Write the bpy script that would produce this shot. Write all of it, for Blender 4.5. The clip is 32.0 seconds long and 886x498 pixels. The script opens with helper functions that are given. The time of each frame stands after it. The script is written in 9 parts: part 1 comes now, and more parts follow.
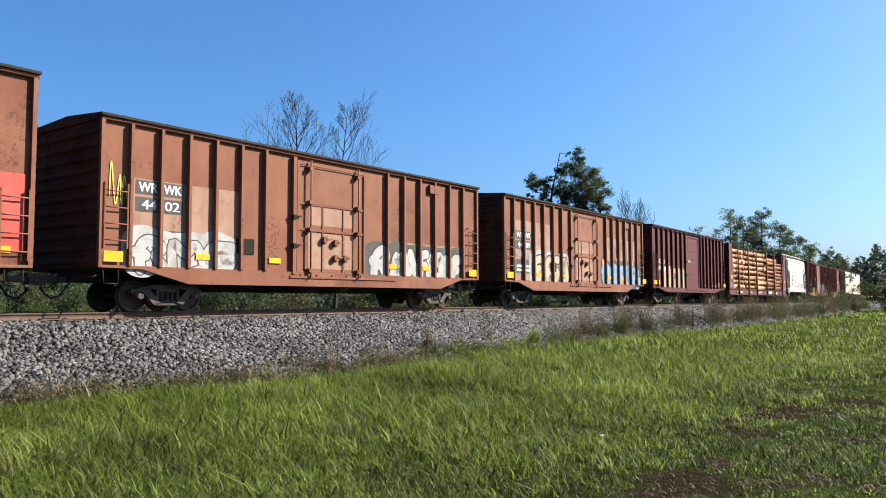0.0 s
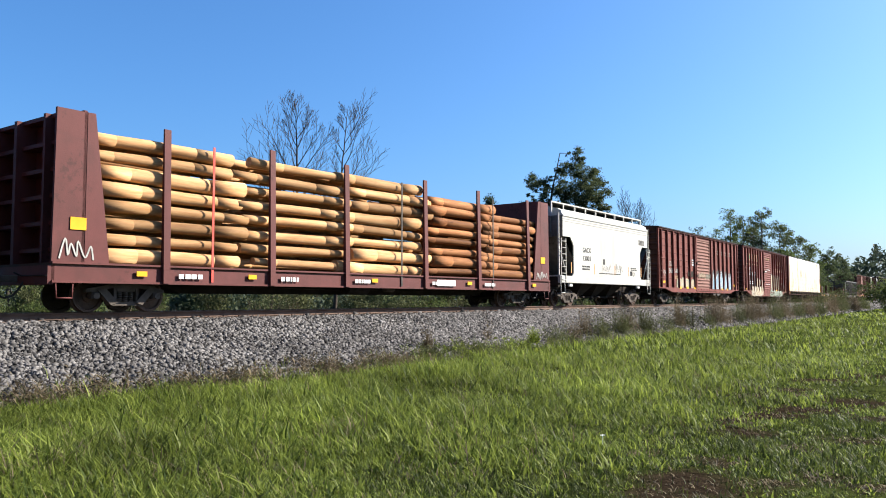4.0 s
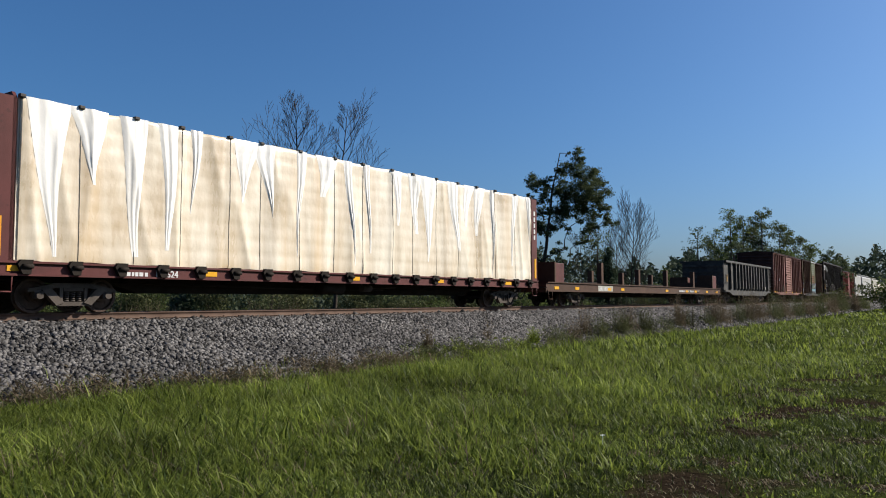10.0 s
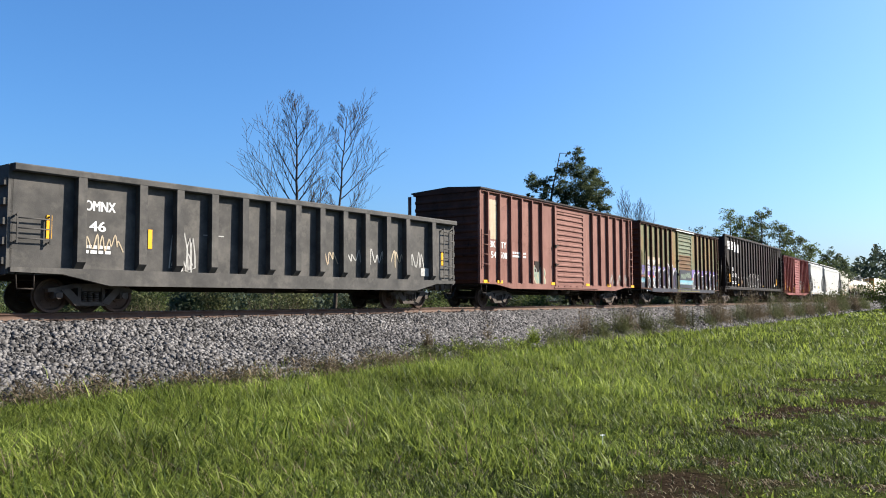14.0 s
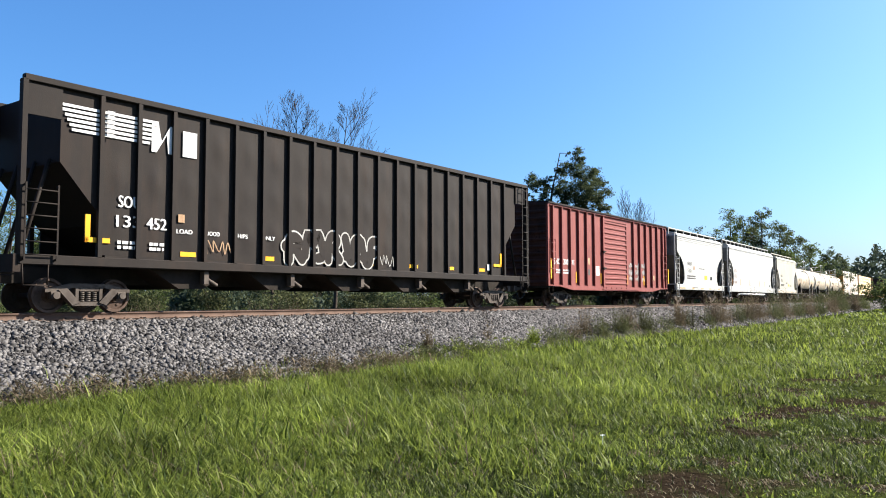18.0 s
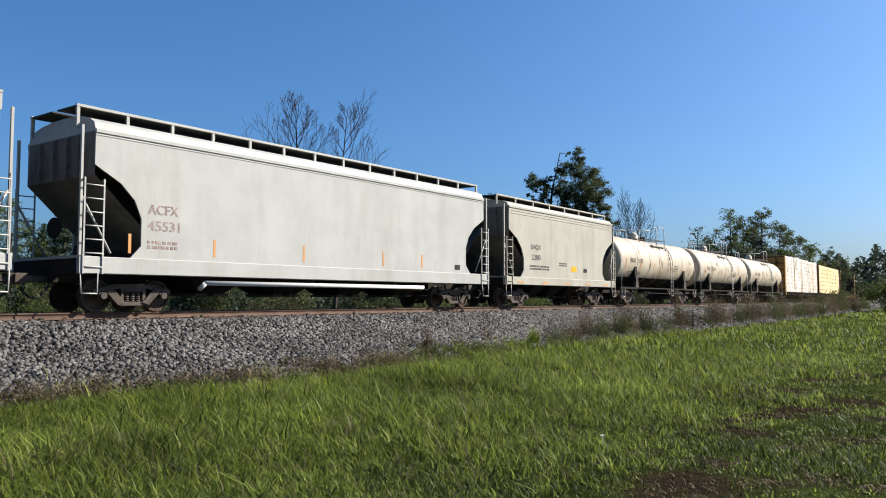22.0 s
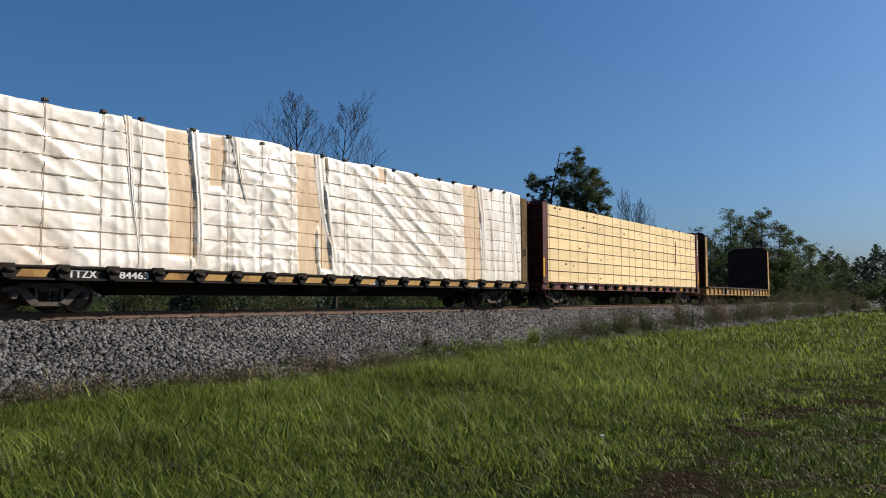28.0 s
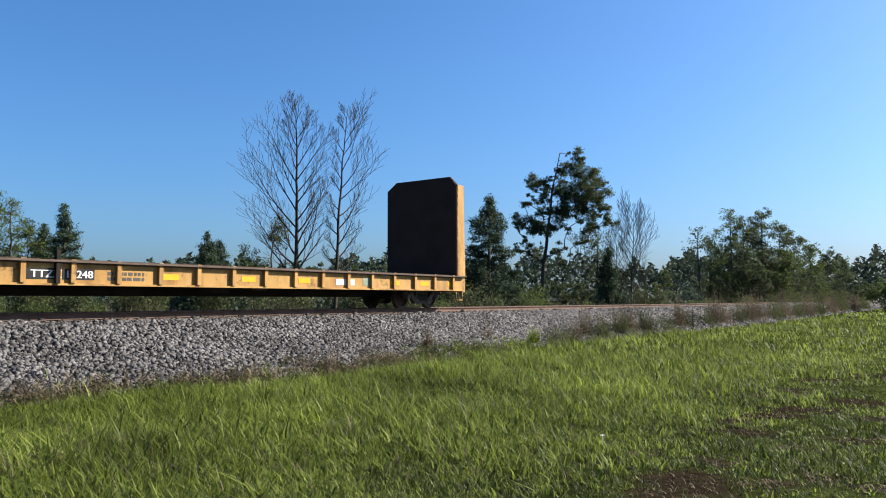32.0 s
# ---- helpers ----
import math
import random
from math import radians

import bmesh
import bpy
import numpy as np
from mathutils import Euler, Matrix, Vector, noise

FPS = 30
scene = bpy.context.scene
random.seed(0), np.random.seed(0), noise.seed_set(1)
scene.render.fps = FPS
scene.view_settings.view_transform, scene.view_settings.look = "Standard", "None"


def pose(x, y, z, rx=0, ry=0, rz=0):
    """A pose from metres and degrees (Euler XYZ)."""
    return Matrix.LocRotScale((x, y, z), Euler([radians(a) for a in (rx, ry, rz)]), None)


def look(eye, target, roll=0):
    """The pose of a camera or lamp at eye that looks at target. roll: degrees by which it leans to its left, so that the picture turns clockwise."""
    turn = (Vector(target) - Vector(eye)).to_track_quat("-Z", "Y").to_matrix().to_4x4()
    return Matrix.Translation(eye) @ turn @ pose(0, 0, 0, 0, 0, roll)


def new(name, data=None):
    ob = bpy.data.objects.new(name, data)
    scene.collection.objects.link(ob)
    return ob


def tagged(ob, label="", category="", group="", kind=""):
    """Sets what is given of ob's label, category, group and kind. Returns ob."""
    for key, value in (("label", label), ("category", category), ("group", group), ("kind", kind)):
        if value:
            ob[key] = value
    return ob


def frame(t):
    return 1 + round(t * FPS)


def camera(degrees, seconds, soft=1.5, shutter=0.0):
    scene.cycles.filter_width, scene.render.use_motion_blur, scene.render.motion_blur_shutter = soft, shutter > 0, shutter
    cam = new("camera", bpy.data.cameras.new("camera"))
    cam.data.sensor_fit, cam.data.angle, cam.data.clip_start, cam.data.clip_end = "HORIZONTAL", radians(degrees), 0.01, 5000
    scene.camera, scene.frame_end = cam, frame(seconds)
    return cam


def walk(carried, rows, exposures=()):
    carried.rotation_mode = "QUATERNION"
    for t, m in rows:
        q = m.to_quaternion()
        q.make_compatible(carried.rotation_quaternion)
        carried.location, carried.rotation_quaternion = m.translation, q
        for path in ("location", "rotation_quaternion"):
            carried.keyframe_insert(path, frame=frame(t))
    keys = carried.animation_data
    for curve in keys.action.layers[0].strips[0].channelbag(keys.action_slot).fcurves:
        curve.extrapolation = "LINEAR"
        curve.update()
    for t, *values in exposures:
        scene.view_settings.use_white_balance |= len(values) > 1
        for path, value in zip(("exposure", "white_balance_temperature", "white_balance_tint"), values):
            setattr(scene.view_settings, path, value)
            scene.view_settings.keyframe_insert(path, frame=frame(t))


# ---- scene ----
# ---- camera ----
EYE_Z = 0.276
cam = camera(58.5, 32.0, soft=1.0)
EYE = (0.0, 0.0, EYE_Z)
AIM = (0.0, 10.0 * math.cos(0.0653), EYE_Z + 10.0 * math.sin(0.0653))
walk(cam, [(0.0, look(EYE, AIM, -0.12)), (32.0, look(EYE, AIM, -0.12))],
     exposures=[(t, 1.8 + e, 6250, 9) for t, e in (
         (0, 0.2), (1, 0.25), (2, 0.27), (3, 0.34), (4.4, 0.3), (5.5, 0.08), (6, 0.12), (7, 0.25), (8, 0.2), (9, -0.18), (10, -0.66), (11, -0.65), (12, 0.2), (13, 0.28), (15, 0.3), (17, 0.32), (18, 0.42),
         (19, 0.38), (20, 0.15), (21, -0.1), (22, -0.2), (23, -0.22), (24, -0.12), (25, -0.15), (27, -0.65), (28, -0.88), (29, -0.92), (30, -0.76), (31, -0.42), (32, 0.1))])

# ---- sky and sun ----
SUN_ELEV, SUN_AZ = radians(33), radians(75)
world = bpy.data.worlds.new("world")
scene.world = world
world.use_nodes = True
wn, wl = world.node_tree.nodes, world.node_tree.links
sky = wn.new("ShaderNodeTexSky")
sky.sky_type = "NISHITA"
sky.sun_disc = False
sky.sun_elevation, sky.sun_rotation = SUN_ELEV, SUN_AZ
sky.air_density, sky.dust_density, sky.ozone_density = 1.0, 2.0, 10.0
deep = wn.new("ShaderNodeHueSaturation")
deep.inputs["Saturation"].default_value = 1.05
deep.inputs["Hue"].default_value = 0.497
wl.new(sky.outputs[0], deep.inputs["Color"])
wl.new(deep.outputs[0], wn["Background"].inputs[0])
wn["Background"].inputs[1].default_value = 0.05
sun_data = bpy.data.lights.new("sun", "SUN")
sun_data.energy, sun_data.angle, sun_data.color = 3.8, radians(0.53), (1.0, 0.91, 0.79)
sun_ob = new("sun", sun_data)
to_sun = Vector((math.sin(SUN_AZ) * math.cos(SUN_ELEV), math.cos(SUN_AZ) * math.cos(SUN_ELEV), math.sin(SUN_ELEV)))
sun_ob.matrix_world = look(to_sun * 200, (0, 0, 0))

# ---- the line of the track ----
TRACK_Y, TRACK_PHI, TRACK_K, TRACK_K2 = 33.41, 0.63126, 0.00129, -0.0000129
SPEED, EASE = 13.77153, -0.01352


def heading(s):
    p = max(s, 0.0)
    return TRACK_PHI - TRACK_K * s - TRACK_K2 * p * p / 2


NODE_STEP = 1.0
NODES = {}


def _lay_nodes():
    x, y = 0.0, TRACK_Y
    NODES[0] = (x, y)
    for i in range(0, 620):
        h = heading(i + 0.5) if i < 240 else heading(240)
        x, y = x + math.sin(h), y + math.cos(h)
        NODES[i + 1] = (x, y)
    x, y = 0.0, TRACK_Y
    for i in range(0, -520, -1):
        h = heading(max(i - 0.5, -60))
        x, y = x - math.sin(h), y - math.cos(h)
        NODES[i - 1] = (x, y)


_lay_nodes()


def rise(s):
    p = min(max(s, 0.0), 400.0)
    return 0.00015 * s * (s > -100) + 1.7e-6 * p * p


def on_track(s, side=0.0, z=0.0):
    """Point at s metres along the track, side metres towards the camera, z over the rail."""
    i = math.floor(s)
    (x0, y0), (x1, y1) = NODES[i], NODES[i + 1]
    f = s - i
    h = math.atan2(x1 - x0, y1 - y0)
    return (x0 + (x1 - x0) * f + side * math.cos(h), y0 + (y1 - y0) * f - side * math.sin(h), z + rise(s))


def track_pose(s):
    x, y, z = on_track(s)
    a, b = on_track(s - 6), on_track(s + 6)
    turn = math.degrees(math.atan2(b[1] - a[1], b[0] - a[0]))
    return pose(x, y, z, 0, 0, turn)


def travelled(t):
    return SPEED * t + 0.5 * EASE * (t - 16) * t


# ---- materials ----
def node_mat(name, dark, light, scale=3.0, rough=0.7, metal=0.0, bump=0.15, fine=40.0, stretch=(1, 1, 1),
             stain=None, stain_amount=0.5, stain_scale=0.6, stain_stretch=(1, 1, 1), vary=0.0, spec=0.07, chips=0.75):
    """Two colours mixed by coarse noise, a stain colour by larger noise, a fine bump."""
    m = bpy.data.materials.new(name)
    m.use_nodes = True
    n, l = m.node_tree.nodes, m.node_tree.links
    bsdf = n["Principled BSDF"]
    tex = n.new("ShaderNodeTexCoord")
    mp = n.new("ShaderNodeMapping")
    mp.inputs["Scale"].default_value = stretch
    l.new(tex.outputs["Object"], mp.inputs[0])
    info = n.new("ShaderNodeObjectInfo")
    off = n.new("ShaderNodeVectorMath")
    off.operation = "MULTIPLY_ADD"
    comb = n.new("ShaderNodeCombineXYZ")
    for k in range(3):
        l.new(info.outputs["Random"], comb.inputs[k])
    l.new(comb.outputs[0], off.inputs[0])
    off.inputs[1].default_value = (17.0, 9.0, 5.0)
    l.new(mp.outputs[0], off.inputs[2])
    a = n.new("ShaderNodeTexNoise")
    a.inputs["Scale"].default_value, a.inputs["Detail"].default_value, a.inputs["Roughness"].default_value = scale, 6, 0.65
    l.new(off.outputs[0], a.inputs["Vector"])
    ramp = n.new("ShaderNodeValToRGB")
    ramp.color_ramp.elements[0].position, ramp.color_ramp.elements[1].position = 0.32, 0.68
    ramp.color_ramp.elements[0].color, ramp.color_ramp.elements[1].color = (*dark, 1), (*light, 1)
    l.new(a.outputs["Fac"], ramp.inputs[0])
    colour = ramp.outputs[0]
    if stain:
        mp2 = n.new("ShaderNodeMapping")
        mp2.inputs["Scale"].default_value = stain_stretch
        l.new(off.outputs[0], mp2.inputs[0])
        b = n.new("ShaderNodeTexNoise")
        b.inputs["Scale"].default_value, b.inputs["Detail"].default_value, b.inputs["Roughness"].default_value = stain_scale, 8, 0.7
        l.new(mp2.outputs[0], b.inputs["Vector"])
        r2 = n.new("ShaderNodeMapRange")
        r2.inputs["From Min"].default_value, r2.inputs["From Max"].default_value = 0.5, 0.72
        r2.inputs["To Max"].default_value = stain_amount
        l.new(b.outputs["Fac"], r2.inputs["Value"])
        mix = n.new("ShaderNodeMix")
        mix.data_type = "RGBA"
        l.new(r2.outputs[0], mix.inputs["Factor"])
        l.new(colour, mix.inputs["A"])
        mix.inputs["B"].default_value = (*stain, 1)
        colour = mix.outputs["Result"]
        mp3 = n.new("ShaderNodeMapping")
        mp3.inputs["Scale"].default_value = (2.4, 2.4, 0.16)
        l.new(off.outputs[0], mp3.inputs[0])
        c3 = n.new("ShaderNodeTexNoise")
        c3.inputs["Scale"].default_value, c3.inputs["Detail"].default_value, c3.inputs["Roughness"].default_value = 1.0, 5, 0.6
        l.new(mp3.outputs[0], c3.inputs["Vector"])
        r4 = n.new("ShaderNodeMapRange")
        r4.inputs["From Min"].default_value, r4.inputs["From Max"].default_value = 0.48, 0.75
        r4.inputs["To Max"].default_value = stain_amount * 0.22
        l.new(c3.outputs["Fac"], r4.inputs["Value"])
        mix3 = n.new("ShaderNodeMix")
        mix3.data_type = "RGBA"
        l.new(r4.outputs[0], mix3.inputs["Factor"])
        l.new(colour, mix3.inputs["A"])
        mix3.inputs["B"].default_value = (stain[0] * 0.55, stain[1] * 0.55, stain[2] * 0.55, 1)
        colour = mix3.outputs["Result"]
        # small chips and specks of rust gathered in patches
        c5, c6 = n.new("ShaderNodeTexNoise"), n.new("ShaderNodeTexNoise")
        c5.inputs["Scale"].default_value, c5.inputs["Detail"].default_value, c5.inputs["Roughness"].default_value = 9.0, 4, 0.7
        c6.inputs["Scale"].default_value, c6.inputs["Detail"].default_value = 0.9, 3
        l.new(off.outputs[0], c5.inputs["Vector"])
        l.new(off.outputs[0], c6.inputs["Vector"])
        both, r5 = n.new("ShaderNodeMath"), n.new("ShaderNodeMapRange")
        both.operation = "MULTIPLY"
        l.new(c5.outputs["Fac"], both.inputs[0])
        l.new(c6.outputs["Fac"], both.inputs[1])
        r5.inputs["From Min"].default_value, r5.inputs["From Max"].default_value = 0.33, 0.40
        r5.inputs["To Max"].default_value = stain_amount * chips
        l.new(both.outputs[0], r5.inputs["Value"])
        mix5 = n.new("ShaderNodeMix")
        mix5.data_type = "RGBA"
        l.new(r5.outputs[0], mix5.inputs["Factor"])
        l.new(colour, mix5.inputs["A"])
        mix5.inputs["B"].default_value = (stain[0] * 0.6, stain[1] * 0.6, stain[2] * 0.6, 1)
        colour = mix5.outputs["Result"]
    if vary:
        hsv = n.new("ShaderNodeHueSaturation")
        r3 = n.new("ShaderNodeMapRange")
        r3.inputs["To Min"].default_value, r3.inputs["To Max"].default_value = 1 - vary, 1 + vary
        l.new(info.outputs["Random"], r3.inputs["Value"])
        l.new(r3.outputs[0], hsv.inputs["Value"])
        l.new(colour, hsv.inputs["Color"])
        colour = hsv.outputs[0]
    l.new(colour, bsdf.inputs["Base Color"])
    f = n.new("ShaderNodeTexNoise")
    f.inputs["Scale"].default_value, f.inputs["Detail"].default_value = fine, 3
    l.new(tex.outputs["Object"], f.inputs["Vector"])
    rr = n.new("ShaderNodeMapRange")
    rr.inputs["To Min"].default_value, rr.inputs["To Max"].default_value = rough - 0.12, min(1, rough + 0.12)
    l.new(a.outputs["Fac"], rr.inputs["Value"])
    l.new(rr.outputs[0], bsdf.inputs["Roughness"])
    if bump:
        bp = n.new("ShaderNodeBump")
        bp.inputs["Strength"].default_value, bp.inputs["Distance"].default_value = bump, 0.02
        l.new(f.outputs["Fac"], bp.inputs["Height"])
        l.new(bp.outputs[0], bsdf.inputs["Normal"])
    bsdf.inputs["Metallic"].default_value = metal
    bsdf.inputs["Specular IOR Level"].default_value = spec
    return m


def leaf_mat(name, dark, light, through_amount=0.35, gloss=(0.7, 0.08)):
    """Leaves and blades: colour varies from piece to piece, some light passes through."""
    m = bpy.data.materials.new(name)
    m.use_nodes = True
    n, l = m.node_tree.nodes, m.node_tree.links
    bsdf = n["Principled BSDF"]
    geo = n.new("ShaderNodeNewGeometry")
    ramp = n.new("ShaderNodeValToRGB")
    ramp.color_ramp.elements[0].color, ramp.color_ramp.elements[1].color = (*dark, 1), (*light, 1)
    l.new(geo.outputs["Random Per Island"], ramp.inputs[0])
    tex = n.new("ShaderNodeTexCoord")
    noi = n.new("ShaderNodeTexNoise")
    noi.inputs["Scale"].default_value, noi.inputs["Detail"].default_value = 0.35, 4
    l.new(tex.outputs["Object"], noi.inputs["Vector"])
    hsv = n.new("ShaderNodeHueSaturation")
    mr = n.new("ShaderNodeMapRange")
    mr.inputs["From Min"].default_value, mr.inputs["From Max"].default_value = 0.3, 0.7
    mr.inputs["To Min"].default_value, mr.inputs["To Max"].default_value = 0.65, 1.35
    l.new(noi.outputs["Fac"], mr.inputs["Value"])
    l.new(mr.outputs[0], hsv.inputs["Value"])
    l.new(ramp.outputs[0], hsv.inputs["Color"])
    l.new(hsv.outputs[0], bsdf.inputs["Base Color"])
    bsdf.inputs["Roughness"].default_value = gloss[0]
    bsdf.inputs["Specular IOR Level"].default_value = gloss[1]
    tr = n.new("ShaderNodeBsdfTranslucent")
    l.new(hsv.outputs[0], tr.inputs["Color"])
    mix = n.new("ShaderNodeMixShader")
    mix.inputs[0].default_value = through_amount
    l.new(bsdf.outputs[0], mix.inputs[1])
    l.new(tr.outputs[0], mix.inputs[2])
    l.new(mix.outputs[0], n["Material Output"].inputs["Surface"])
    return m


RUST = (0.14, 0.05, 0.022)
M = {
    "orange": node_mat("faded_orange_brown_paint", (0.140, 0.047, 0.024), (0.205, 0.088, 0.048), 0.5, 0.75, stain=(0.085, 0.027, 0.016), stain_amount=0.8, stain_scale=0.35, stain_stretch=(1.0, 1, 0.7), spec=0.18),
    "orange_pale": node_mat("sun_bleached_orange_paint", (0.230, 0.125, 0.082), (0.300, 0.190, 0.135), 1.0, 0.8, stain=(0.150, 0.066, 0.040), stain_amount=0.8, stain_scale=0.9, spec=0.18),
    "dark_red": node_mat("dark_oxide_red_paint", (0.062, 0.0095, 0.0075), (0.082, 0.014, 0.011), 1.0, 0.65, stain=(0.038, 0.008, 0.006), stain_amount=0.6, stain_stretch=(1, 1, 0.3), spec=0.18),
    "boxcar_red": node_mat("weathered_boxcar_red_paint", (0.100, 0.020, 0.013), (0.142, 0.036, 0.026), 1.0, 0.7, stain=(0.060, 0.015, 0.011), stain_amount=0.7, stain_stretch=(1, 1, 0.3), spec=0.18),
    "faded_red": node_mat("chalky_red_paint", (0.135, 0.056, 0.042), (0.191, 0.095, 0.073), 0.8, 0.8, stain=(0.090, 0.034, 0.023), stain_amount=0.8, stain_stretch=(1.5, 1, 0.3), spec=0.18),
    "bright_red": node_mat("coral_red_paint", (0.158, 0.037, 0.029), (0.190, 0.050, 0.041), 0.7, 0.6, stain=(0.116, 0.032, 0.026), stain_amount=0.5, stain_stretch=(1, 1, 0.3), spec=0.18),
    "load_red": node_mat("red_brown_car_steel", (0.073, 0.020, 0.017), (0.101, 0.031, 0.028), 1.0, 0.65, stain=(0.039, 0.017, 0.014), stain_amount=0.6, spec=0.18),
    "olive": node_mat("rusting_olive_paint", (0.078, 0.080, 0.036), (0.120, 0.114, 0.054), 0.8, 0.75, stain=(0.165, 0.075, 0.022), stain_amount=1.0, stain_scale=0.55, stain_stretch=(1.3, 1, 0.45), spec=0.18),
    "door_green": node_mat("faded_green_door_paint", (0.078, 0.098, 0.058), (0.117, 0.132, 0.083), 1.0, 0.75, stain=(0.098, 0.044, 0.014), stain_amount=0.9, stain_stretch=(0.4, 1, 1), spec=0.18),
    "black": node_mat("grimy_black_paint", (0.0135, 0.0105, 0.0090), (0.022, 0.018, 0.0150), 1.2, 0.7, stain=(0.036, 0.023, 0.016), stain_amount=0.6, stain_stretch=(1.5, 1, 0.3), spec=0.1),
    "gondola": node_mat("dull_black_gondola_paint", (0.026, 0.025, 0.023), (0.066, 0.061, 0.055), 1.6, 0.75, stain=(0.110, 0.100, 0.086), stain_amount=0.8, stain_scale=1.1, spec=0.18),
    "white": node_mat("grimy_white_paint", (0.350, 0.334, 0.298), (0.405, 0.394, 0.357), 0.8, 0.5, bump=0.06, stain=(0.266, 0.239, 0.197), stain_amount=0.5, stain_stretch=(1.5, 1, 0.25), spec=0.18, chips=0.12),
    "grey_white": node_mat("pale_grey_paint", (0.305, 0.300, 0.280), (0.360, 0.355, 0.328), 0.8, 0.5, bump=0.06, stain=(0.238, 0.222, 0.190), stain_amount=0.5, stain_stretch=(1.5, 1, 0.25), spec=0.18, chips=0.12),
    "tan_grey": node_mat("dusty_tan_grey_paint", (0.289, 0.271, 0.223), (0.349, 0.331, 0.277), 0.8, 0.55, bump=0.06, stain=(0.229, 0.199, 0.150), stain_amount=0.6, stain_stretch=(1.5, 1, 0.25), spec=0.18, chips=0.12),
    "cream": node_mat("cream_tank_paint", (0.385, 0.325, 0.240), (0.455, 0.395, 0.305), 0.8, 0.5, bump=0.05, stain=(0.230, 0.165, 0.100), stain_amount=0.6, stain_stretch=(2.5, 1, 0.3), spec=0.18, chips=0.15),
    "yellow_car": node_mat("faded_yellow_car_paint", (0.300, 0.160, 0.040), (0.390, 0.235, 0.078), 1.0, 0.65, stain=(0.120, 0.056, 0.022), stain_amount=0.9, stain_stretch=(1.5, 1, 0.4), spec=0.18),
    "bulk_brown": node_mat("dark_brown_bulkhead_steel", (0.035, 0.020, 0.015), (0.052, 0.032, 0.025), 1.0, 0.7),
    "rusty_deck": node_mat("rusty_flat_car_steel", (0.041, 0.021, 0.012), (0.070, 0.037, 0.023), 1.4, 0.8, stain=(0.094, 0.054, 0.033), stain_amount=0.7, spec=0.18),
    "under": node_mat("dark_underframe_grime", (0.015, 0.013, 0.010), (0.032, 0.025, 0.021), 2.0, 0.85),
    "truck": node_mat("dusty_cast_steel", (0.046, 0.037, 0.031), (0.105, 0.088, 0.074), 2.5, 0.8, metal=0.1),
    "wheel": node_mat("brown_wheel_steel", (0.050, 0.034, 0.026), (0.100, 0.068, 0.052), 3.0, 0.6, metal=0.3),
    "tread": node_mat("worn_bright_steel", (0.3, 0.28, 0.26), (0.42, 0.4, 0.38), 3.0, 0.3, metal=0.9),
    "rail": node_mat("rusty_rail_steel", (0.070, 0.044, 0.032), (0.120, 0.080, 0.060), 2.0, 0.75, fine=80),
    "tie": node_mat("weathered_tie_wood", (0.07, 0.05, 0.04), (0.13, 0.10, 0.08), 3.0, 0.9, stretch=(1, 6, 1)),
    "yellow": node_mat("yellow_reflector", (0.56, 0.27, 0.02), (0.64, 0.34, 0.03), 2.0, 0.4, bump=0.0),
    "plate_white": node_mat("white_lettering_paint", (0.491, 0.484, 0.462), (0.578, 0.570, 0.549), 5.0, 0.6, bump=0.0, chips=0.12),
    "plate_black": node_mat("black_lettering_paint", (0.02, 0.02, 0.02), (0.035, 0.034, 0.033), 4.0, 0.6, bump=0.0),
    "cream_letter": node_mat("faded_cream_lettering_paint", (0.26, 0.16, 0.09), (0.40, 0.29, 0.18), 5.0, 0.7, bump=0.0, stain=(0.14, 0.05, 0.03), stain_amount=0.9, stain_scale=3.0),
    "grey_letter": node_mat("worn_grey_lettering_paint", (0.20, 0.15, 0.13), (0.34, 0.29, 0.26), 6.0, 0.7, bump=0.0, stain=(0.12, 0.04, 0.03), stain_amount=0.9, stain_scale=4.0),
    "green_dot": node_mat("faded_green_paint", (0.12, 0.17, 0.09), (0.17, 0.22, 0.12), 4.0, 0.7, bump=0.0),
    "grey_patch": node_mat("dark_grey_patch_paint", (0.055, 0.052, 0.05), (0.09, 0.085, 0.08), 2.0, 0.7, bump=0.03),
    "brown_letter": node_mat("orange_brown_streak_paint", (0.42, 0.2, 0.08), (0.5, 0.28, 0.12), 4.0, 0.7, bump=0.0),
    "tag_white": node_mat("white_spray_paint", (0.286, 0.276, 0.250), (0.375, 0.364, 0.337), 2.0, 0.6, bump=0.0, stain=(0.10, 0.075, 0.062), stain_amount=0.7, stain_scale=1.1, chips=0.12),
    "tag_cream": node_mat("cream_spray_paint", (0.306, 0.245, 0.166), (0.379, 0.325, 0.233), 2.0, 0.6, bump=0.0, stain=(0.214, 0.122, 0.073), stain_amount=0.7),
    "tag_blue": node_mat("light_blue_spray_paint", (0.119, 0.228, 0.336), (0.228, 0.336, 0.422), 1.2, 0.6, bump=0.0, stain=(0.10, 0.075, 0.062), stain_amount=0.7, stain_scale=1.1),
    "tag_teal": node_mat("dull_sea_green_spray_paint", (0.13, 0.17, 0.13), (0.26, 0.30, 0.23), 1.5, 0.6, bump=0.0, stain=(0.06, 0.07, 0.055), stain_amount=0.8, stain_scale=1.4),
    "tag_purple": node_mat("purple_spray_paint", (0.055, 0.029, 0.101), (0.109, 0.067, 0.168), 1.5, 0.6, bump=0.0, stain=(0.10, 0.075, 0.062), stain_amount=0.7, stain_scale=1.1),
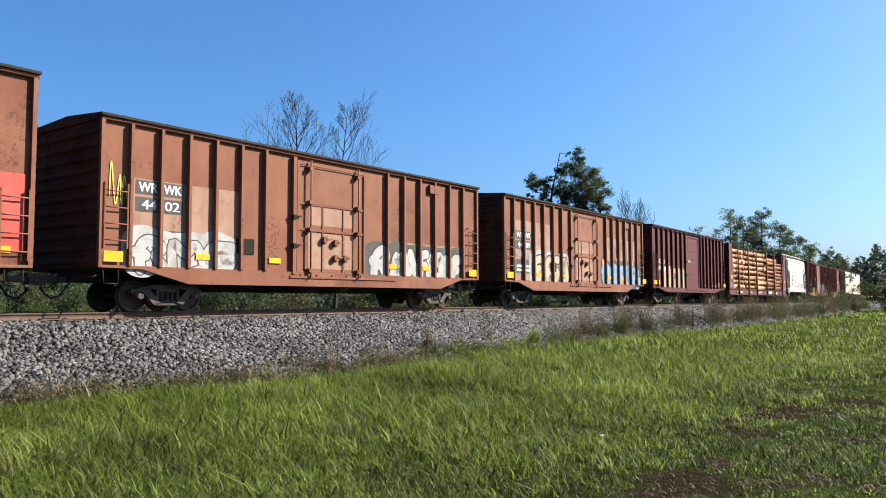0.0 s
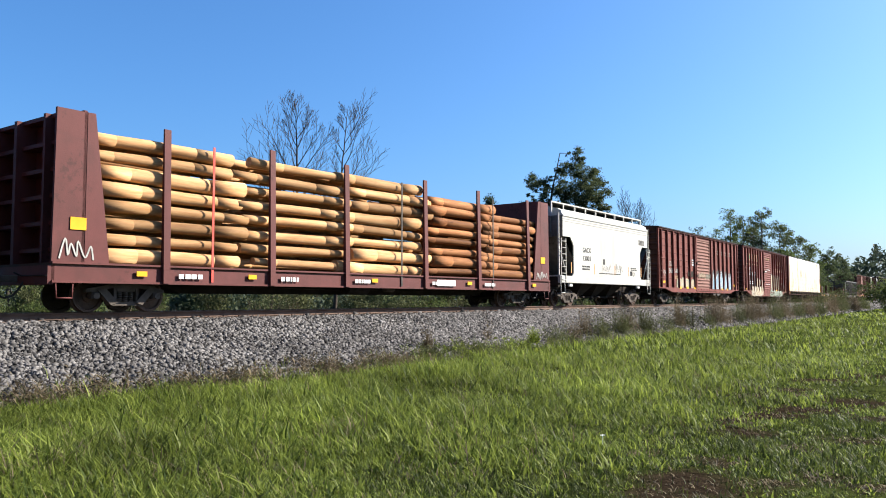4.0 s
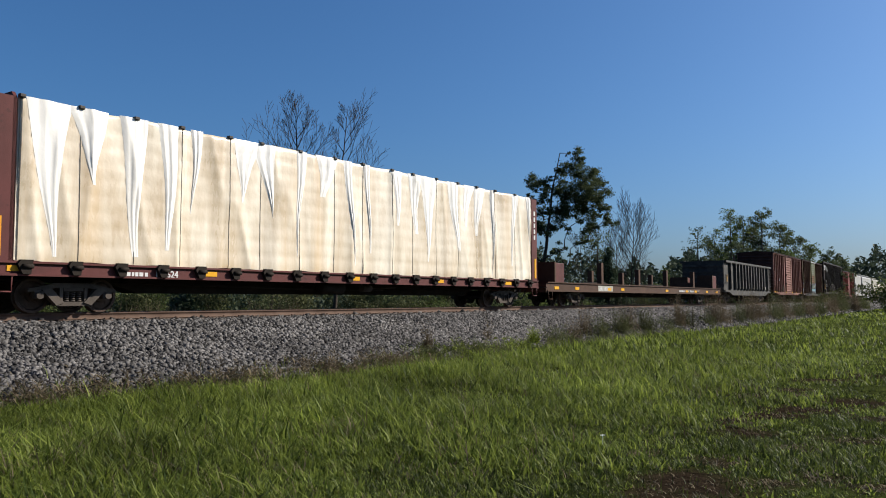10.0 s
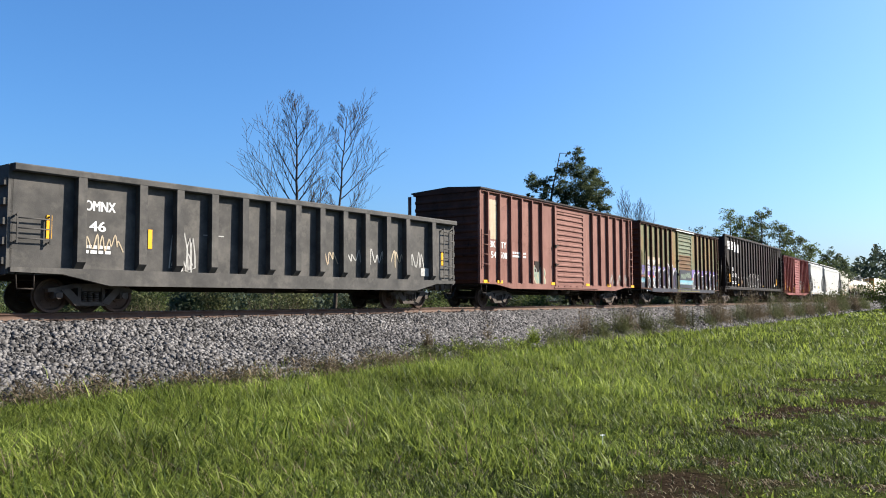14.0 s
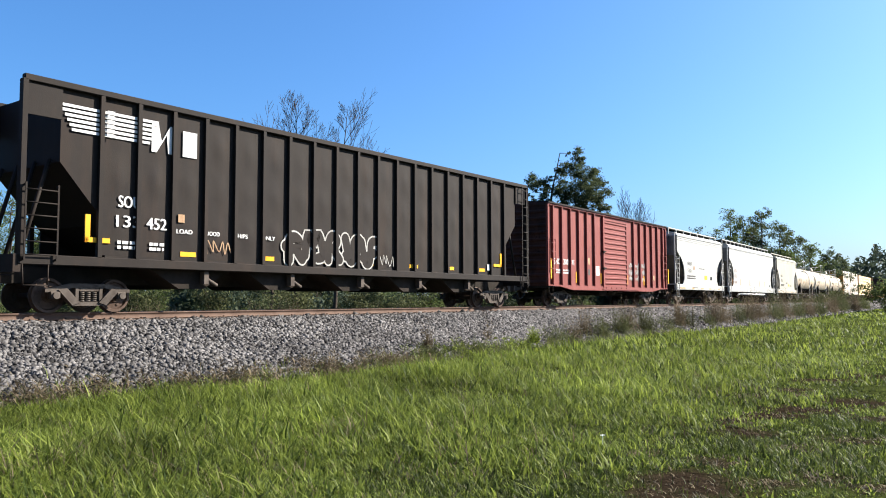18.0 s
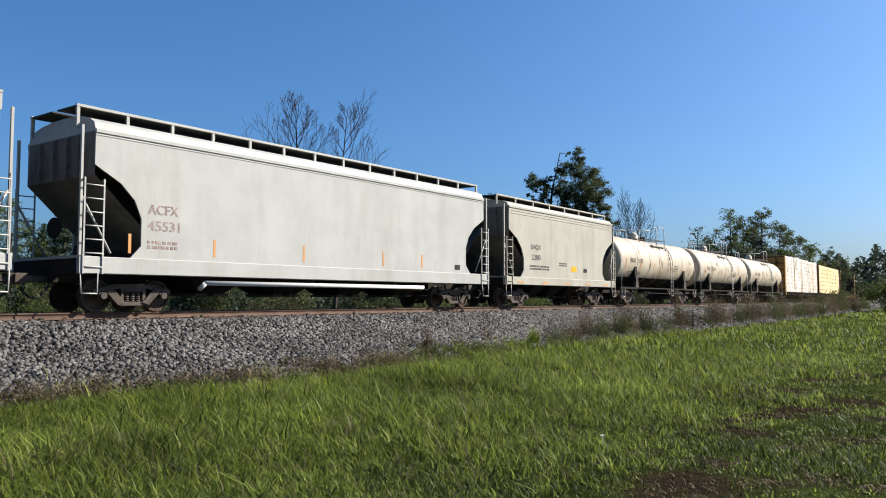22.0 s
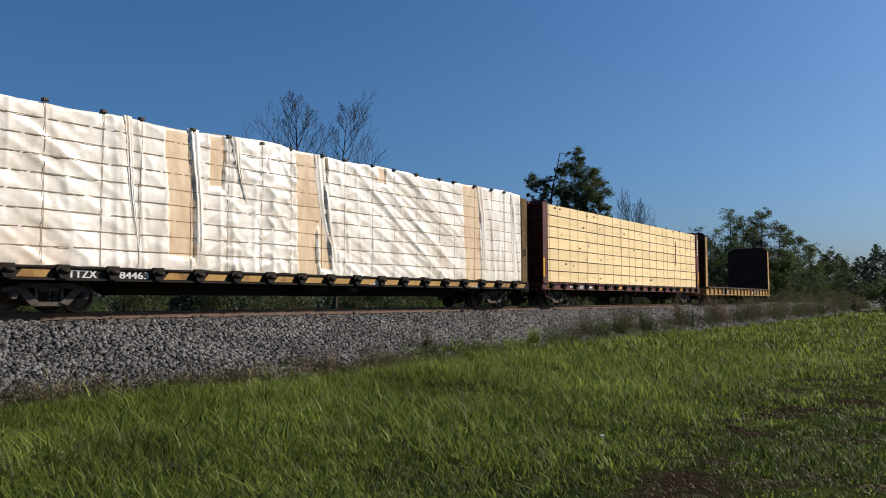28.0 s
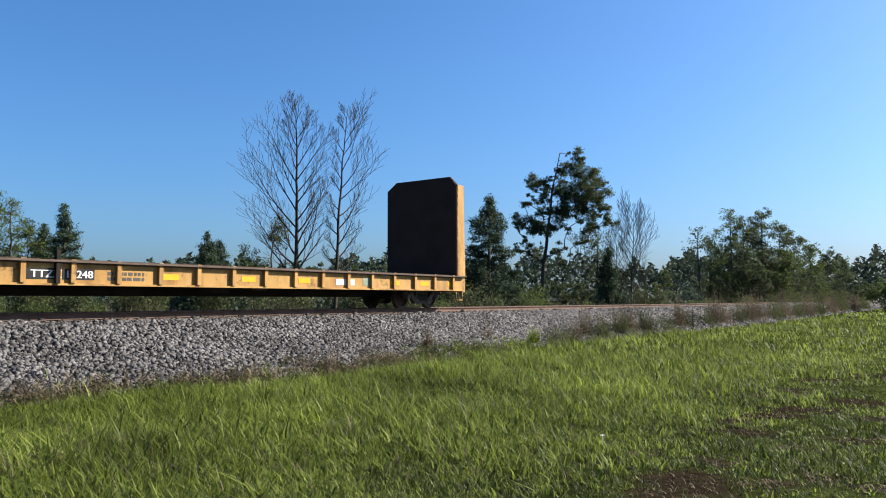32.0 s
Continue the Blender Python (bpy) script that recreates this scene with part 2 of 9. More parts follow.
    "tag_aqua": node_mat("pale_turquoise_spray_paint", (0.10, 0.24, 0.30), (0.17, 0.33, 0.38), 1.2, 0.6, bump=0.0, stain=(0.06, 0.10, 0.14), stain_amount=0.7, stain_scale=1.1),
    "tag_violet": node_mat("blue_violet_spray_paint", (0.10, 0.085, 0.22), (0.17, 0.13, 0.30), 0.7, 0.6, bump=0.0, stain=(0.16, 0.06, 0.17), stain_amount=0.9, stain_scale=0.5),
    "tag_orange": node_mat("orange_spray_paint", (0.50, 0.17, 0.05), (0.60, 0.25, 0.09), 1.5, 0.6, bump=0.0),
    # boxcar ends: some grime, and the shade of the unlit end in the colour
    "shaded_end": node_mat("soot_grimed_end_steel", (0.042, 0.021, 0.016), (0.088, 0.037, 0.027), 1.0, 0.8, stain=(0.016, 0.011, 0.009), stain_amount=0.8),
    # hopper ends: pale paint with grime, greyed down further for shade
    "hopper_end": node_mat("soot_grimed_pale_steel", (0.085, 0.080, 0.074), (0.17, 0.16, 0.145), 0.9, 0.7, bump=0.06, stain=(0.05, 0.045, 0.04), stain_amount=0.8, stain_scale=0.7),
    "sheet": node_mat("loose_white_plastic_sheet", (0.66, 0.62, 0.55), (0.79, 0.76, 0.70), 1.2, 0.3, bump=0.25, fine=6.0, stretch=(1.5, 1, 0.4), spec=0.8),
    "olive_rust": node_mat("rust_through_olive_paint", (0.115, 0.088, 0.036), (0.150, 0.112, 0.042), 0.9, 0.8, stain=(0.165, 0.062, 0.020), stain_amount=0.9, stain_scale=0.9, stain_stretch=(1.2, 1, 0.6), spec=0.18),
    "door_rust": node_mat("rusted_brown_door_steel", (0.085, 0.045, 0.024), (0.135, 0.085, 0.048), 1.2, 0.8, stain=(0.09, 0.10, 0.06), stain_amount=0.6, stain_scale=0.9),
    # darker copy of the yellow car paint, with bulkhead shade in its colour
    "yellow_shaded": node_mat("soot_grimed_yellow_steel", (0.085, 0.052, 0.022), (0.150, 0.095, 0.042), 1.0, 0.8, stain=(0.045, 0.028, 0.016), stain_amount=0.8),
    "log_dark": node_mat("weathered_orange_log_wood", (0.150, 0.058, 0.022), (0.280, 0.130, 0.055), 2.0, 0.75, stretch=(0.4, 4, 4), stain=(0.085, 0.034, 0.016), stain_amount=0.8, stain_scale=0.8, vary=0.4),
    "tag_red": node_mat("red_spray_paint", (0.42, 0.06, 0.05), (0.55, 0.11, 0.08), 1.5, 0.6, bump=0.0),
    "tag_yellow": node_mat("yellow_spray_paint", (0.6, 0.45, 0.08), (0.7, 0.55, 0.15), 1.5, 0.6, bump=0.0),
    "tag_dark": node_mat("dark_spray_paint", (0.03, 0.03, 0.035), (0.05, 0.05, 0.06), 2.0, 0.6, bump=0.0),
    "wood_log": node_mat("peeled_log_wood", (0.293, 0.153, 0.062), (0.432, 0.265, 0.133), 2.0, 0.75, stretch=(0.4, 4, 4), stain=(0.174, 0.076, 0.035), stain_amount=0.8, stain_scale=0.8, vary=0.45, chips=0.12),
    "lumber": node_mat("fresh_sawn_lumber", (0.70, 0.51, 0.26), (0.80, 0.63, 0.35), 1.6, 0.65, stretch=(0.15, 6, 6), vary=0.07, stain=(0.58, 0.40, 0.19), stain_amount=0.6, stain_scale=2.5, stain_stretch=(0.3, 1, 3), spec=0.18, chips=0.12),
    "knot": node_mat("dark_wood_mark", (0.06, 0.04, 0.03), (0.12, 0.08, 0.05), 4.0, 0.8, bump=0.0),
    "wrap": node_mat("translucent_lumber_wrap", (0.60, 0.52, 0.42), (0.83, 0.775, 0.69), 1.0, 0.3, bump=0.4, fine=5.0, stretch=(0.8, 1, 0.8), stain=(0.60, 0.455, 0.32), stain_amount=1.0, stain_scale=0.42, stain_stretch=(1.0, 1, 0.6), spec=0.8, chips=0.12),
    "wrap_tan": node_mat("lumber_seen_through_thin_wrap", (0.50, 0.345, 0.20), (0.66, 0.50, 0.325), 1.5, 0.4, bump=0.3, fine=5.0, stretch=(1.6, 1, 0.6), stain=(0.40, 0.27, 0.15), stain_amount=0.9, stain_scale=0.8, spec=0.5, chips=0.12),
    "wrap_white": node_mat("white_lumber_wrap", (0.46, 0.355, 0.225), (0.80, 0.735, 0.60), 0.7, 0.3, bump=0.3, fine=5.0, stretch=(1.1, 1, 0.3), stain=(0.50, 0.36, 0.20), stain_amount=1.0, stain_scale=0.45, stain_stretch=(1.4, 1, 0.2), spec=0.8, chips=0.12),
    "gap_brown": node_mat("brown_wood_gap", (0.20, 0.145, 0.09), (0.30, 0.225, 0.145), 4.0, 0.8, bump=0.0),
    "strap": node_mat("black_band_strap", (0.05, 0.045, 0.04), (0.09, 0.08, 0.07), 4.0, 0.5, bump=0.0),
    "hose": node_mat("black_hose_rubber", (0.02, 0.02, 0.02), (0.035, 0.034, 0.033), 4.0, 0.6),
    "stone": node_mat("grey_ballast_stone", (0.012, 0.011, 0.010), (0.032, 0.030, 0.029), 9.0, 0.9, bump=0.5),
    "ground": node_mat("worn_soil_and_turf", (0.007, 0.0052, 0.0036), (0.028, 0.020, 0.013), 9.0, 0.95, bump=1.0, fine=40, stain=(0.048, 0.035, 0.022), stain_amount=0.7, stain_scale=6.0, spec=0.0),
    "rust_frame": node_mat("dark_rusty_frame_steel", (0.040, 0.020, 0.014), (0.080, 0.042, 0.028), 1.5, 0.8, stain=(0.03, 0.012, 0.008), stain_amount=0.7),
    "roof_dark": node_mat("dark_sooty_roof_sheet", (0.020, 0.015, 0.013), (0.042, 0.032, 0.028), 2.0, 0.7),
    "bark": node_mat("grey_brown_bark", (0.030, 0.024, 0.019), (0.070, 0.056, 0.045), 5.0, 0.9, stretch=(3, 3, 0.6)),
    "bark_dark": node_mat("dark_bark", (0.045, 0.035, 0.028), (0.08, 0.065, 0.05), 5.0, 0.9, stretch=(3, 3, 0.6)),
    "grass": leaf_mat("green_grass_blades", (0.030, 0.050, 0.008), (0.214, 0.256, 0.046), 0.5, (0.5, 0.12)),
    "turf": leaf_mat("worn_turf_blades", (0.012, 0.019, 0.005), (0.074, 0.094, 0.021), 0.4, (0.5, 0.12)),
    "grass_dry": leaf_mat("dry_weed_stalks", (0.070, 0.054, 0.036), (0.190, 0.152, 0.095), 0.25),
    "weed": leaf_mat("dull_olive_weeds", (0.036, 0.043, 0.017), (0.105, 0.112, 0.048), 0.35),
    "leaf": leaf_mat("dark_oak_leaves", (0.026, 0.038, 0.016), (0.092, 0.110, 0.050), 0.45),
    "leaf_light": leaf_mat("light_green_leaves", (0.040, 0.058, 0.016), (0.105, 0.130, 0.042), 0.45),
    "needle": leaf_mat("dark_conifer_needles", (0.022, 0.036, 0.020), (0.066, 0.090, 0.048), 0.3),
    "far_leaf": leaf_mat("far_wood_foliage", (0.024, 0.036, 0.022), (0.056, 0.070, 0.044), 0.25),
    "flower": node_mat("white_petals", (0.7, 0.7, 0.66), (0.8, 0.8, 0.76), 4.0, 0.6, bump=0.0),
}


def turf_ground(m):
    """Mixes worn soil with a green turf base by the sheet's own wear mask."""
    n, l = m.node_tree.nodes, m.node_tree.links
    bsdf = n["Principled BSDF"]
    soil = bsdf.inputs["Base Color"].links[0].from_socket
    tex, noi, ramp = n.new("ShaderNodeTexCoord"), n.new("ShaderNodeTexNoise"), n.new("ShaderNodeValToRGB")
    noi.inputs["Scale"].default_value, noi.inputs["Detail"].default_value = 5.0, 6
    l.new(tex.outputs["Object"], noi.inputs["Vector"])
    ramp.color_ramp.elements[0].position, ramp.color_ramp.elements[1].position = 0.3, 0.7
    ramp.color_ramp.elements[0].color, ramp.color_ramp.elements[1].color = (0.015, 0.018, 0.006, 1), (0.045, 0.055, 0.014, 1)
    l.new(noi.outputs["Fac"], ramp.inputs[0])
    mask, mix = n.new("ShaderNodeAttribute"), n.new("ShaderNodeMix")
    mask.attribute_name = "worn"
    mix.data_type = "RGBA"
    l.new(mask.outputs["Fac"], mix.inputs["Factor"])
    l.new(ramp.outputs[0], mix.inputs["A"])
    l.new(soil, mix.inputs["B"])
    l.new(mix.outputs["Result"], bsdf.inputs["Base Color"])


turf_ground(M["ground"])


# ---- mesh helpers ----
class Geo:
    """Collects vertices and faces; box, prism, tube, lathe, sheet."""

    def __init__(self):
        self.v, self.f, self.smooth = [], [], set()

    def box(self, x0, x1, y0, y1, z0, z1, c=0.0):
        b = len(self.v)
        if c <= 0:
            self.v += [(x0, y0, z0), (x1, y0, z0), (x1, y1, z0), (x0, y1, z0), (x0, y0, z1), (x1, y0, z1), (x1, y1, z1), (x0, y1, z1)]
            self.f += [[b + i for i in q] for q in ((3, 2, 1, 0), (4, 5, 6, 7), (0, 1, 5, 4), (1, 2, 6, 5), (2, 3, 7, 6), (3, 0, 4, 7))]
        else:
            pts = [(y0 + c, z0), (y1 - c, z0), (y1, z0 + c), (y1, z1 - c), (y1 - c, z1), (y0 + c, z1), (y0, z1 - c), (y0, z0 + c)]
            self.prism_yz(pts, x0, x1)
        return self

    def prism_xz(self, pts, y0, y1):
        """Polygon in x, z carried from y0 to y1."""
        b, n = len(self.v), len(pts)
        self.v += [(p[0], y0, p[1]) for p in pts] + [(p[0], y1, p[1]) for p in pts]
        self.f.append([b + i for i in range(n)])
        self.f.append([b + n + i for i in reversed(range(n))])
        for i in range(n):
            j = (i + 1) % n
            self.f.append([b + j, b + i, b + n + i, b + n + j])
        return self

    def prism_yz(self, pts, x0, x1):
        b, n = len(self.v), len(pts)
        self.v += [(x0, p[0], p[1]) for p in pts] + [(x1, p[0], p[1]) for p in pts]
        self.f.append([b + i for i in reversed(range(n))])
        self.f.append([b + n + i for i in range(n)])
        for i in range(n):
            j = (i + 1) % n
            self.f.append([b + i, b + j, b + n + j, b + n + i])
        return self

    def tube(self, p0, p1, r0, r1=None, n=8, cap=True):
        r1 = r0 if r1 is None else r1
        p0, p1 = Vector(p0), Vector(p1)
        d = (p1 - p0)
        if d.length < 1e-6:
            return self
        d.normalize()
        u = d.orthogonal().normalized()
        w = d.cross(u)
        b = len(self.v)
        for p, r in ((p0, r0), (p1, r1)):
            for i in range(n):
                a = 2 * math.pi * i / n
                self.v.append(tuple(p + u * (math.cos(a) * r) + w * (math.sin(a) * r)))
        for i in range(n):
            j = (i + 1) % n
            self.smooth.add(len(self.f))
            self.f.append([b + i, b + j, b + n + j, b + n + i])
        if cap:
            self.f.append([b + i for i in reversed(range(n))])
            self.f.append([b + n + i for i in range(n)])
        return self

    def pipe(self, pts, r, n=6):
        for a, c in zip(pts, pts[1:]):
            self.tube(a, c, r, r, n)
        return self

    def lathe_y(self, profile, n=28, cx=0.0, cz=0.0):
        """Profile of (y, radius) turned about the y axis through (cx, cz)."""
        b, m = len(self.v), len(profile)
        for y, r in profile:
            for i in range(n):
                a = 2 * math.pi * i / n
                self.v.append((cx + r * math.cos(a), y, cz + r * math.sin(a)))
        for k in range(m - 1):
            for i in range(n):
                j = (i + 1) % n
                self.f.append([b + k * n + i, b + k * n + j, b + (k + 1) * n + j, b + (k + 1) * n + i])
        return self

    def lathe_x(self, profile, n=40, cy=0.0, cz=0.0):
        b, m = len(self.v), len(profile)
        for x, r in profile:
            for i in range(n):
                a = 2 * math.pi * i / n
                self.v.append((x, cy + r * math.cos(a), cz + r * math.sin(a)))
        for k in range(m - 1):
            for i in range(n):
                j = (i + 1) % n
                self.smooth.add(len(self.f))
                self.f.append([b + k * n + j, b + k * n + i, b + (k + 1) * n + i, b + (k + 1) * n + j])
        return self

    def poly(self, pts):
        b = len(self.v)
        self.v += [tuple(p) for p in pts]
        self.f.append([b + i for i in range(len(pts))])
        return self

    def mesh(self, name, material):
        me = bpy.data.meshes.new(name)
        me.from_pydata(self.v, [], self.f)
        if self.smooth:
            flags = [i in self.smooth for i in range(len(self.f))]
            me.polygons.foreach_set("use_smooth", flags)
        me.materials.append(material)
        me.update()
        return me


def place(name, me, parent=None, m=None, label=""):
    ob = new(name, me)
    if parent:
        ob.parent = parent
    if m is not None:
        ob.matrix_basis = m
    if label:
        tagged(ob, label)
    return ob


def part(name, geo, material, parent, label=""):
    """One mesh object under a thing or a part."""
    return place(name, geo.mesh(name, material), parent, None, label)


def array_mesh(name, verts, faces, material):
    """A mesh from numpy arrays; faces all of one size."""
    me = bpy.data.meshes.new(name)
    k = faces.shape[1]
    me.vertices.add(len(verts))
    me.vertices.foreach_set("co", verts.astype(np.float32).ravel())
    me.loops.add(faces.size)
    me.loops.foreach_set("vertex_index", faces.astype(np.int32).ravel())
    me.polygons.add(len(faces))
    me.polygons.foreach_set("loop_start", np.arange(0, faces.size, k, dtype=np.int32))
    me.polygons.foreach_set("loop_total", np.full(len(faces), k, dtype=np.int32))
    me.materials.append(material)
    me.update(calc_edges=True)
    return me


# ---- lettering, made before the scene fills ----
TEXTS = ["LBR", "14010", "WR", "WK", "44", "02", "89", "HC", "RY", "61", "644", "GACX", "13001", "SOU", "565", "549", "565042", "5", "6", "0", "4", "2",
         "S", "U", "P", "E", "R", "C", "H", "I", "O", "N", "V", "OMNX", "146", "BK", "TY", "154", "508", "150", "216", "133", "452", "LOAD", "WOOD",
         "CHIPS", "ONLY", "SNC", "200", "91", "SHQX", "1265", "ACFX", "45531", "2280", "ENGX", "15120", "15219", "15220", "TTZX", "84463", "TTZX 11248", "120624", "120686",
         "LD LMT", "LT WT", "286"]
TEXT_MESH = {}


def _make_texts():
    obs = []
    for s in TEXTS:
        cu = bpy.data.curves.new("lettering", "FONT")
        cu.body, cu.size, cu.extrude, cu.resolution_u = s, 1.0, 0.0, 3
        ob = new("lettering", cu)
        obs.append((s, ob))
    dg = bpy.context.evaluated_depsgraph_get()
    dg.update()
    for s, ob in obs:
        me = bpy.data.meshes.new_from_object(ob.evaluated_get(dg))
        xs = [v.co.x for v in me.vertices]
        ys = [v.co.y for v in me.vertices]
        TEXT_MESH[s] = ([tuple(v.co) for v in me.vertices], [list(p.vertices) for p in me.polygons], min(xs), max(xs), min(ys), max(ys))
    for s, ob in obs:
        cu = ob.data
        bpy.data.objects.remove(ob)
        bpy.data.curves.remove(cu)


_make_texts()


def lettering(parent, s, x0, x1, z0, z1, y, material, bold=0.0):
    """The characters s filling the rectangle on a side that faces the camera."""
    v, f, ax, bx, ay, by = TEXT_MESH[s]
    g = Geo()
    for k in range(1 + (bold > 0)):
        b = len(g.v)
        g.v += [(x0 + (p[0] - ax) / (bx - ax) * (x1 - x0) + k * bold, y - 0.0015 * k, z0 + (p[1] - ay) / max(by - ay, 1e-3) * (z1 - z0)) for p in v]
        g.f += [[b + i for i in q] for q in f]
    return part("lettering", g, material, parent)


def bar(parent, x0, x1, z0, z1, y, material, name="stencil_bar"):
    g = Geo().box(x0, x1, y - 0.004, y + 0.01, z0, z1)
    return part(name, g, material, parent)


def stencils(parent, x0, x1, z0, z1, y, material, rows, rnd, name="stencil"):
    """Unreadable small lettering: rows of short bars in one mesh."""
    g = Geo()
    h = (z1 - z0) / (rows * 1.6)
    for r in range(rows):
        z = z1 - (r + 1) * 1.6 * h
        x = x0
        while x < x1 - 0.04:
            w = min(rnd.uniform(0.05, 0.2), x1 - x)
            g.box(x, x + w, y - 0.003, y + 0.006, z, z + h)
            x += w + rnd.uniform(0.025, 0.06)
    return part(name, g, material, parent)


def blob(cx, cz, w, h, rnd, n=22):
    """An uneven bubble outline."""
    ph = [rnd.uniform(0, 6.28) for _ in range(3)]
    am = [rnd.uniform(0.05, 0.16), rnd.uniform(0.04, 0.12), rnd.uniform(0.03, 0.07)]
    out = []
    for i in range(n):
        a = 2 * math.pi * i / n
        r = 1 + am[0] * math.sin(2 * a + ph[0]) + am[1] * math.sin(3 * a + ph[1]) + am[2] * math.sin(5 * a + ph[2])
        e = 0.75
        ca, sa = math.cos(a), math.sin(a)
        out.append((cx + w / 2 * r * math.copysign(abs(ca) ** e, ca), cz + h / 2 * r * math.copysign(abs(sa) ** e, sa)))
    return out


def ribbon(g, pts, width, y, closed=True):
    n = len(pts)
    b = len(g.v)
    m = n if closed else n
    for i in range(n):
        p, q = pts[i - 1 if closed or i else 0], pts[(i + 1) % n if closed or i < n - 1 else i]
        dx, dz = q[0] - p[0], q[1] - p[1]
        d = math.hypot(dx, dz) or 1
        nx, nz = -dz / d * width / 2, dx / d * width / 2
        g.v += [(pts[i][0] + nx, y, pts[i][1] + nz), (pts[i][0] - nx, y, pts[i][1] - nz)]
    for i in range(m if closed else m - 1):
        j = (i + 1) % n
        g.f.append([b + 2 * i, b + 2 * j, b + 2 * j + 1, b + 2 * i + 1])


SKELETONS = [
    [[(0.0, 0.1), (0.1, 0.95), (0.45, 0.6), (0.8, 1.0), (1.0, 0.2), (0.7, 0.0)]],
    [[(0.9, 0.95), (0.2, 0.85), (0.05, 0.3), (0.55, 0.05), (0.95, 0.4), (0.55, 0.55), (0.35, 0.35)]],
    [[(0.0, 0.9), (0.35, 0.1), (0.6, 0.15), (0.65, 0.8), (1.0, 0.95)], [(0.1, 0.25), (0.9, 0.45)]],
    [[(0.1, 0.0), (0.2, 0.7), (0.5, 1.0), (0.8, 0.75), (0.6, 0.4), (0.9, 0.0)], [(0.0, 0.55), (0.35, 0.45)]],
    [[(0.05, 0.7), (0.4, 1.0), (0.9, 0.8), (0.75, 0.45), (0.25, 0.5), (0.1, 0.15), (0.6, 0.0), (1.0, 0.2)]],
    [[(0.0, 0.0), (0.3, 0.9), (0.45, 0.2), (0.75, 1.0), (1.0, 0.1)]],
]


def curve_through(pts, steps=5):
    """Points on a smooth curve through pts."""
    p = [pts[0], *pts, pts[-1]]
    out = []
    for i in range(1, len(p) - 2):
        for k in range(steps):
            t = k / steps
            out.append(tuple(0.5 * (2 * p[i][c] + (p[i + 1][c] - p[i - 1][c]) * t + (2 * p[i - 1][c] - 5 * p[i][c] + 4 * p[i + 1][c] - p[i + 2][c]) * t * t
                                    + (3 * p[i][c] - p[i - 1][c] - 3 * p[i + 1][c] + p[i + 2][c]) * t ** 3) for c in (0, 1)))
    out.append(pts[-1])
    return out


def rounded(g, pts, width, y):
    """A fat stroke with round ends and joints."""
    ribbon(g, pts, width, y, False)
    for k, (x, z) in enumerate((pts[0], pts[-1])):
        g.poly([(x + width / 2 * math.cos(2 * math.pi * i / 14), y - 0.0003 - 0.0002 * k, z + width / 2 * math.sin(2 * math.pi * i / 14)) for i in range(14)])


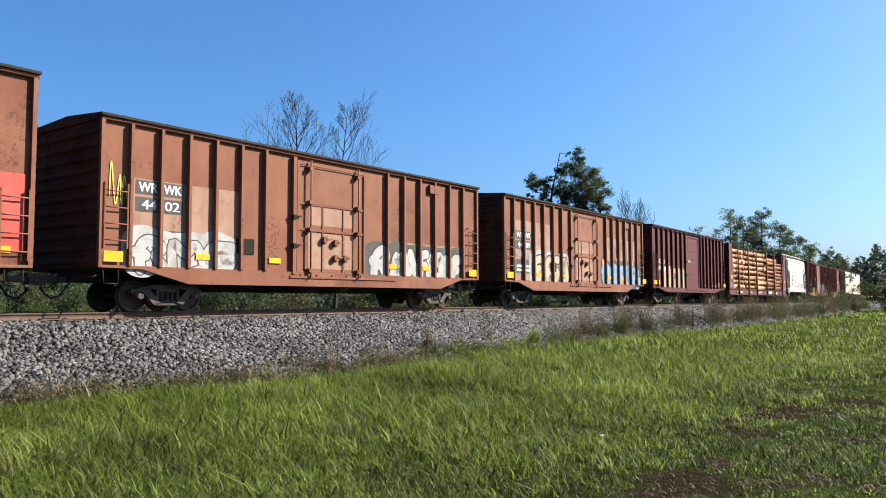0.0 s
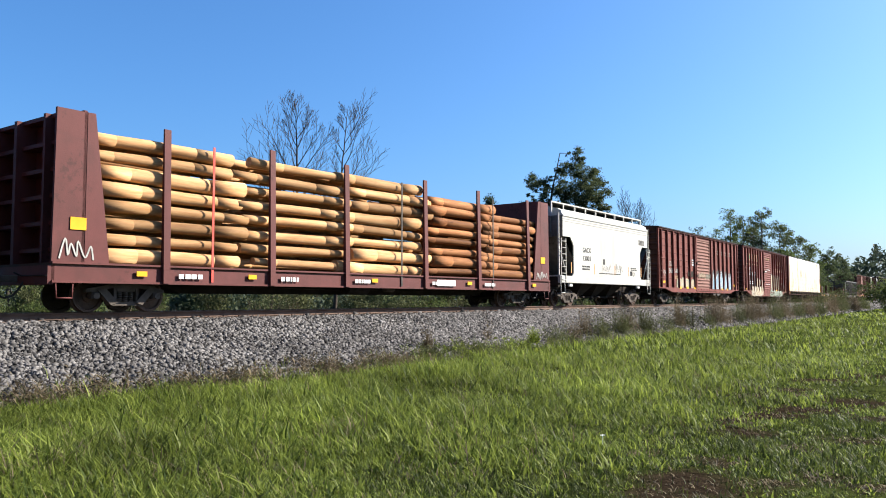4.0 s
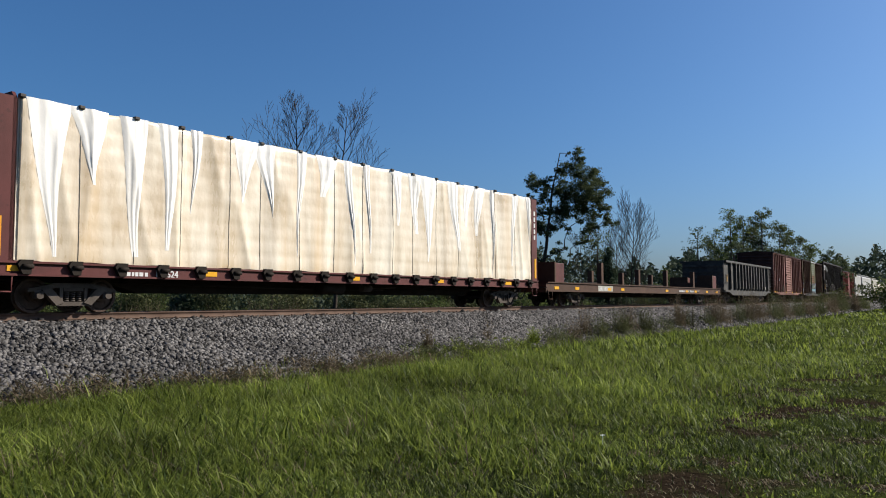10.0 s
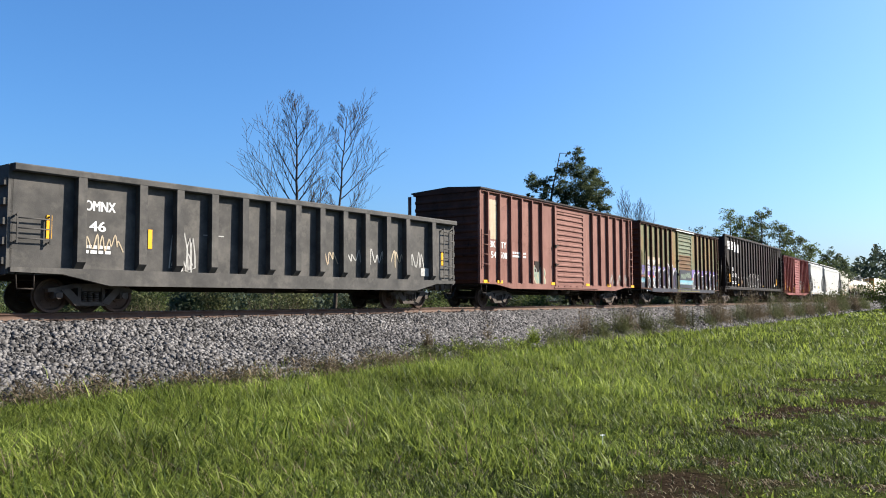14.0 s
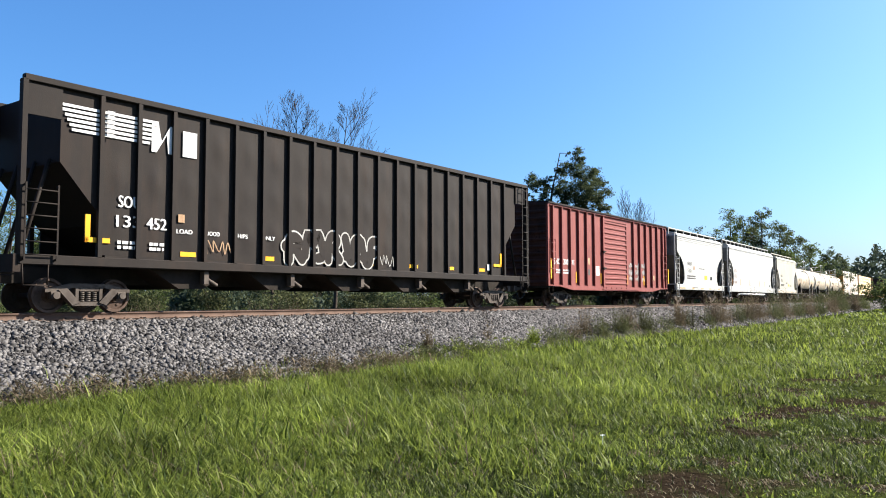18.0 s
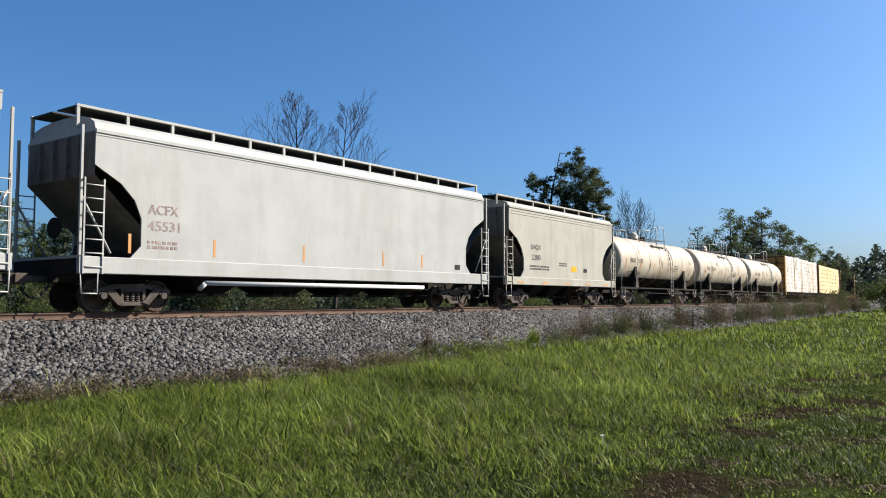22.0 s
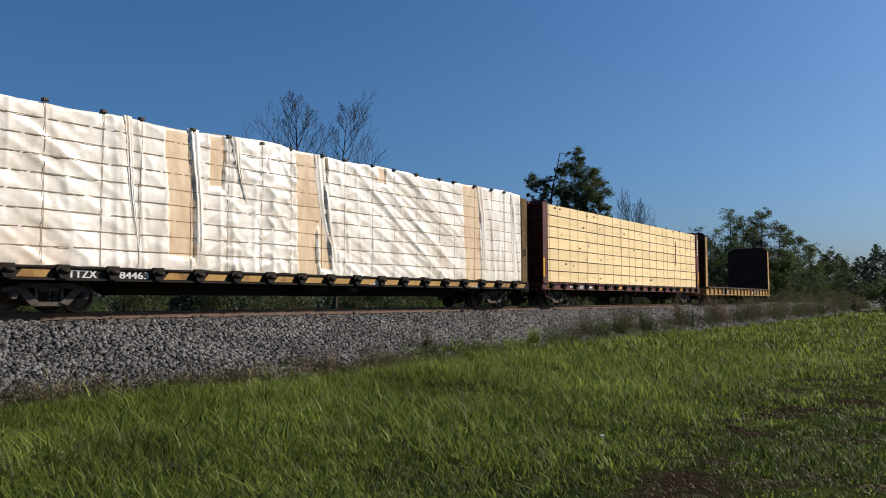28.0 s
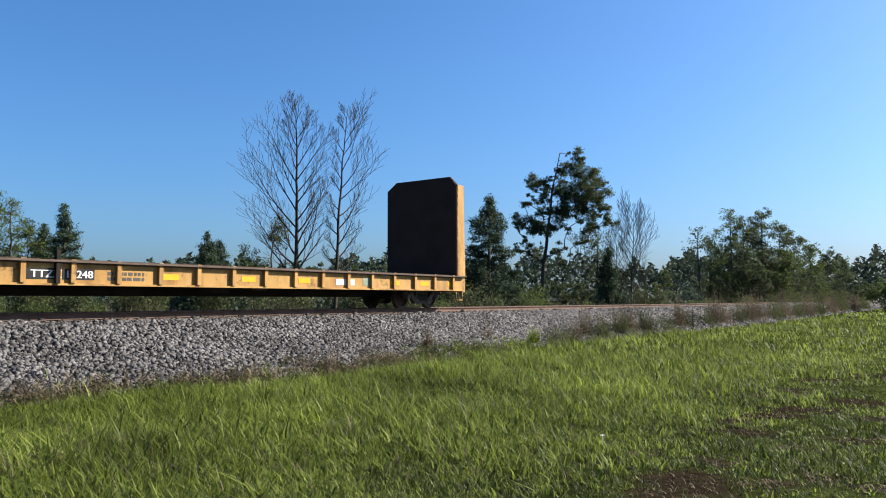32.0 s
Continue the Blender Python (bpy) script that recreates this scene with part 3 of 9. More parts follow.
def graffiti(parent, x0, x1, z0, z1, y, fill, line, seed, count, back=None, width=0.045, jag=False, inner="tag_white"):
    """Spray-painted unreadable shapes: outlined bubble strokes, shards, or a thin scrawl when there is no fill."""
    rnd = random.Random(seed)
    w = (x1 - x0) / count
    height = z1 - z0
    if back:
        g = Geo()
        lobes = [(x0 + (i + 0.5) * w / 2 + rnd.uniform(-0.1, 0.1) * w, w * rnd.uniform(0.5, 0.66), rnd.uniform(0.9, 1.14), rnd.uniform(-0.06, 0.04)) for i in range(count * 2)]
        xa, xb = lobes[0][0] - lobes[0][1] * 0.95, lobes[-1][0] + lobes[-1][1] * 0.95
        n, zm, edge = 24 * count, (z0 + z1) / 2, []
        for i in range(n + 1):
            x = xa + (xb - xa) * i / n
            reach = [(math.sqrt(max(0.0, 1 - ((x - c) / r) ** 2)) ** 0.7 * k * height / 2, d * height) for c, r, k, d in lobes if abs(x - c) < r] or [(0.02, 0.0)]
            edge.append((x, zm + max(h + d for h, d in reach), zm + min(d - h for h, d in reach)))
        for (xp, tp, bp), (xq, tq, bq) in zip(edge, edge[1:]):
            g.poly([(xp, y, bp), (xq, y, bq), (xq, y, tq), (xp, y, tp)])
        part("spray_paint_ground", g, M[back], parent)
    gl = Geo()
    if not fill:
        # one looping scribble
        m = max(3, int((x1 - x0) / max(0.14, height * 0.35)))
        pts = []
        for i in range(m * 2 + 1):
            f = i / (m * 2)
            back_step = rnd.uniform(-0.5, 0.9) * (x1 - x0) / m * 0.6
            pts.append((x0 + (x1 - x0) * f - back_step * (i % 2), z0 + height * (rnd.uniform(0.6, 1.0) if i % 2 else rnd.uniform(0.0, 0.35))))
        ribbon(gl, curve_through(pts), width, y - 0.002, False)
        part("spray_paint_outline", gl, M[line], parent)
        return
    for i in range(count):
        cx = x0 + (i + 0.5) * w
        hh = height * rnd.uniform(0.82, 1.0)
        yy = y - 0.004 - 0.0016 * (i % 3)
        gf, gl, gi = Geo(), Geo(), Geo()
        if jag:
            k = rnd.randint(2, 3)
            for j in range(k):
                xa = cx - w * 0.55 + w * 1.1 * j / k
                pts = [(xa, z0 + rnd.uniform(0, 0.12)), (xa + w * rnd.uniform(0.05, 0.2), z0 + hh * rnd.uniform(0.6, 0.8)), (xa + w * rnd.uniform(0.2, 0.35), z0 + hh * rnd.uniform(0.9, 1.05)),
                       (xa + w * rnd.uniform(0.38, 0.5), z0 + hh * rnd.uniform(0.45, 0.7)), (xa + w * rnd.uniform(0.4, 0.6), z0 + rnd.uniform(0, 0.2))]
                gf.poly([(p[0], yy - 0.0004 * j, p[1]) for p in pts])
                ribbon(gl, pts, width * 0.8, yy - 0.004 - 0.0004 * j)
            part("spray_paint_outline", gl, M[line], parent)
            part("spray_paint_fill", gf, M[fill], parent)
            continue
        fat = min(w * 0.4, hh * 0.3) * rnd.uniform(0.85, 1.15)
        lean = rnd.uniform(-0.12, 0.16)
        low = rnd.uniform(-0.04, 0.06) * height
        for q, sk in enumerate(rnd.choice(SKELETONS)):
            pts = curve_through([(cx + (p[0] - 0.5 + lean * (p[1] - 0.5)) * (w * 1.2 - fat) + rnd.uniform(-0.05, 0.05) * w, z0 + low + fat * 0.5 + (p[1] + rnd.uniform(-0.04, 0.04)) * (hh - fat)) for p in sk], 6)
            rounded(gl, pts, fat + width * 2.4 + 0.02, yy - 0.0006 * q)
            rounded(gf, pts, fat, yy - 0.0026 - 0.0006 * q)
            cut = len(pts) // 3
            ribbon(gi, [(p[0] - fat * 0.2, p[1] + fat * 0.14) for p in pts[cut:2 * cut + 1]], width * 0.7, yy - 0.0052 - 0.0003 * q, False)
        part("spray_paint_outline", gl, M[line], parent)
        part("spray_paint_fill", gf, M[fill], parent)
        if inner and inner != fill:
            part("spray_paint_highlight", gi, M[inner], parent)


# ---- the train: shared pieces ----
TRAIN = []          # (root, s of its middle at the start)
TRIMMED = []        # (boxcar, trim, its body parts)
WHEELSETS = []      # (wheelset, its truck's place on the car, the car's s)
GROUP = "freight cars of the passing train"


def car_root(name, label, s0, s1, category="freight car"):
    ob = new(name)
    ob.empty_display_size = 0.5
    tagged(ob, label, category, GROUP)
    s = (s0 + s1) / 2
    ob.matrix_basis = track_pose(max(min(s, 600), -300))
    TRAIN.append((ob, s))
    return ob, s1 - s0


def _truck_meshes():
    g = Geo()
    y0, y1 = -0.07, 0.07
    # cast side frame: arched top member, slanting legs, bottom member, spring posts
    g.prism_xz([(-1.1, 0.50), (-1.1, 0.58), (-0.86, 0.63), (-0.45, 0.72), (0.45, 0.72), (0.86, 0.63), (1.1, 0.58), (1.1, 0.50), (0.80, 0.52), (0.42, 0.61), (-0.42, 0.61), (-0.80, 0.52)], y0, y1)
    g.prism_xz([(-0.80, 0.56), (-0.58, 0.60), (-0.24, 0.25), (-0.44, 0.18)], y0 - 0.04, y1)
    g.prism_xz([(0.80, 0.56), (0.44, 0.18), (0.24, 0.25), (0.58, 0.60)], y0 - 0.04, y1)
    g.prism_xz([(-0.42, 0.17), (0.42, 0.17), (0.34, 0.27), (-0.34, 0.27)], y0, y1)
    for x in (-0.31, 0.31):
        g.box(x - 0.04, x + 0.04, y0, y1, 0.26, 0.62)
    frame_me = g.mesh("side_frame", M["truck"])
    g = Geo()
    for x in (-0.16, 0.0, 0.16):
        for k in range(5):
            g.tube((x, 0, 0.28 + k * 0.05), (x, 0, 0.312 + k * 0.05), 0.066, n=8)
    g.box(-0.25, 0.25, -0.06, 0.06, 0.53, 0.61)
    spring_me = g.mesh("spring_nest", M["truck"])
    bolster = Geo().box(-0.2, 0.2, -0.97, 0.97, 0.50, 0.72, 0.04).mesh("truck", M["truck"])
    g = Geo().box(-0.11, 0.11, -0.09, 0.08, 0.34, 0.52, 0.03)
    g.tube((0, 0.0, 0.42), (0, -0.14, 0.42), 0.085, n=12)
    cap = g.mesh("bearing_cap", M["truck"])
    g = Geo()
    prof = [(-0.80, 0.06), (-0.80, 0.15), (-0.755, 0.165), (-0.735, 0.33), (-0.79, 0.355), (-0.79, 0.415), (-0.70, 0.42), (-0.69, 0.445), (-0.66, 0.445), (-0.66, 0.35), (-0.70, 0.33), (-0.70, 0.17), (-0.64, 0.16), (-0.64, 0.075)]
    g.lathe_y(prof + [(-y, r) for y, r in reversed(prof)], 28)
    for sy in (-1, 1):
        for k in range(5):
            t = 2 * math.pi * k / 5
            g.tube((0.24 * math.cos(t), sy * 0.735, 0.24 * math.sin(t)), (0.24 * math.cos(t), sy * 0.765, 0.24 * math.sin(t)), 0.035, n=6)
        g.tube((0, sy * 0.79, 0), (0, sy * 1.0, 0), 0.075, n=10)
    wheels = g.mesh("wheelset", M["wheel"])
    return frame_me, spring_me, bolster, cap, wheels


FRAME_ME, SPRING_ME, BOLSTER_ME, CAP_ME, WHEEL_ME = _truck_meshes()


def add_trucks(root, xs, s_mid):
    for x in xs:
        tr = place("truck", BOLSTER_ME, root, pose(x, 0, 0), "dusty cast steel truck bolster")
        for sy, turn in ((-1, 0), (1, 180)):
            place("side_frame", FRAME_ME, tr, pose(0, sy * 1.02, 0), "dusty cast steel side frame")
            place("spring_nest", SPRING_ME, tr, pose(0, sy * 1.02, 0))
            for dx in (-0.86, 0.86):
                place("bearing_cap", CAP_ME, tr, pose(dx, sy * 1.04, 0, 0, 0, turn))
        for dx in (-0.86, 0.86):
            w = place("wheelset", WHEEL_ME, tr, pose(dx, 0, 0.42), "dark brown steel wheelset")
            WHEELSETS.append((w, dx, s_mid))


def _coupler_meshes():
    g = Geo()
    g.box(-0.62, 0.1, -0.08, 0.08, 0.76, 0.92, 0.02)
    g.prism_xz([(-0.8, 0.70), (-0.58, 0.70), (-0.52, 0.98), (-0.8, 0.98)], -0.16, 0.16)
    g.box(-0.84, -0.74, -0.2, -0.04, 0.72, 0.96, 0.03)
    c = g.mesh("coupler", M["truck"])
    g = Geo()
    pts = [(0.0, -0.35, 0.85), (-0.15, -0.36, 0.62), (-0.3, -0.34, 0.42), (-0.5, -0.3, 0.36), (-0.68, -0.28, 0.5), (-0.72, -0.27, 0.58)]
    g.pipe(pts, 0.028, 8)
    g.tube((-0.7, -0.27, 0.54), (-0.73, -0.27, 0.64), 0.045, n=8)
    h = g.mesh("brake_hose", M["hose"])
    g = Geo()
    g.pipe([(0.02, -1.45, 0.92), (-0.1, -1.5, 0.88), (-0.1, -0.3, 0.9), (-0.22, -0.18, 0.98)], 0.018, 6)
    r = g.mesh("uncoupling_rod", M["under"])
    return c, h, r


COUPLER_ME, HOSE_ME, ROD_ME = _coupler_meshes()


def add_couplers(root, L):
    for k, turn in ((-1, 0), (1, 180)):
        m = pose(k * L / 2, 0, 0, 0, 0, turn)
        place("coupler", COUPLER_ME, root, m)
        place("brake_hose", HOSE_ME, root, m, "black rubber brake hose")
        place("uncoupling_rod", ROD_ME, root, m)


_ladder_cache = {}


def ladder(root, x, y, z0, z1, width, rungs, material, face=-1, name="ladder"):
    """Grab-iron ladder on a side: two stiles and rungs standing off the side."""
    key = (round(z0, 2), round(z1, 2), round(width, 2), rungs, material.name, face)
    if key not in _ladder_cache:
        g = Geo()
        for dx in (0, width):
            g.box(dx - 0.02, dx + 0.02, face * 0.09 - 0.012, face * 0.09 + 0.012, z0, z1)
        for i in range(rungs):
            z = z0 + (i + 0.5) * (z1 - z0) / rungs
            g.tube((0, face * 0.09, z), (width, face * 0.09, z), 0.016, n=6)
        for z in (z0 + 0.05, z1 - 0.05):
            for dx in (0, width):
                g.box(dx - 0.015, dx + 0.015, min(0, face * 0.09), max(0, face * 0.09), z - 0.02, z + 0.02)
        _ladder_cache[key] = g.mesh(name, material)
    return place(name, _ladder_cache[key], root, pose(x, y, 0))


def stirrup(root, x, y, z, material, w=0.42, drop=0.38):
    g = Geo()
    g.pipe([(x, y, z), (x + 0.02, y - 0.02, z - drop), (x + w - 0.02, y - 0.02, z - drop), (x + w, y, z)], 0.018, 6)
    return part("stirrup_step", g, material, root)


def underframe(root, L, truck_x, z_floor=1.05, material=None, belly=0.55):
    mt = material or M["under"]
    g = Geo()
    g.prism_xz([(-L / 2, z_floor), (-L / 2, 0.78), (-truck_x + 1.4, 0.74), (-truck_x + 2.2, belly), (truck_x - 2.2, belly), (truck_x - 1.4, 0.74), (L / 2, 0.78), (L / 2, z_floor)], -0.32, 0.32)
    n = 6
    for i in range(n):
        x = -truck_x + 1.7 + i * (2 * truck_x - 3.4) / (n - 1)
        g.prism_yz([(-1.4, z_floor), (-1.4, z_floor - 0.14), (-0.35, z_floor - 0.34), (0.35, z_floor - 0.34), (1.4, z_floor - 0.14), (1.4, z_floor)], x - 0.05, x + 0.05)
    part("centre_sill", g, mt, root, "dark grimy underframe centre sill")
    g = Geo()
    g.tube((-1.4, -0.95, 0.72), (-0.35, -0.95, 0.72), 0.2, n=14)
    part("air_reservoir", g, mt, root)
    g = Geo()
    g.tube((0.7, -0.9, 0.72), (1.15, -0.9, 0.72), 0.13, n=12)
    g.tube((1.15, -0.9, 0.72), (2.6, -0.9, 0.76), 0.02, n=6)
    part("brake_cylinder", g, M["truck"], root)
    g = Geo()
    g.pipe([(-L / 2 + 0.4, -0.75, 0.8), (-1.5, -0.75, 0.66), (2.0, -0.75, 0.66), (L / 2 - 0.4, -0.75, 0.8)], 0.025, 6)
    part("brake_pipe", g, mt, root)


# ---- boxcars ----
def boxcar(name, label, s0, s1, mat, top=4.98, sill=1.08, drop=0.72, posts_front=(), posts_rear=(), door=(-1.6, 1.5), door_mat=None, door_ribs=12,
           door_style="corrugated", ribbed_panels=False, post_w=0.085, post_d=0.135, roof_mat=None, cut=2.6, ladder_rungs=4, ladder_z=(1.6, 3.25), frame_mat=None, trim=0.0, low_rib_mat=None):
    """trim shortens the rear end; posts, door and marks keep their distance from the front."""
    root, L = car_root(name, label, s0, s1 - trim, "boxcar")
    posts_front, posts_rear, door = [x + trim / 2 for x in posts_front], [x + trim / 2 for x in posts_rear], (door[0] + trim / 2, door[1] + trim / 2)
    mt, half = M[mat], L / 2
    fm = M[frame_mat or mat]
    W = 1.5           # plane of the side sheets
    eave = top - 0.12
    # side walls with a door opening closed by the door
    for sy, nm in ((-1, "side_wall"), (1, "side_wall")):
        y0, y1 = sorted((sy * W, sy * (W - 0.06)))
        for xa, xb, za in ((-half + 0.05, door[0] + 0.05, sill), (door[1] - 0.05, half - 0.05, sill), (door[0] + 0.052, door[1] - 0.052, eave - 0.3)):
            wall = part(nm, Geo().box(xa, xb, y0, y1, za, eave), mt, root)
            if ribbed_panels and za == sill:
                ye0, ye1 = sorted((sy * (W - 0.002), sy * (W + 0.022)))
                pts = [(ye0, -0.03), (ye1, -0.012), (ye1, 0.012), (ye0, 0.03)] if sy > 0 else [(ye0, -0.012), (ye1, -0.03), (ye1, 0.03), (ye0, 0.012)]
                strip = Geo().prism_yz(pts, xa + 0.08, xb - 0.08).mesh("panel_rib", mt)
                for k in range(9):
                    place("panel_rib", strip, wall, pose(0, 0, sill + 0.25 + k * (eave - sill - 0.4) / 8))
        # top chord and side sill
        g = Geo()
        y0, y1 = sorted((sy * (W - 0.02), sy * (W + 0.1)))
        g.box(-half, half, y0, y1, eave - 0.02, top, 0.02)
        part("top_chord", g, fm, root)
        g = Geo()
        y0, y1 = sorted((sy * (W - 0.03), sy * (W + 0.085)))
        g.prism_xz([(-half, sill), (-half, sill + 0.06), (half, sill + 0.06), (half, sill), (half - 1.2, sill - 0.02), (half - cut, drop), (-half + cut, drop), (-half + 1.2, sill - 0.02)], y0, y1)
        part("side_sill", g, fm, root)
    # posts
    g = Geo()
    g.prism_yz([(-W - post_d, sill + 0.06), (-W, sill + 0.03), (-W, eave - 0.02), (-W - post_d, eave - 0.02)], -post_w / 2, post_w / 2)
    near = g.mesh("side_post", fm)
    g = Geo()
    g.prism_yz([(W, sill + 0.03), (W + post_d, sill + 0.06), (W + post_d, eave - 0.02), (W, eave - 0.02)], -post_w / 2, post_w / 2)
    far = g.mesh("side_post", fm)
    for x in (*posts_front, *posts_rear):
        place("side_post", near, root, pose(x, 0, 0))
        place("side_post", far, root, pose(x, 0, 0))
    # corner posts
    g = Geo()
    g.box(-0.05, 0.05, -W - 0.09, -W + 0.02, sill, eave)
    cp = g.mesh("corner_post", fm)
    for x in (-half + 0.05, half - 0.05):
        place("corner_post", cp, root, pose(x, 0, 0))
        place("corner_post", cp, root, pose(x, 2 * W + 0.07, 0))
    # ends: pressed horizontal ribs
    for sx in (-1, 1):
        g = Geo()
        n = 11
        pts = [(sx * (half - 0.12), sill), (sx * half, sill)]
        span = (eave - 0.15 - sill) / n
        for k in range(n):
            z = sill + k * span
            pts += [(sx * half, z + span * 0.25), (sx * (half + 0.06), z + span * 0.42), (sx * (half + 0.06), z + span * 0.6), (sx * half, z + span * 0.78)]
        pts += [(sx * half, eave), (sx * (half - 0.12), eave)]
        g.prism_xz(pts if sx > 0 else pts[::-1], -W + 0.02, W - 0.02)
        g.prism_yz([(-W, eave - 0.02), (W, eave - 0.02), (W, top - 0.04), (0, top + 0.1), (-W, top - 0.04)], sx * half - 0.06, sx * half + 0.06)
        # the end's colour is darkened to stand for shade, over mild grime
        part("end_wall", g, M["shaded_end"], root, "grimy ribbed steel end, colour darkened for shade")
    # roof: shallow gable sheets with raised seams
    g = Geo()
    g.prism_yz([(-W - 0.16, top - 0.045), (W + 0.16, top - 0.045), (W + 0.16, top + 0.02), (0.0, top + 0.14), (-W - 0.16, top + 0.02)], -half - 0.04, half + 0.04)
    roof = part("roof", g, M[roof_mat or "roof_dark"], root)
    g = Geo()
    g.prism_yz([(-W - 0.07, top - 0.01), (W + 0.07, top - 0.01), (W + 0.07, top + 0.05), (0, top + 0.18), (-W - 0.07, top + 0.05)], -0.05, 0.05)
    seam = g.mesh("roof_seam", M[roof_mat or "roof_dark"])
    ns = int(L / 1.2)
    for k in range(ns):
        place("roof_seam", seam, roof, pose(-half + 0.6 + k * (L - 1.2) / (ns - 1), 0, 0))
    # floor
    part("floor_sheet", Geo().box(-half + 0.05, half - 0.05, -W, W, sill - 0.05, sill), M["under"], root)
    # doors
    dm = M[door_mat or mat]
    for sy in (-1, 1):
        dz0, dz1 = sill - 0.02, eave - 0.14
        g = Geo()
        y0, y1 = sorted((sy * (W - 0.03), sy * (W + 0.03)))
        g.box(door[0], door[1], y0, y1, dz0, dz1)
        y0, y1 = sorted((sy * (W + 0.03), sy * (W + 0.075)))
        d = part("door", g, dm, root)
        for xa, xb, za, zb, nm in ((door[0], door[0] + 0.09, dz0, dz1, "door_stile"), (door[1] - 0.09, door[1], dz0, dz1, "door_stile"),
                                   (door[0] + 0.09, door[1] - 0.09, dz0, dz0 + 0.1, "door_rail"), (door[0] + 0.09, door[1] - 0.09, dz1 - 0.1, dz1, "door_rail")):
            part(nm, Geo().box(xa, xb, y0, y1, za, zb), dm, d)
        if door_style == "corrugated":
            g = Geo()
            dep = 0.05
            g.prism_yz([(sy * (W + 0.03), -0.07), (sy * (W + 0.03 + dep), -0.03), (sy * (W + 0.03 + dep), 0.03), (sy * (W + 0.03), 0.07)][::sy], door[0] + 0.1, door[1] - 0.1)
            rib = g.mesh("door_rib", dm)
            low_rib = g.mesh("door_rib", M[low_rib_mat]) if low_rib_mat else rib
            for k in range(door_ribs):
                place("door_rib", low_rib if k < door_ribs * 0.62 else rib, d, pose(0, 0, dz0 + 0.25 + k * (dz1 - dz0 - 0.45) / (door_ribs - 1)))
        elif door_style == "plug":
            yy0, yy1 = sorted((sy * (W + 0.03), sy * (W + 0.06)))
            for fz in (0.02, 0.4, 0.63, 0.97):
                z = dz0 + fz * (dz1 - dz0)
                part("door_brace", Geo().box(door[0] + 0.05, door[1] - 0.05, yy0, yy1, z - 0.04, z + 0.04), dm, d)
            for fx in (0.36, 0.66):
                x = door[0] + fx * (door[1] - door[0])
                part("door_brace", Geo().box(x - 0.03, x + 0.03, yy0, yy1 - 0.003, dz0, dz0 + 0.63 * (dz1 - dz0)), dm, d)
            for fx in (0.16, 0.86):
                g = Geo()
                x = door[0] + fx * (door[1] - door[0])
                g.tube((x, sy * (W + 0.16), dz0 - 0.1), (x, sy * (W + 0.16), dz1 + 0.05), 0.028, n=8)
                for fz in (0.04, 0.4, 0.64, 0.94):
                    z = dz0 + fz * (dz1 - dz0)
                    q0, q1 = sorted((sy * (W + 0.05), sy * (W + 0.2)))
                    g.box(x - 0.08, x + 0.08, q0, q1, z - 0.06, z + 0.06)
                part("locking_rod", g, dm, d, "rusty vertical door locking rod")
            xm = (door[0] + door[1]) / 2 + 0.1
            for fx, fz in ((0.0, 0.16), (0.0, 0.3), (0.45, 0.16), (-0.5, 0.32)):
                z = dz0 + fz * (dz1 - dz0)
                g = Geo()
                g.tube((xm + fx, sy * (W + 0.06), z), (xm + fx, sy * (W + 0.17), z), 0.11, n=8)
                g.pipe([(xm + fx, sy * (W + 0.16), z), (xm + fx + 0.28, sy * (W + 0.16), z + 0.03)], 0.022, 6)
                part("gear_box", g, dm, d)
        else:
            g = Geo()
            yy0, yy1 = sorted((sy * (W + 0.03), sy * (W + 0.045)))
            for k in range(6):
                z = dz0 + (0.14 + k * 0.145) * (dz1 - dz0)
                g.box(door[0] + 0.1, door[1] - 0.1, yy0, yy1, z - 0.015, z + 0.015)
            part("door_seam", g, dm, d)
        # latch post, guide rails and rollers
        g = Geo()
        y0, y1 = sorted((sy * W, sy * (W + 0.12)))
        g.box(door[0] - 0.2, door[0] - 0.06, y0, y1, sill, eave - 0.05)
        part("door_post", g, mt, root)
        g = Geo()
        g.box(door[0] - 0.3, door[1] + 1.6, y0, y1, sill - 0.13, sill - 0.06)
        for k in range(5):
            x = door[0] + 0.2 + k * (door[1] - door[0] - 0.4) / 4
            g.box(x - 0.06, x + 0.06, y0, y1, sill - 0.06, sill - 0.0)
        part("door_track", g, mt, root)
        for z in (2.0, 2.9):
            g = Geo()
            g.tube((door[0] - 0.28, sy * (W + 0.1), z), (door[0] + 0.12, sy * (W + 0.14), z + 0.03), 0.028, n=6)
            g.box(door[0] - 0.2, door[0] - 0.08, min(sy * W, sy * (W + 0.15)), max(sy * W, sy * (W + 0.15)), z - 0.08, z + 0.06)
            part("door_latch", g, M["under"], root)
    # ladders, steps and roof-corner handholds
    for sy in (-1, 1):
        ladder(root, -half + 0.12, sy * (W + 0.02), ladder_z[0], ladder_z[1], 0.62, ladder_rungs, mt, sy)
        ladder(root, half - 0.74, sy * (W + 0.02), ladder_z[0], ladder_z[1], 0.62, ladder_rungs, mt, sy)
    for x in (-half + 0.15, half - 0.6):
        stirrup(root, x, -W - 0.02, sill - 0.02, M["under"])
    underframe(root, L, half - 2.3, sill - 0.03)
    add_couplers(root, L)
    add_trucks(root, (-half + 2.3, half - 2.3), (s0 + s1 - trim) / 2)
    if trim:
        TRIMMED.append((root, trim, set(root.children)))
    return root, L


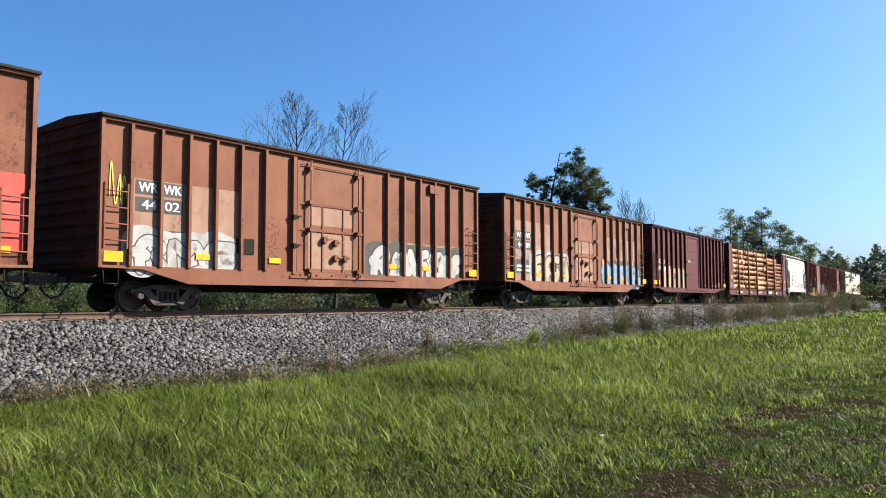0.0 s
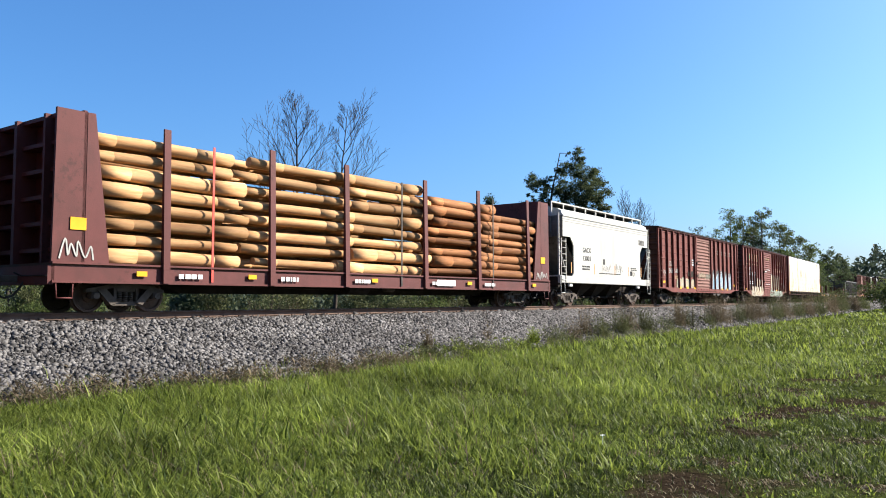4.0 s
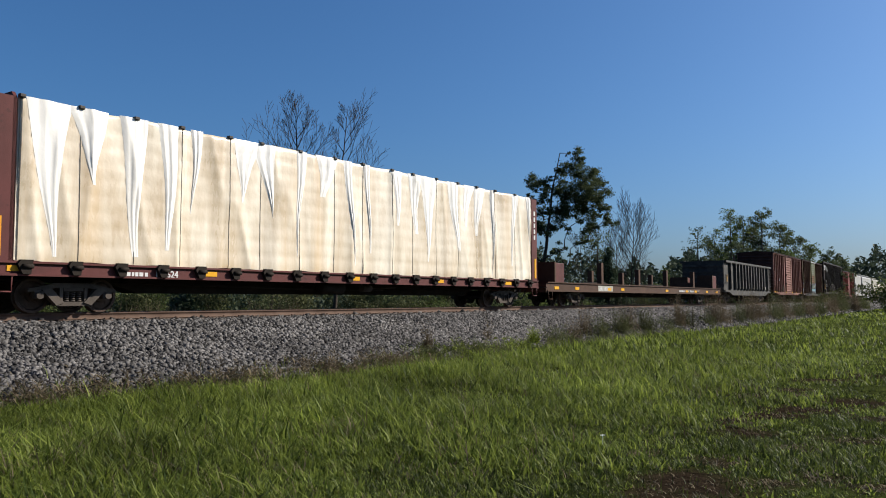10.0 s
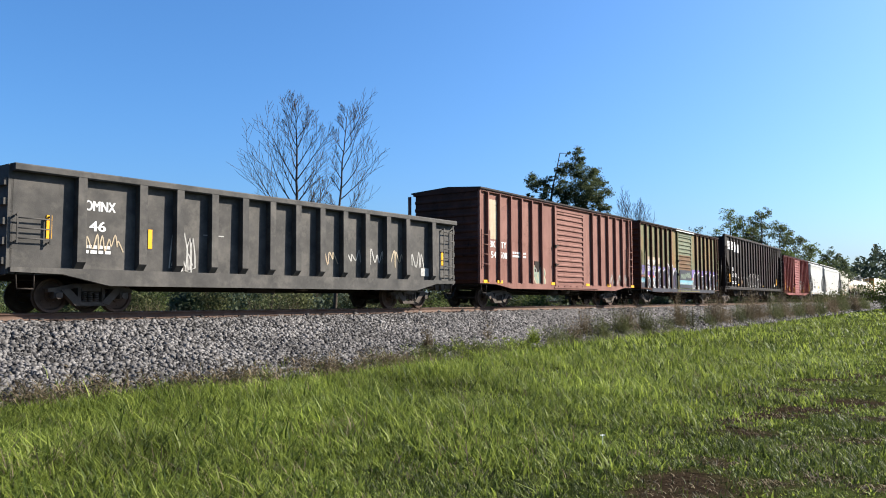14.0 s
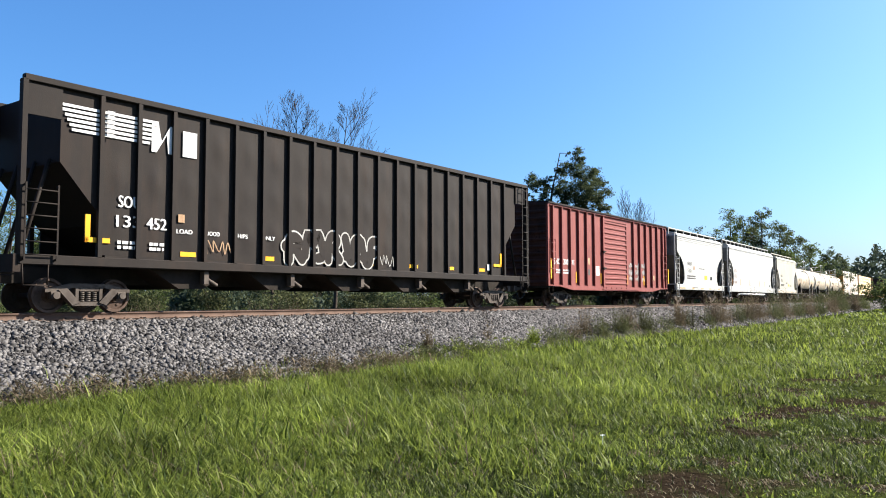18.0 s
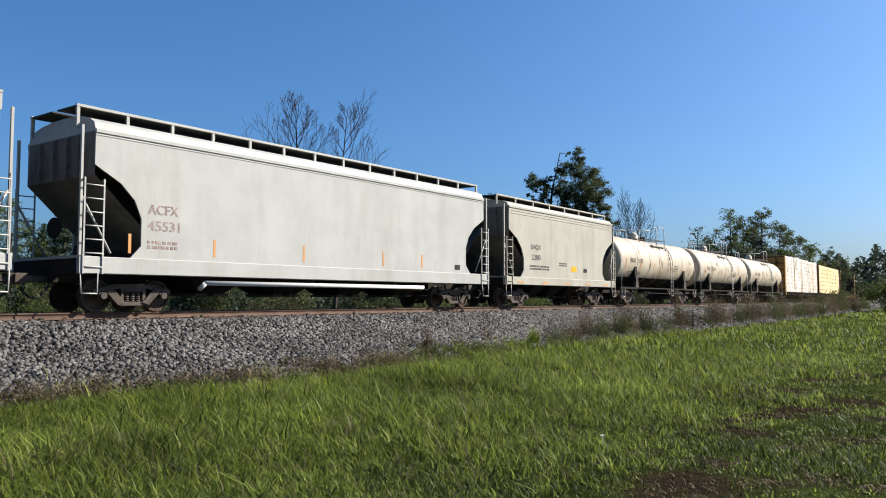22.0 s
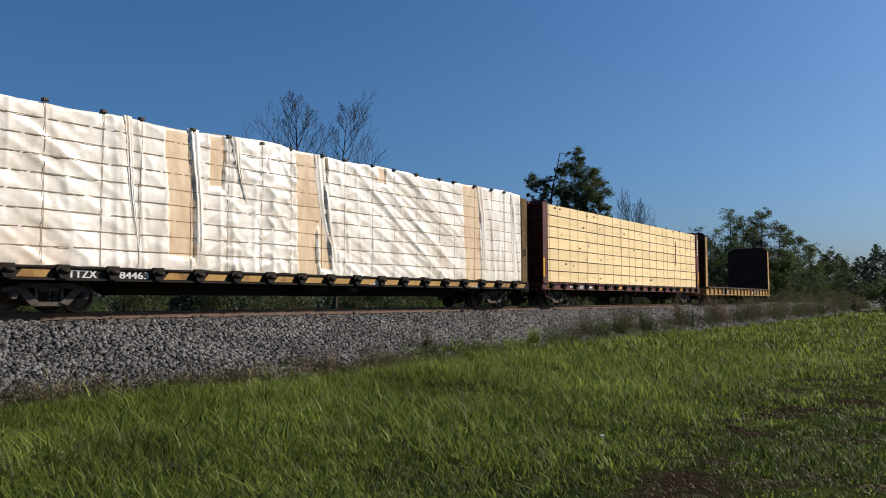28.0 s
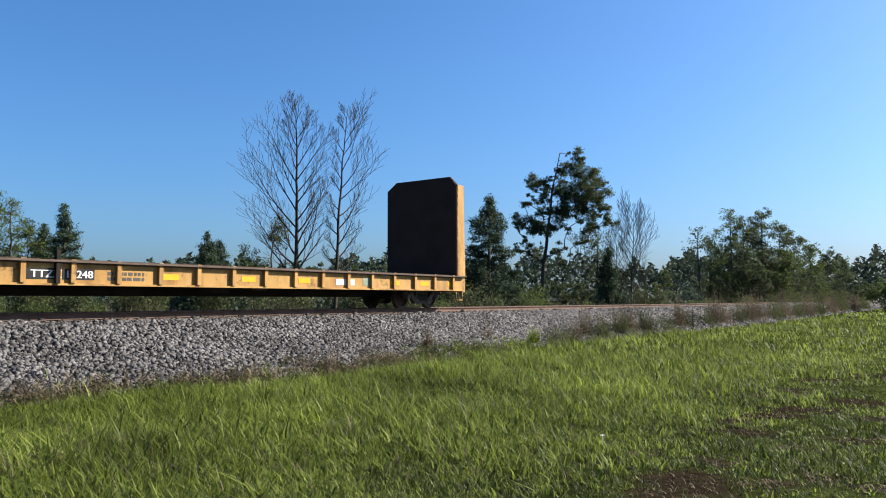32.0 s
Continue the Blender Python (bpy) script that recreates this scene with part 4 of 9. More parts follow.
def reflectors(root, xs, z, y=-1.588, w=0.42, h=0.14, material="yellow", upright=False):
    for x in xs:
        g = Geo().box(x - (h if upright else w) / 2, x + (h if upright else w) / 2, y - 0.006, y + 0.02, z - (w if upright else h) / 2, z + (w if upright else h) / 2)
        part("reflector", g, M[material], root, "yellow reflective strip")


# ---- covered hoppers ----
def covered_hopper(name, label, s0, s1, mat, side_top=4.5, walk_z=5.2, sill=(1.16, 1.52), cut_x=1.15, cut_z=3.45, cut_curve=False, bays=3, rail_posts=10, W=1.55, end_in=0.35, ribs=(0.16, 0.28)):
    root, L = car_root(name, label, s0, s1, "hopper car")
    mt, half = M[mat], L / 2
    xe = half - end_in          # where the body's upper end stands
    z0 = sill[1] - 0.03
    if cut_curve:
        prof = [(-xe, cut_z + 0.25), (-xe + cut_x * 0.55, cut_z - 0.15), (-xe + cut_x * 0.85, cut_z - 0.55), (-xe + cut_x, cut_z - 1.0), (-xe + cut_x, z0 + 0.35), (-xe + cut_x * 0.75, z0)]
    else:
        prof = [(-xe, cut_z), (-xe + cut_x * 0.7, cut_z), (-xe + cut_x, cut_z - 0.38), (-xe + cut_x, z0 + 0.2), (-xe + cut_x - 0.18, z0)]
    mirror = [(-x, z) for x, z in reversed(prof)]
    for sy in (-1, 1):
        g = Geo()
        outline = [(-xe, side_top)] + prof + mirror + [(xe, side_top)]
        y0, y1 = sorted((sy * W, sy * (W - 0.05)))
        g.prism_xz(outline[::-1], y0, y1)
        part("side_sheet", g, mt, root)
        g = Geo()
        y0, y1 = sorted((sy * (W - 0.12), sy * (W + 0.03)))
        g.box(-half, half, y0, y1, sill[0], sill[1], 0.02)
        part("side_sill", g, mt, root)
        g = Geo()
        y0, y1 = sorted((sy * (W - 0.02), sy * (W + 0.035)))
        g.box(-xe, xe, y0, y1, side_top - 0.06, side_top + 0.05, 0.015)
        part("top_chord", g, mt, root)
        for dz in ribs:
            y0, y1 = sorted((sy * (W - 0.01), sy * (W + 0.014)))
            part("side_rib", Geo().box(-xe, xe, y0, y1, side_top - dz - 0.02, side_top - dz + 0.02, 0.006), mt, root)
    # curved roof
    g = Geo()
    nseg = 10
    pts = [(-W, side_top)]
    for k in range(nseg + 1):
        a = math.pi * k / nseg
        pts.append((-W * 0.99 * math.cos(a), side_top + 0.04 + (walk_z - 0.22 - side_top) * math.sin(a) ** 0.75))
    pts.append((W, side_top))
    g.prism_yz(pts[::-1], -xe, xe)
    part("roof", g, mt, root)
    # end sheets: upright above, sloping below to the hopper
    for sx in (-1, 1):
        g = Geo()
        x0 = sx * xe
        g.poly([(x0, -W, cut_z), (x0, W, cut_z), (x0, W, side_top), (x0, -W, side_top)][::sx])
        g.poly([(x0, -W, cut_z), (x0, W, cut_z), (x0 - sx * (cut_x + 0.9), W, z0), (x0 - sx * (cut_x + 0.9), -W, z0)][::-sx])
        # sheets and ribs carry their shade in this darker grey
        end = part("end_sheet", g, M["hopper_end"], root, "grimy end sheets with shade put into their grey")
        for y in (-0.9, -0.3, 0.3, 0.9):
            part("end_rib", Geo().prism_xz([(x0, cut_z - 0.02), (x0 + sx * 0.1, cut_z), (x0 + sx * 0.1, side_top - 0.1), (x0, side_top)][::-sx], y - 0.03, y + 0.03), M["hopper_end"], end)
        g = Geo()
        for y in (-W + 0.08, W - 0.08):
            g.box(min(x0 + sx * (end_in - 0.08), x0 + sx * (end_in - 0.02)), max(x0 + sx * (end_in - 0.08), x0 + sx * (end_in - 0.02)), y - 0.035, y + 0.035, sill[1], side_top + 0.1)
            g.tube((x0 + sx * (end_in - 0.05), y, sill[1] + 1.5), (x0 - sx * 0.5, y, sill[1] + 0.1), 0.03, n=6)
        g.box(min(x0 + sx * 0.02, x0 + sx * (end_in + 0.02)), max(x0 + sx * 0.02, x0 + sx * (end_in + 0.02)), -W, W, sill[1] - 0.05, sill[1] + 0.02)
        part("end_post", g, mt, root)
        # end cage ladder seen beyond the side
        for sy in (-1, 1):
            ladder(root, sx * (half - 0.08) - (0.0 if sx < 0 else 0.5) - 0.0, sy * (W - 0.04), sill[0], cut_z - 0.1, 0.5, 7, mt, sy)
    # roof walk with its rail of posts
    for sy in (-1, 1):
        g = Geo()
        y0, y1 = sorted((sy * 0.1, sy * 1.02))
        g.box(-half + 0.1, half - 0.1, y0, y1, walk_z - 0.05, walk_z - 0.015)
        wk = part("running_board", g, M["gondola"], root, "dark steel grating roof walk")
        g = Geo()
        g.box(-half + 0.1, half - 0.1, sy * 1.05 - 0.03, sy * 1.05 + 0.03, walk_z - 0.045, walk_z + 0.02)
        part("hand_rail", g, mt, wk)
        post = Geo()
        post.box(-0.04, 0.04, sy * 1.04 - 0.03, sy * 1.04 + 0.03, side_top + 0.1, walk_z - 0.04)
        pm = post.mesh("rail_post", mt)
        for k in range(rail_posts):
            place("rail_post", pm, wk, pose(-half + 0.15 + k * (L - 0.3) / (rail_posts - 1), 0, 0))
    g = Geo()
    for k in range(4):
        x = -xe + 1.3 + k * (2 * xe - 2.6) / 3
        g.tube((x, 0, walk_z - 0.35), (x, 0, walk_z - 0.12), 0.4, n=16)
    part("roof_hatch", g, mt, root)
    # hopper bottoms
    bl = (2 * (half - 3.1)) / bays
    for k in range(bays):
        xm = -half + 3.1 + (k + 0.5) * bl
        g = Geo()
        t, b = bl / 2, bl * 0.16
        ring = [[(xm - t, -W + 0.1, z0), (xm + t, -W + 0.1, z0), (xm + t, W - 0.1, z0), (xm - t, W - 0.1, z0)],
                [(xm - b, -0.55, 0.5), (xm + b, -0.55, 0.5), (xm + b, 0.55, 0.5), (xm - b, 0.55, 0.5)]]
        bse = len(g.v)
        g.v += ring[0] + ring[1]
        for i in range(4):
            j = (i + 1) % 4
            g.f.append([bse + j, bse + i, bse + 4 + i, bse + 4 + j])
        g.f.append([bse + 4, bse + 7, bse + 6, bse + 5][::-1])
        hop = part("hopper_bottom", g, M["under"] if k % 2 else M["under"], root, "grimy sloping hopper bottom")
        g = Geo()
        g.box(xm - b - 0.1, xm + b + 0.1, -0.62, 0.62, 0.42, 0.5)
        g.tube((xm - 0.12, -0.62, 0.46), (xm - 0.12, -0.95, 0.46), 0.05, n=8)
        part("outlet_gate", g, M["truck"], hop)
    for x in (-half + 0.03, half - 0.5):
        stirrup(root, x, -W - 0.02, sill[0] + 0.02, mt, 0.45, 0.5)
    for sx in (-1, 1):
        xa, xb = sorted((sx * half, sx * (half - 2.6)))
        part("stub_sill", Geo().box(xa, xb, -0.35, 0.35, 0.76, 1.1), M["under"], root)
        xa, xb = sorted((sx * half, sx * (half - 0.2)))
        part("end_sill", Geo().box(xa, xb, -W + 0.1, W - 0.1, 0.95, sill[1]), M["under"], root)
    # brake gear on the end platform
    g = Geo()
    g.tube((-half + 0.5, -0.5, 1.55), (-half + 1.1, -0.5, 1.55), 0.16, n=12)
    g.tube((-half + 0.45, 0.5, 2.2), (-half + 0.5, 0.5, 2.2), 0.28, n=16)
    part("brake_gear", g, M["under"], root)
    add_couplers(root, L)
    add_trucks(root, (-half + 1.75, half - 1.75), (s0 + s1) / 2)
    return root, L


# ---- tank cars ----
def tank_car(name, label, s0, s1, number, seed):
    root, L = car_root(name, label, s0, s1, "tank car")
    mt, half, r, cz = M["cream"], L / 2, 1.46, 2.66
    xe = half + 0.16
    g = Geo()
    prof = [(-xe, 0.02)] + [(-xe + 0.46 * (1 - math.cos(a)), r * math.sin(a) ** 0.6) for a in [math.pi / 2 * k / 8 for k in range(1, 9)]]
    prof += [(x, r) for x in (-3.6, -1.2, 1.2, 3.6)]
    prof += [(-x, q) for x, q in reversed(prof[:9])]
    g.lathe_x(prof, 56, 0, cz)
    part("tank_shell", g, mt, root, "cream painted riveted tank shell with rust streaks")
    # black strip just outside the shell, round its lowest 92 degrees
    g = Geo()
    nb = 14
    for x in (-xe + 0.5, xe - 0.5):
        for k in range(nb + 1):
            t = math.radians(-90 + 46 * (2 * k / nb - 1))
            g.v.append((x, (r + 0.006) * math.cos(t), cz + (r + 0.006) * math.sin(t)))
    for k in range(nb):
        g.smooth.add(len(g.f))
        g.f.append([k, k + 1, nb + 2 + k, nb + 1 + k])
    part("belly_coating", g, M["under"], root, "black belly of the tank")
    for x in (-4.2, -2.1, -0.1, 2.0, 4.1):
        g = Geo()
        g.lathe_x([(x - 0.02, r), (x - 0.02, r + 0.012), (x + 0.02, r + 0.012), (x + 0.02, r)], 56, 0, cz)
        part("weld_band", g, mt, root)
    # dome fittings, walkway platform and rails
    g = Geo()
    g.tube((-1.1, 0, cz + r - 0.05), (-1.1, 0, cz + r + 0.22), 0.3, n=16)
    g.lathe_y([(-0.3, 0.0), (-0.26, 0.14), (-0.14, 0.26), (0.0, 0.3), (0.14, 0.26), (0.26, 0.14), (0.3, 0.0)], 16, -1.1, cz + r + 0.22)
    part("manway_dome", g, mt, root)
    g = Geo()
    g.box(-0.9, 1.6, -1.2, -0.75, cz + 1.05, cz + 1.1)
    g.box(-0.9, 1.6, 0.75, 1.2, cz + 1.05, cz + 1.1)
    for x in (-0.8, 0.4, 1.5):
        g.box(x - 0.03, x + 0.03, -1.2, 1.2, cz + r + 0.0, cz + r + 0.05)
        for sy in (-1, 1):
            g.tube((x, sy * 1.18, cz + 1.05), (x, sy * 1.18, cz + 0.7), 0.025, n=6)
    plat = part("platform", g, M["grey_white"], root, "pale steel top platform")
    g = Geo()
    for sy in (-1, 1):
        z1 = cz + r + 0.85
        g.pipe([(-1.9, sy * 0.7, cz + r - 0.2), (-1.9, sy * 0.7, z1 - 0.3), (-0.5, sy * 0.9, z1 - 0.25), (-0.2, sy * 1.18, z1), (1.15, sy * 1.18, z1), (1.3, sy * 1.18, z1 - 0.15), (1.3, sy * 1.18, cz + 1.05)], 0.025, 6)
        g.tube((-0.2, sy * 1.18, z1), (-0.2, sy * 1.18, cz + 1.05), 0.025, n=6)
    g.pipe([(-1.9, -0.7, cz + r + 0.55), (-1.9, 0.7, cz + r + 0.55)], 0.025)
    part("hand_rail", g, M["grey_white"], plat)
    g = Geo()
    for x in (0.2, 0.75):
        g.tube((x, 0, cz + r), (x, 0, cz + r + 0.28), 0.12, n=10)
    g.tube((-0.2, 0.3, cz + r), (-0.2, 0.3, cz + r + 0.18), 0.2, n=12)
    part("valve", g, M["under"], root)
    # side ladder that follows the shell
    for sy in (-1, 1):
        g = Geo()
        for dx in (1.35, 1.75):
            pts = [(dx, sy * (r + 0.1) * math.sin(a), cz + (r + 0.1) * math.cos(a)) for a in [math.radians(d) for d in (48, 60, 72, 84, 92)]]
            pts += [(dx, sy * (r + 0.11), cz - 0.6), (dx, sy * (r + 0.11), 0.55)]
            g.pipe(pts, 0.02, 6)
        for k in range(11):
            z = 0.6 + k * 0.3
            y = r + 0.11 if z < cz else math.sqrt(max(0.1, (r + 0.1) ** 2 - (z - cz) ** 2))
            g.tube((1.35, sy * y, z), (1.75, sy * y, z), 0.016, n=6)
        g.pipe([(1.35, sy * 1.3, 0.98), (1.35, sy * 1.5, 0.55), (1.75, sy * 1.5, 0.55), (1.75, sy * 1.3, 0.98)], 0.02)
        part("ladder", g, M["grey_white"], root)
    # saddles, side sills, end platforms
    for sx in (-1, 1):
        g = Geo()
        x = sx * (half - 2.45)
        pts = [(-1.45, 1.02), (1.45, 1.02)] + [(y, cz - math.sqrt(max(0, (r + 0.01) ** 2 - y * y))) for y in (1.42, 1.2, 0.8, 0.4, 0, -0.4, -0.8, -1.2, -1.42)]
        g.prism_yz(pts, x - 0.18, x + 0.18)
        part("saddle", g, M["under"], root)
        g = Geo()
        for sy in (-1, 1):
            a, b = sorted((sy * 1.36, sy * 1.5))
            g.prism_xz([(x - 0.26, 1.04), (x + 0.26, 1.04), (x + 0.12, 1.6), (x - 0.12, 1.6)], a, b)
            g.box(x - 0.18, x + 0.18, a, b, 1.58, 1.68)
        part("saddle_bracket", g, M["truck"], root)
        g = Geo()
        x0, x1 = sorted((sx * (half - 2.6), sx * half))
        g.box(x0, x1, -0.34, 0.34, 0.72, 1.06)
        g.box(sx * half - 0.12, sx * half + 0.12, -1.5, 1.5, 0.9, 1.06)
        g.box(x0, x1, -1.5, -1.35, 0.93, 1.05).box(x0, x1, 1.35, 1.5, 0.93, 1.05)
        part("end_platform", g, M["under"], root)
        g = Geo()
        for sy in (-1, 1):
            xx = sx * (half - 0.15)
            g.pipe([(xx, sy * 1.45, 1.05), (xx, sy * 1.45, 2.5), (xx - sx * 0.1, sy * 1.4, 2.62), (xx - sx * 0.1, sy * 0.8, 2.62)], 0.026, 6)
            g.pipe([(xx, sy * 1.47, 0.95), (xx, sy * 1.49, 0.5), (xx - sx * 0.42, sy * 1.49, 0.5), (xx - sx * 0.42, sy * 1.47, 0.95)], 0.02, 6)
        part("end_hand_rail", g, M["grey_white"], root)
    g = Geo()
    for sy in (-1, 1):
        a, b = sorted((sy * 1.46, sy * 1.54))
        g.box(-half + 2.6, half - 2.6, a, b, 0.96, 1.04)
    part("side_rail", g, M["under"], root)
    g = Geo()
    g.pipe([(-half + 2.6, -1.35, 0.7), (half - 2.6, -1.35, 0.7)], 0.03)
    for x in (-2.5, 2.8):
        g.tube((x, -1.35, 0.7), (x, -1.35, 0.96), 0.02)
    part("safety_rail", g, M["under"], root)
    g = Geo()
    g.tube((0.2, 0, cz - r + 0.05), (0.2, 0, 0.7), 0.22, n=12)
    part("bottom_outlet", g, M["under"], root)
    # markings that hug the shell
    def on_shell(x, z):
        d = z - cz
        return (x, -math.sqrt(max(0.01, (r + 0.012) ** 2 - d * d)), z)
    ml, mk = Geo(), M["plate_black"]
    for s, x0, x1 in (("ENGX", -5.35, -4.5), (number, -4.22, -3.36)):
        v, f, ax, bx, ay, by = TEXT_MESH[s]
        g = Geo()
        g.v = [on_shell(x0 + (p[0] - ax) / (bx - ax) * (x1 - x0), 2.5 + (p[1] - ay) / (by - ay) * 0.27) for p in v]
        g.f = [list(q) for q in f]
        part("lettering", g, mk, root)
    rnd = random.Random(seed)
    g = Geo()
    for x0, x1, z, rows in ((-5.4, -3.4, 1.96, 2), (2.4, 3.2, 2.5, 4), (4.6, 5.1, 1.9, 3)):
        for k in range(rows):
            x = x0
            while x < x1 - 0.05:
                w = rnd.uniform(0.06, 0.2)
                zz = z - k * 0.1
                g.poly([on_shell(x, zz), on_shell(x + w, zz), on_shell(x + w, zz + 0.035), on_shell(x, zz + 0.035)])
                x += w + 0.05
    part("stencil", g, mk, root)
    for x in (-6.0, -3.75, -1.4, 1.9, 4.0, 5.7):
        g = Geo()
        z0, z1 = (2.1, 2.7) if abs(x) > 5.9 else (2.2, 2.55)
        n = 4
        for k in range(n):
            za, zb = z0 + (z1 - z0) * k / n, z0 + (z1 - z0) * (k + 1) / n
            g.poly([on_shell(x, za), on_shell(x + 0.1, za), on_shell(x + 0.1, zb), on_shell(x, zb)])
        part("reflector", g, M["brown_letter"], root)
    # rust drips
    g = Geo()
    for k in range(16):
        x = rnd.choice((rnd.uniform(-2.6, 2.2), rnd.uniform(-6, 6)))
        z0 = rnd.uniform(2.0, 3.6)
        ln = rnd.uniform(0.15, 0.6)
        w = rnd.uniform(0.015, 0.04)
        for q in range(3):
            za, zb = z0 - ln * q / 3, z0 - ln * (q + 1) / 3
            g.poly([on_shell(x - w, zb), on_shell(x + w, zb), on_shell(x + w, za), on_shell(x - w, za)])
    part("rust_drip", g, M["rusty_deck"], root, "thin brown rust streaks")
    add_couplers(root, L)
    add_trucks(root, (-half + 1.85, half - 1.85), (s0 + s1) / 2)
    return root, L


# ---- flat cars ----
def flat_bed(root, L, mt, deck=1.2, sill=0.82, W=1.5, belly=0.5, pockets=0, pocket_mat=None, truck_in=2.2, s_mid=0.0, deck_mat=None, lip=0.06, winch=True, pocket_x=None):
    half = L / 2
    g = Geo()
    g.box(-half, half, -W, W, deck - 0.07, deck)
    part("deck", g, deck_mat or M["rusty_deck"], root)
    for sy in (-1, 1):
        y0, y1 = sorted((sy * (W - 0.12), sy * W))
        g = Geo()
        g.prism_xz([(-half, deck - 0.07), (-half, sill), (half, sill), (half, deck - 0.07)][::-1], y0, y1)
        y2, y3 = sorted((sy * (W - 0.1), sy * (W + 0.06)))
        part("side_sill", g, mt, root)
        part("sill_flange", Geo().box(-half, half, y2, y3, sill - 0.02, sill + 0.03), mt, root)
        part("deck_edge", Geo().box(-half, half, min(y2, sy * (W + lip)), max(y3, sy * (W + lip)), deck - 0.03, deck + 0.02), deck_mat or mt, root)
    if pockets:
        g = Geo()
        if not winch:
            pm = Geo().box(-0.06, 0.06, -W - 0.1, -W, sill + 0.04, deck + 0.04).mesh("stake_pocket", pocket_mat or mt)
        g.prism_xz([(-0.13, deck + 0.05), (-0.2, deck - 0.06), (-0.08, sill + 0.02), (0.1, sill + 0.02), (0.15, deck + 0.05)], -W - 0.12, -W)
        g.tube((-0.1, -W - 0.13, deck - 0.1), (0.14, -W - 0.13, deck - 0.1), 0.05, n=8)
        if winch:
            pm = g.mesh("strap_winch", M["under"])
        for x in pocket_x or [-half + 0.8 + k * (L - 1.6) / (pockets - 1) for k in range(pockets)]:
            place(pm.name.split(".")[0], pm, root, pose(x, 0, 0), "dark strap winch on the side sill" if winch else "")
            place(pm.name.split(".")[0], pm, root, pose(x, 2 * W + 0.12, 0))
    underframe(root, L, half - truck_in, deck - 0.08, None, belly)
    for sx in (-1, 1):
        part("end_sill", Geo().box(sx * half - 0.08, sx * half + 0.08, -W, W, sill - 0.06, deck - 0.07), mt, root)
        stirrup(root, sx * half + (0.1 if sx < 0 else -0.55), -W - 0.02, sill, mt)
    add_couplers(root, L)
    add_trucks(root, (-half + truck_in, half - truck_in), s_mid)


def bulkhead(root, x, sx, mat, deck, top, W=1.5, thick=0.5, taper=0.0, face_mat=None, chamfer=0.35):
    """End bulkhead; sx is -1 at the front end and 1 at the rear; ribs face outwards."""
    g = Geo()
    xo = x + sx * 0.0
    inner = x - sx * thick
    pts = [(-W, deck), (W, deck), (W, top - chamfer), (W - chamfer, top), (-W + chamfer, top), (-W, top - chamfer)]
    g.prism_yz(pts, min(inner, inner + sx * 0.08), max(inner, inner + sx * 0.08))
    fm = M[face_mat or mat]
    b = part("bulkhead", g, fm, root, "steel end bulkhead with ribs")
    for sy in (-1, 1):
        g = Geo()
        y0, y1 = sorted((sy * W, sy * (W - 0.08)))
        out = [(inner, deck), (xo + sx * taper, deck), (xo + sx * taper * 0.2, top - chamfer), (inner, top - chamfer)]
        g.prism_xz(out if sx < 0 else out[::-1], y0, y1)
        part("bulkhead_post", g, M[mat], b)
    # ribs and uprights of yellow bulkheads take the copy darkened for shade
    for k in range(6):
        z = deck + 0.35 + k * (top - chamfer - deck - 0.4) / 5
        g = Geo()
        a, c = sorted((inner + sx * 0.08, inner + sx * (thick * 0.6)))
        g.box(a, c, -W + 0.09, W - 0.09, z - 0.05, z + 0.05)
        part("bulkhead_rib", g, M["yellow_shaded" if mat == "yellow_car" else mat], b)
    for y in (-0.6, 0.6):
        g = Geo()
        a, c = sorted((inner + sx * 0.081, inner + sx * (thick * 0.8)))
        g.box(a, c, y - 0.05, y + 0.05, deck, top - 0.05)
        part("bulkhead_upright", g, M["yellow_shaded" if mat == "yellow_car" else mat], b)
    return b


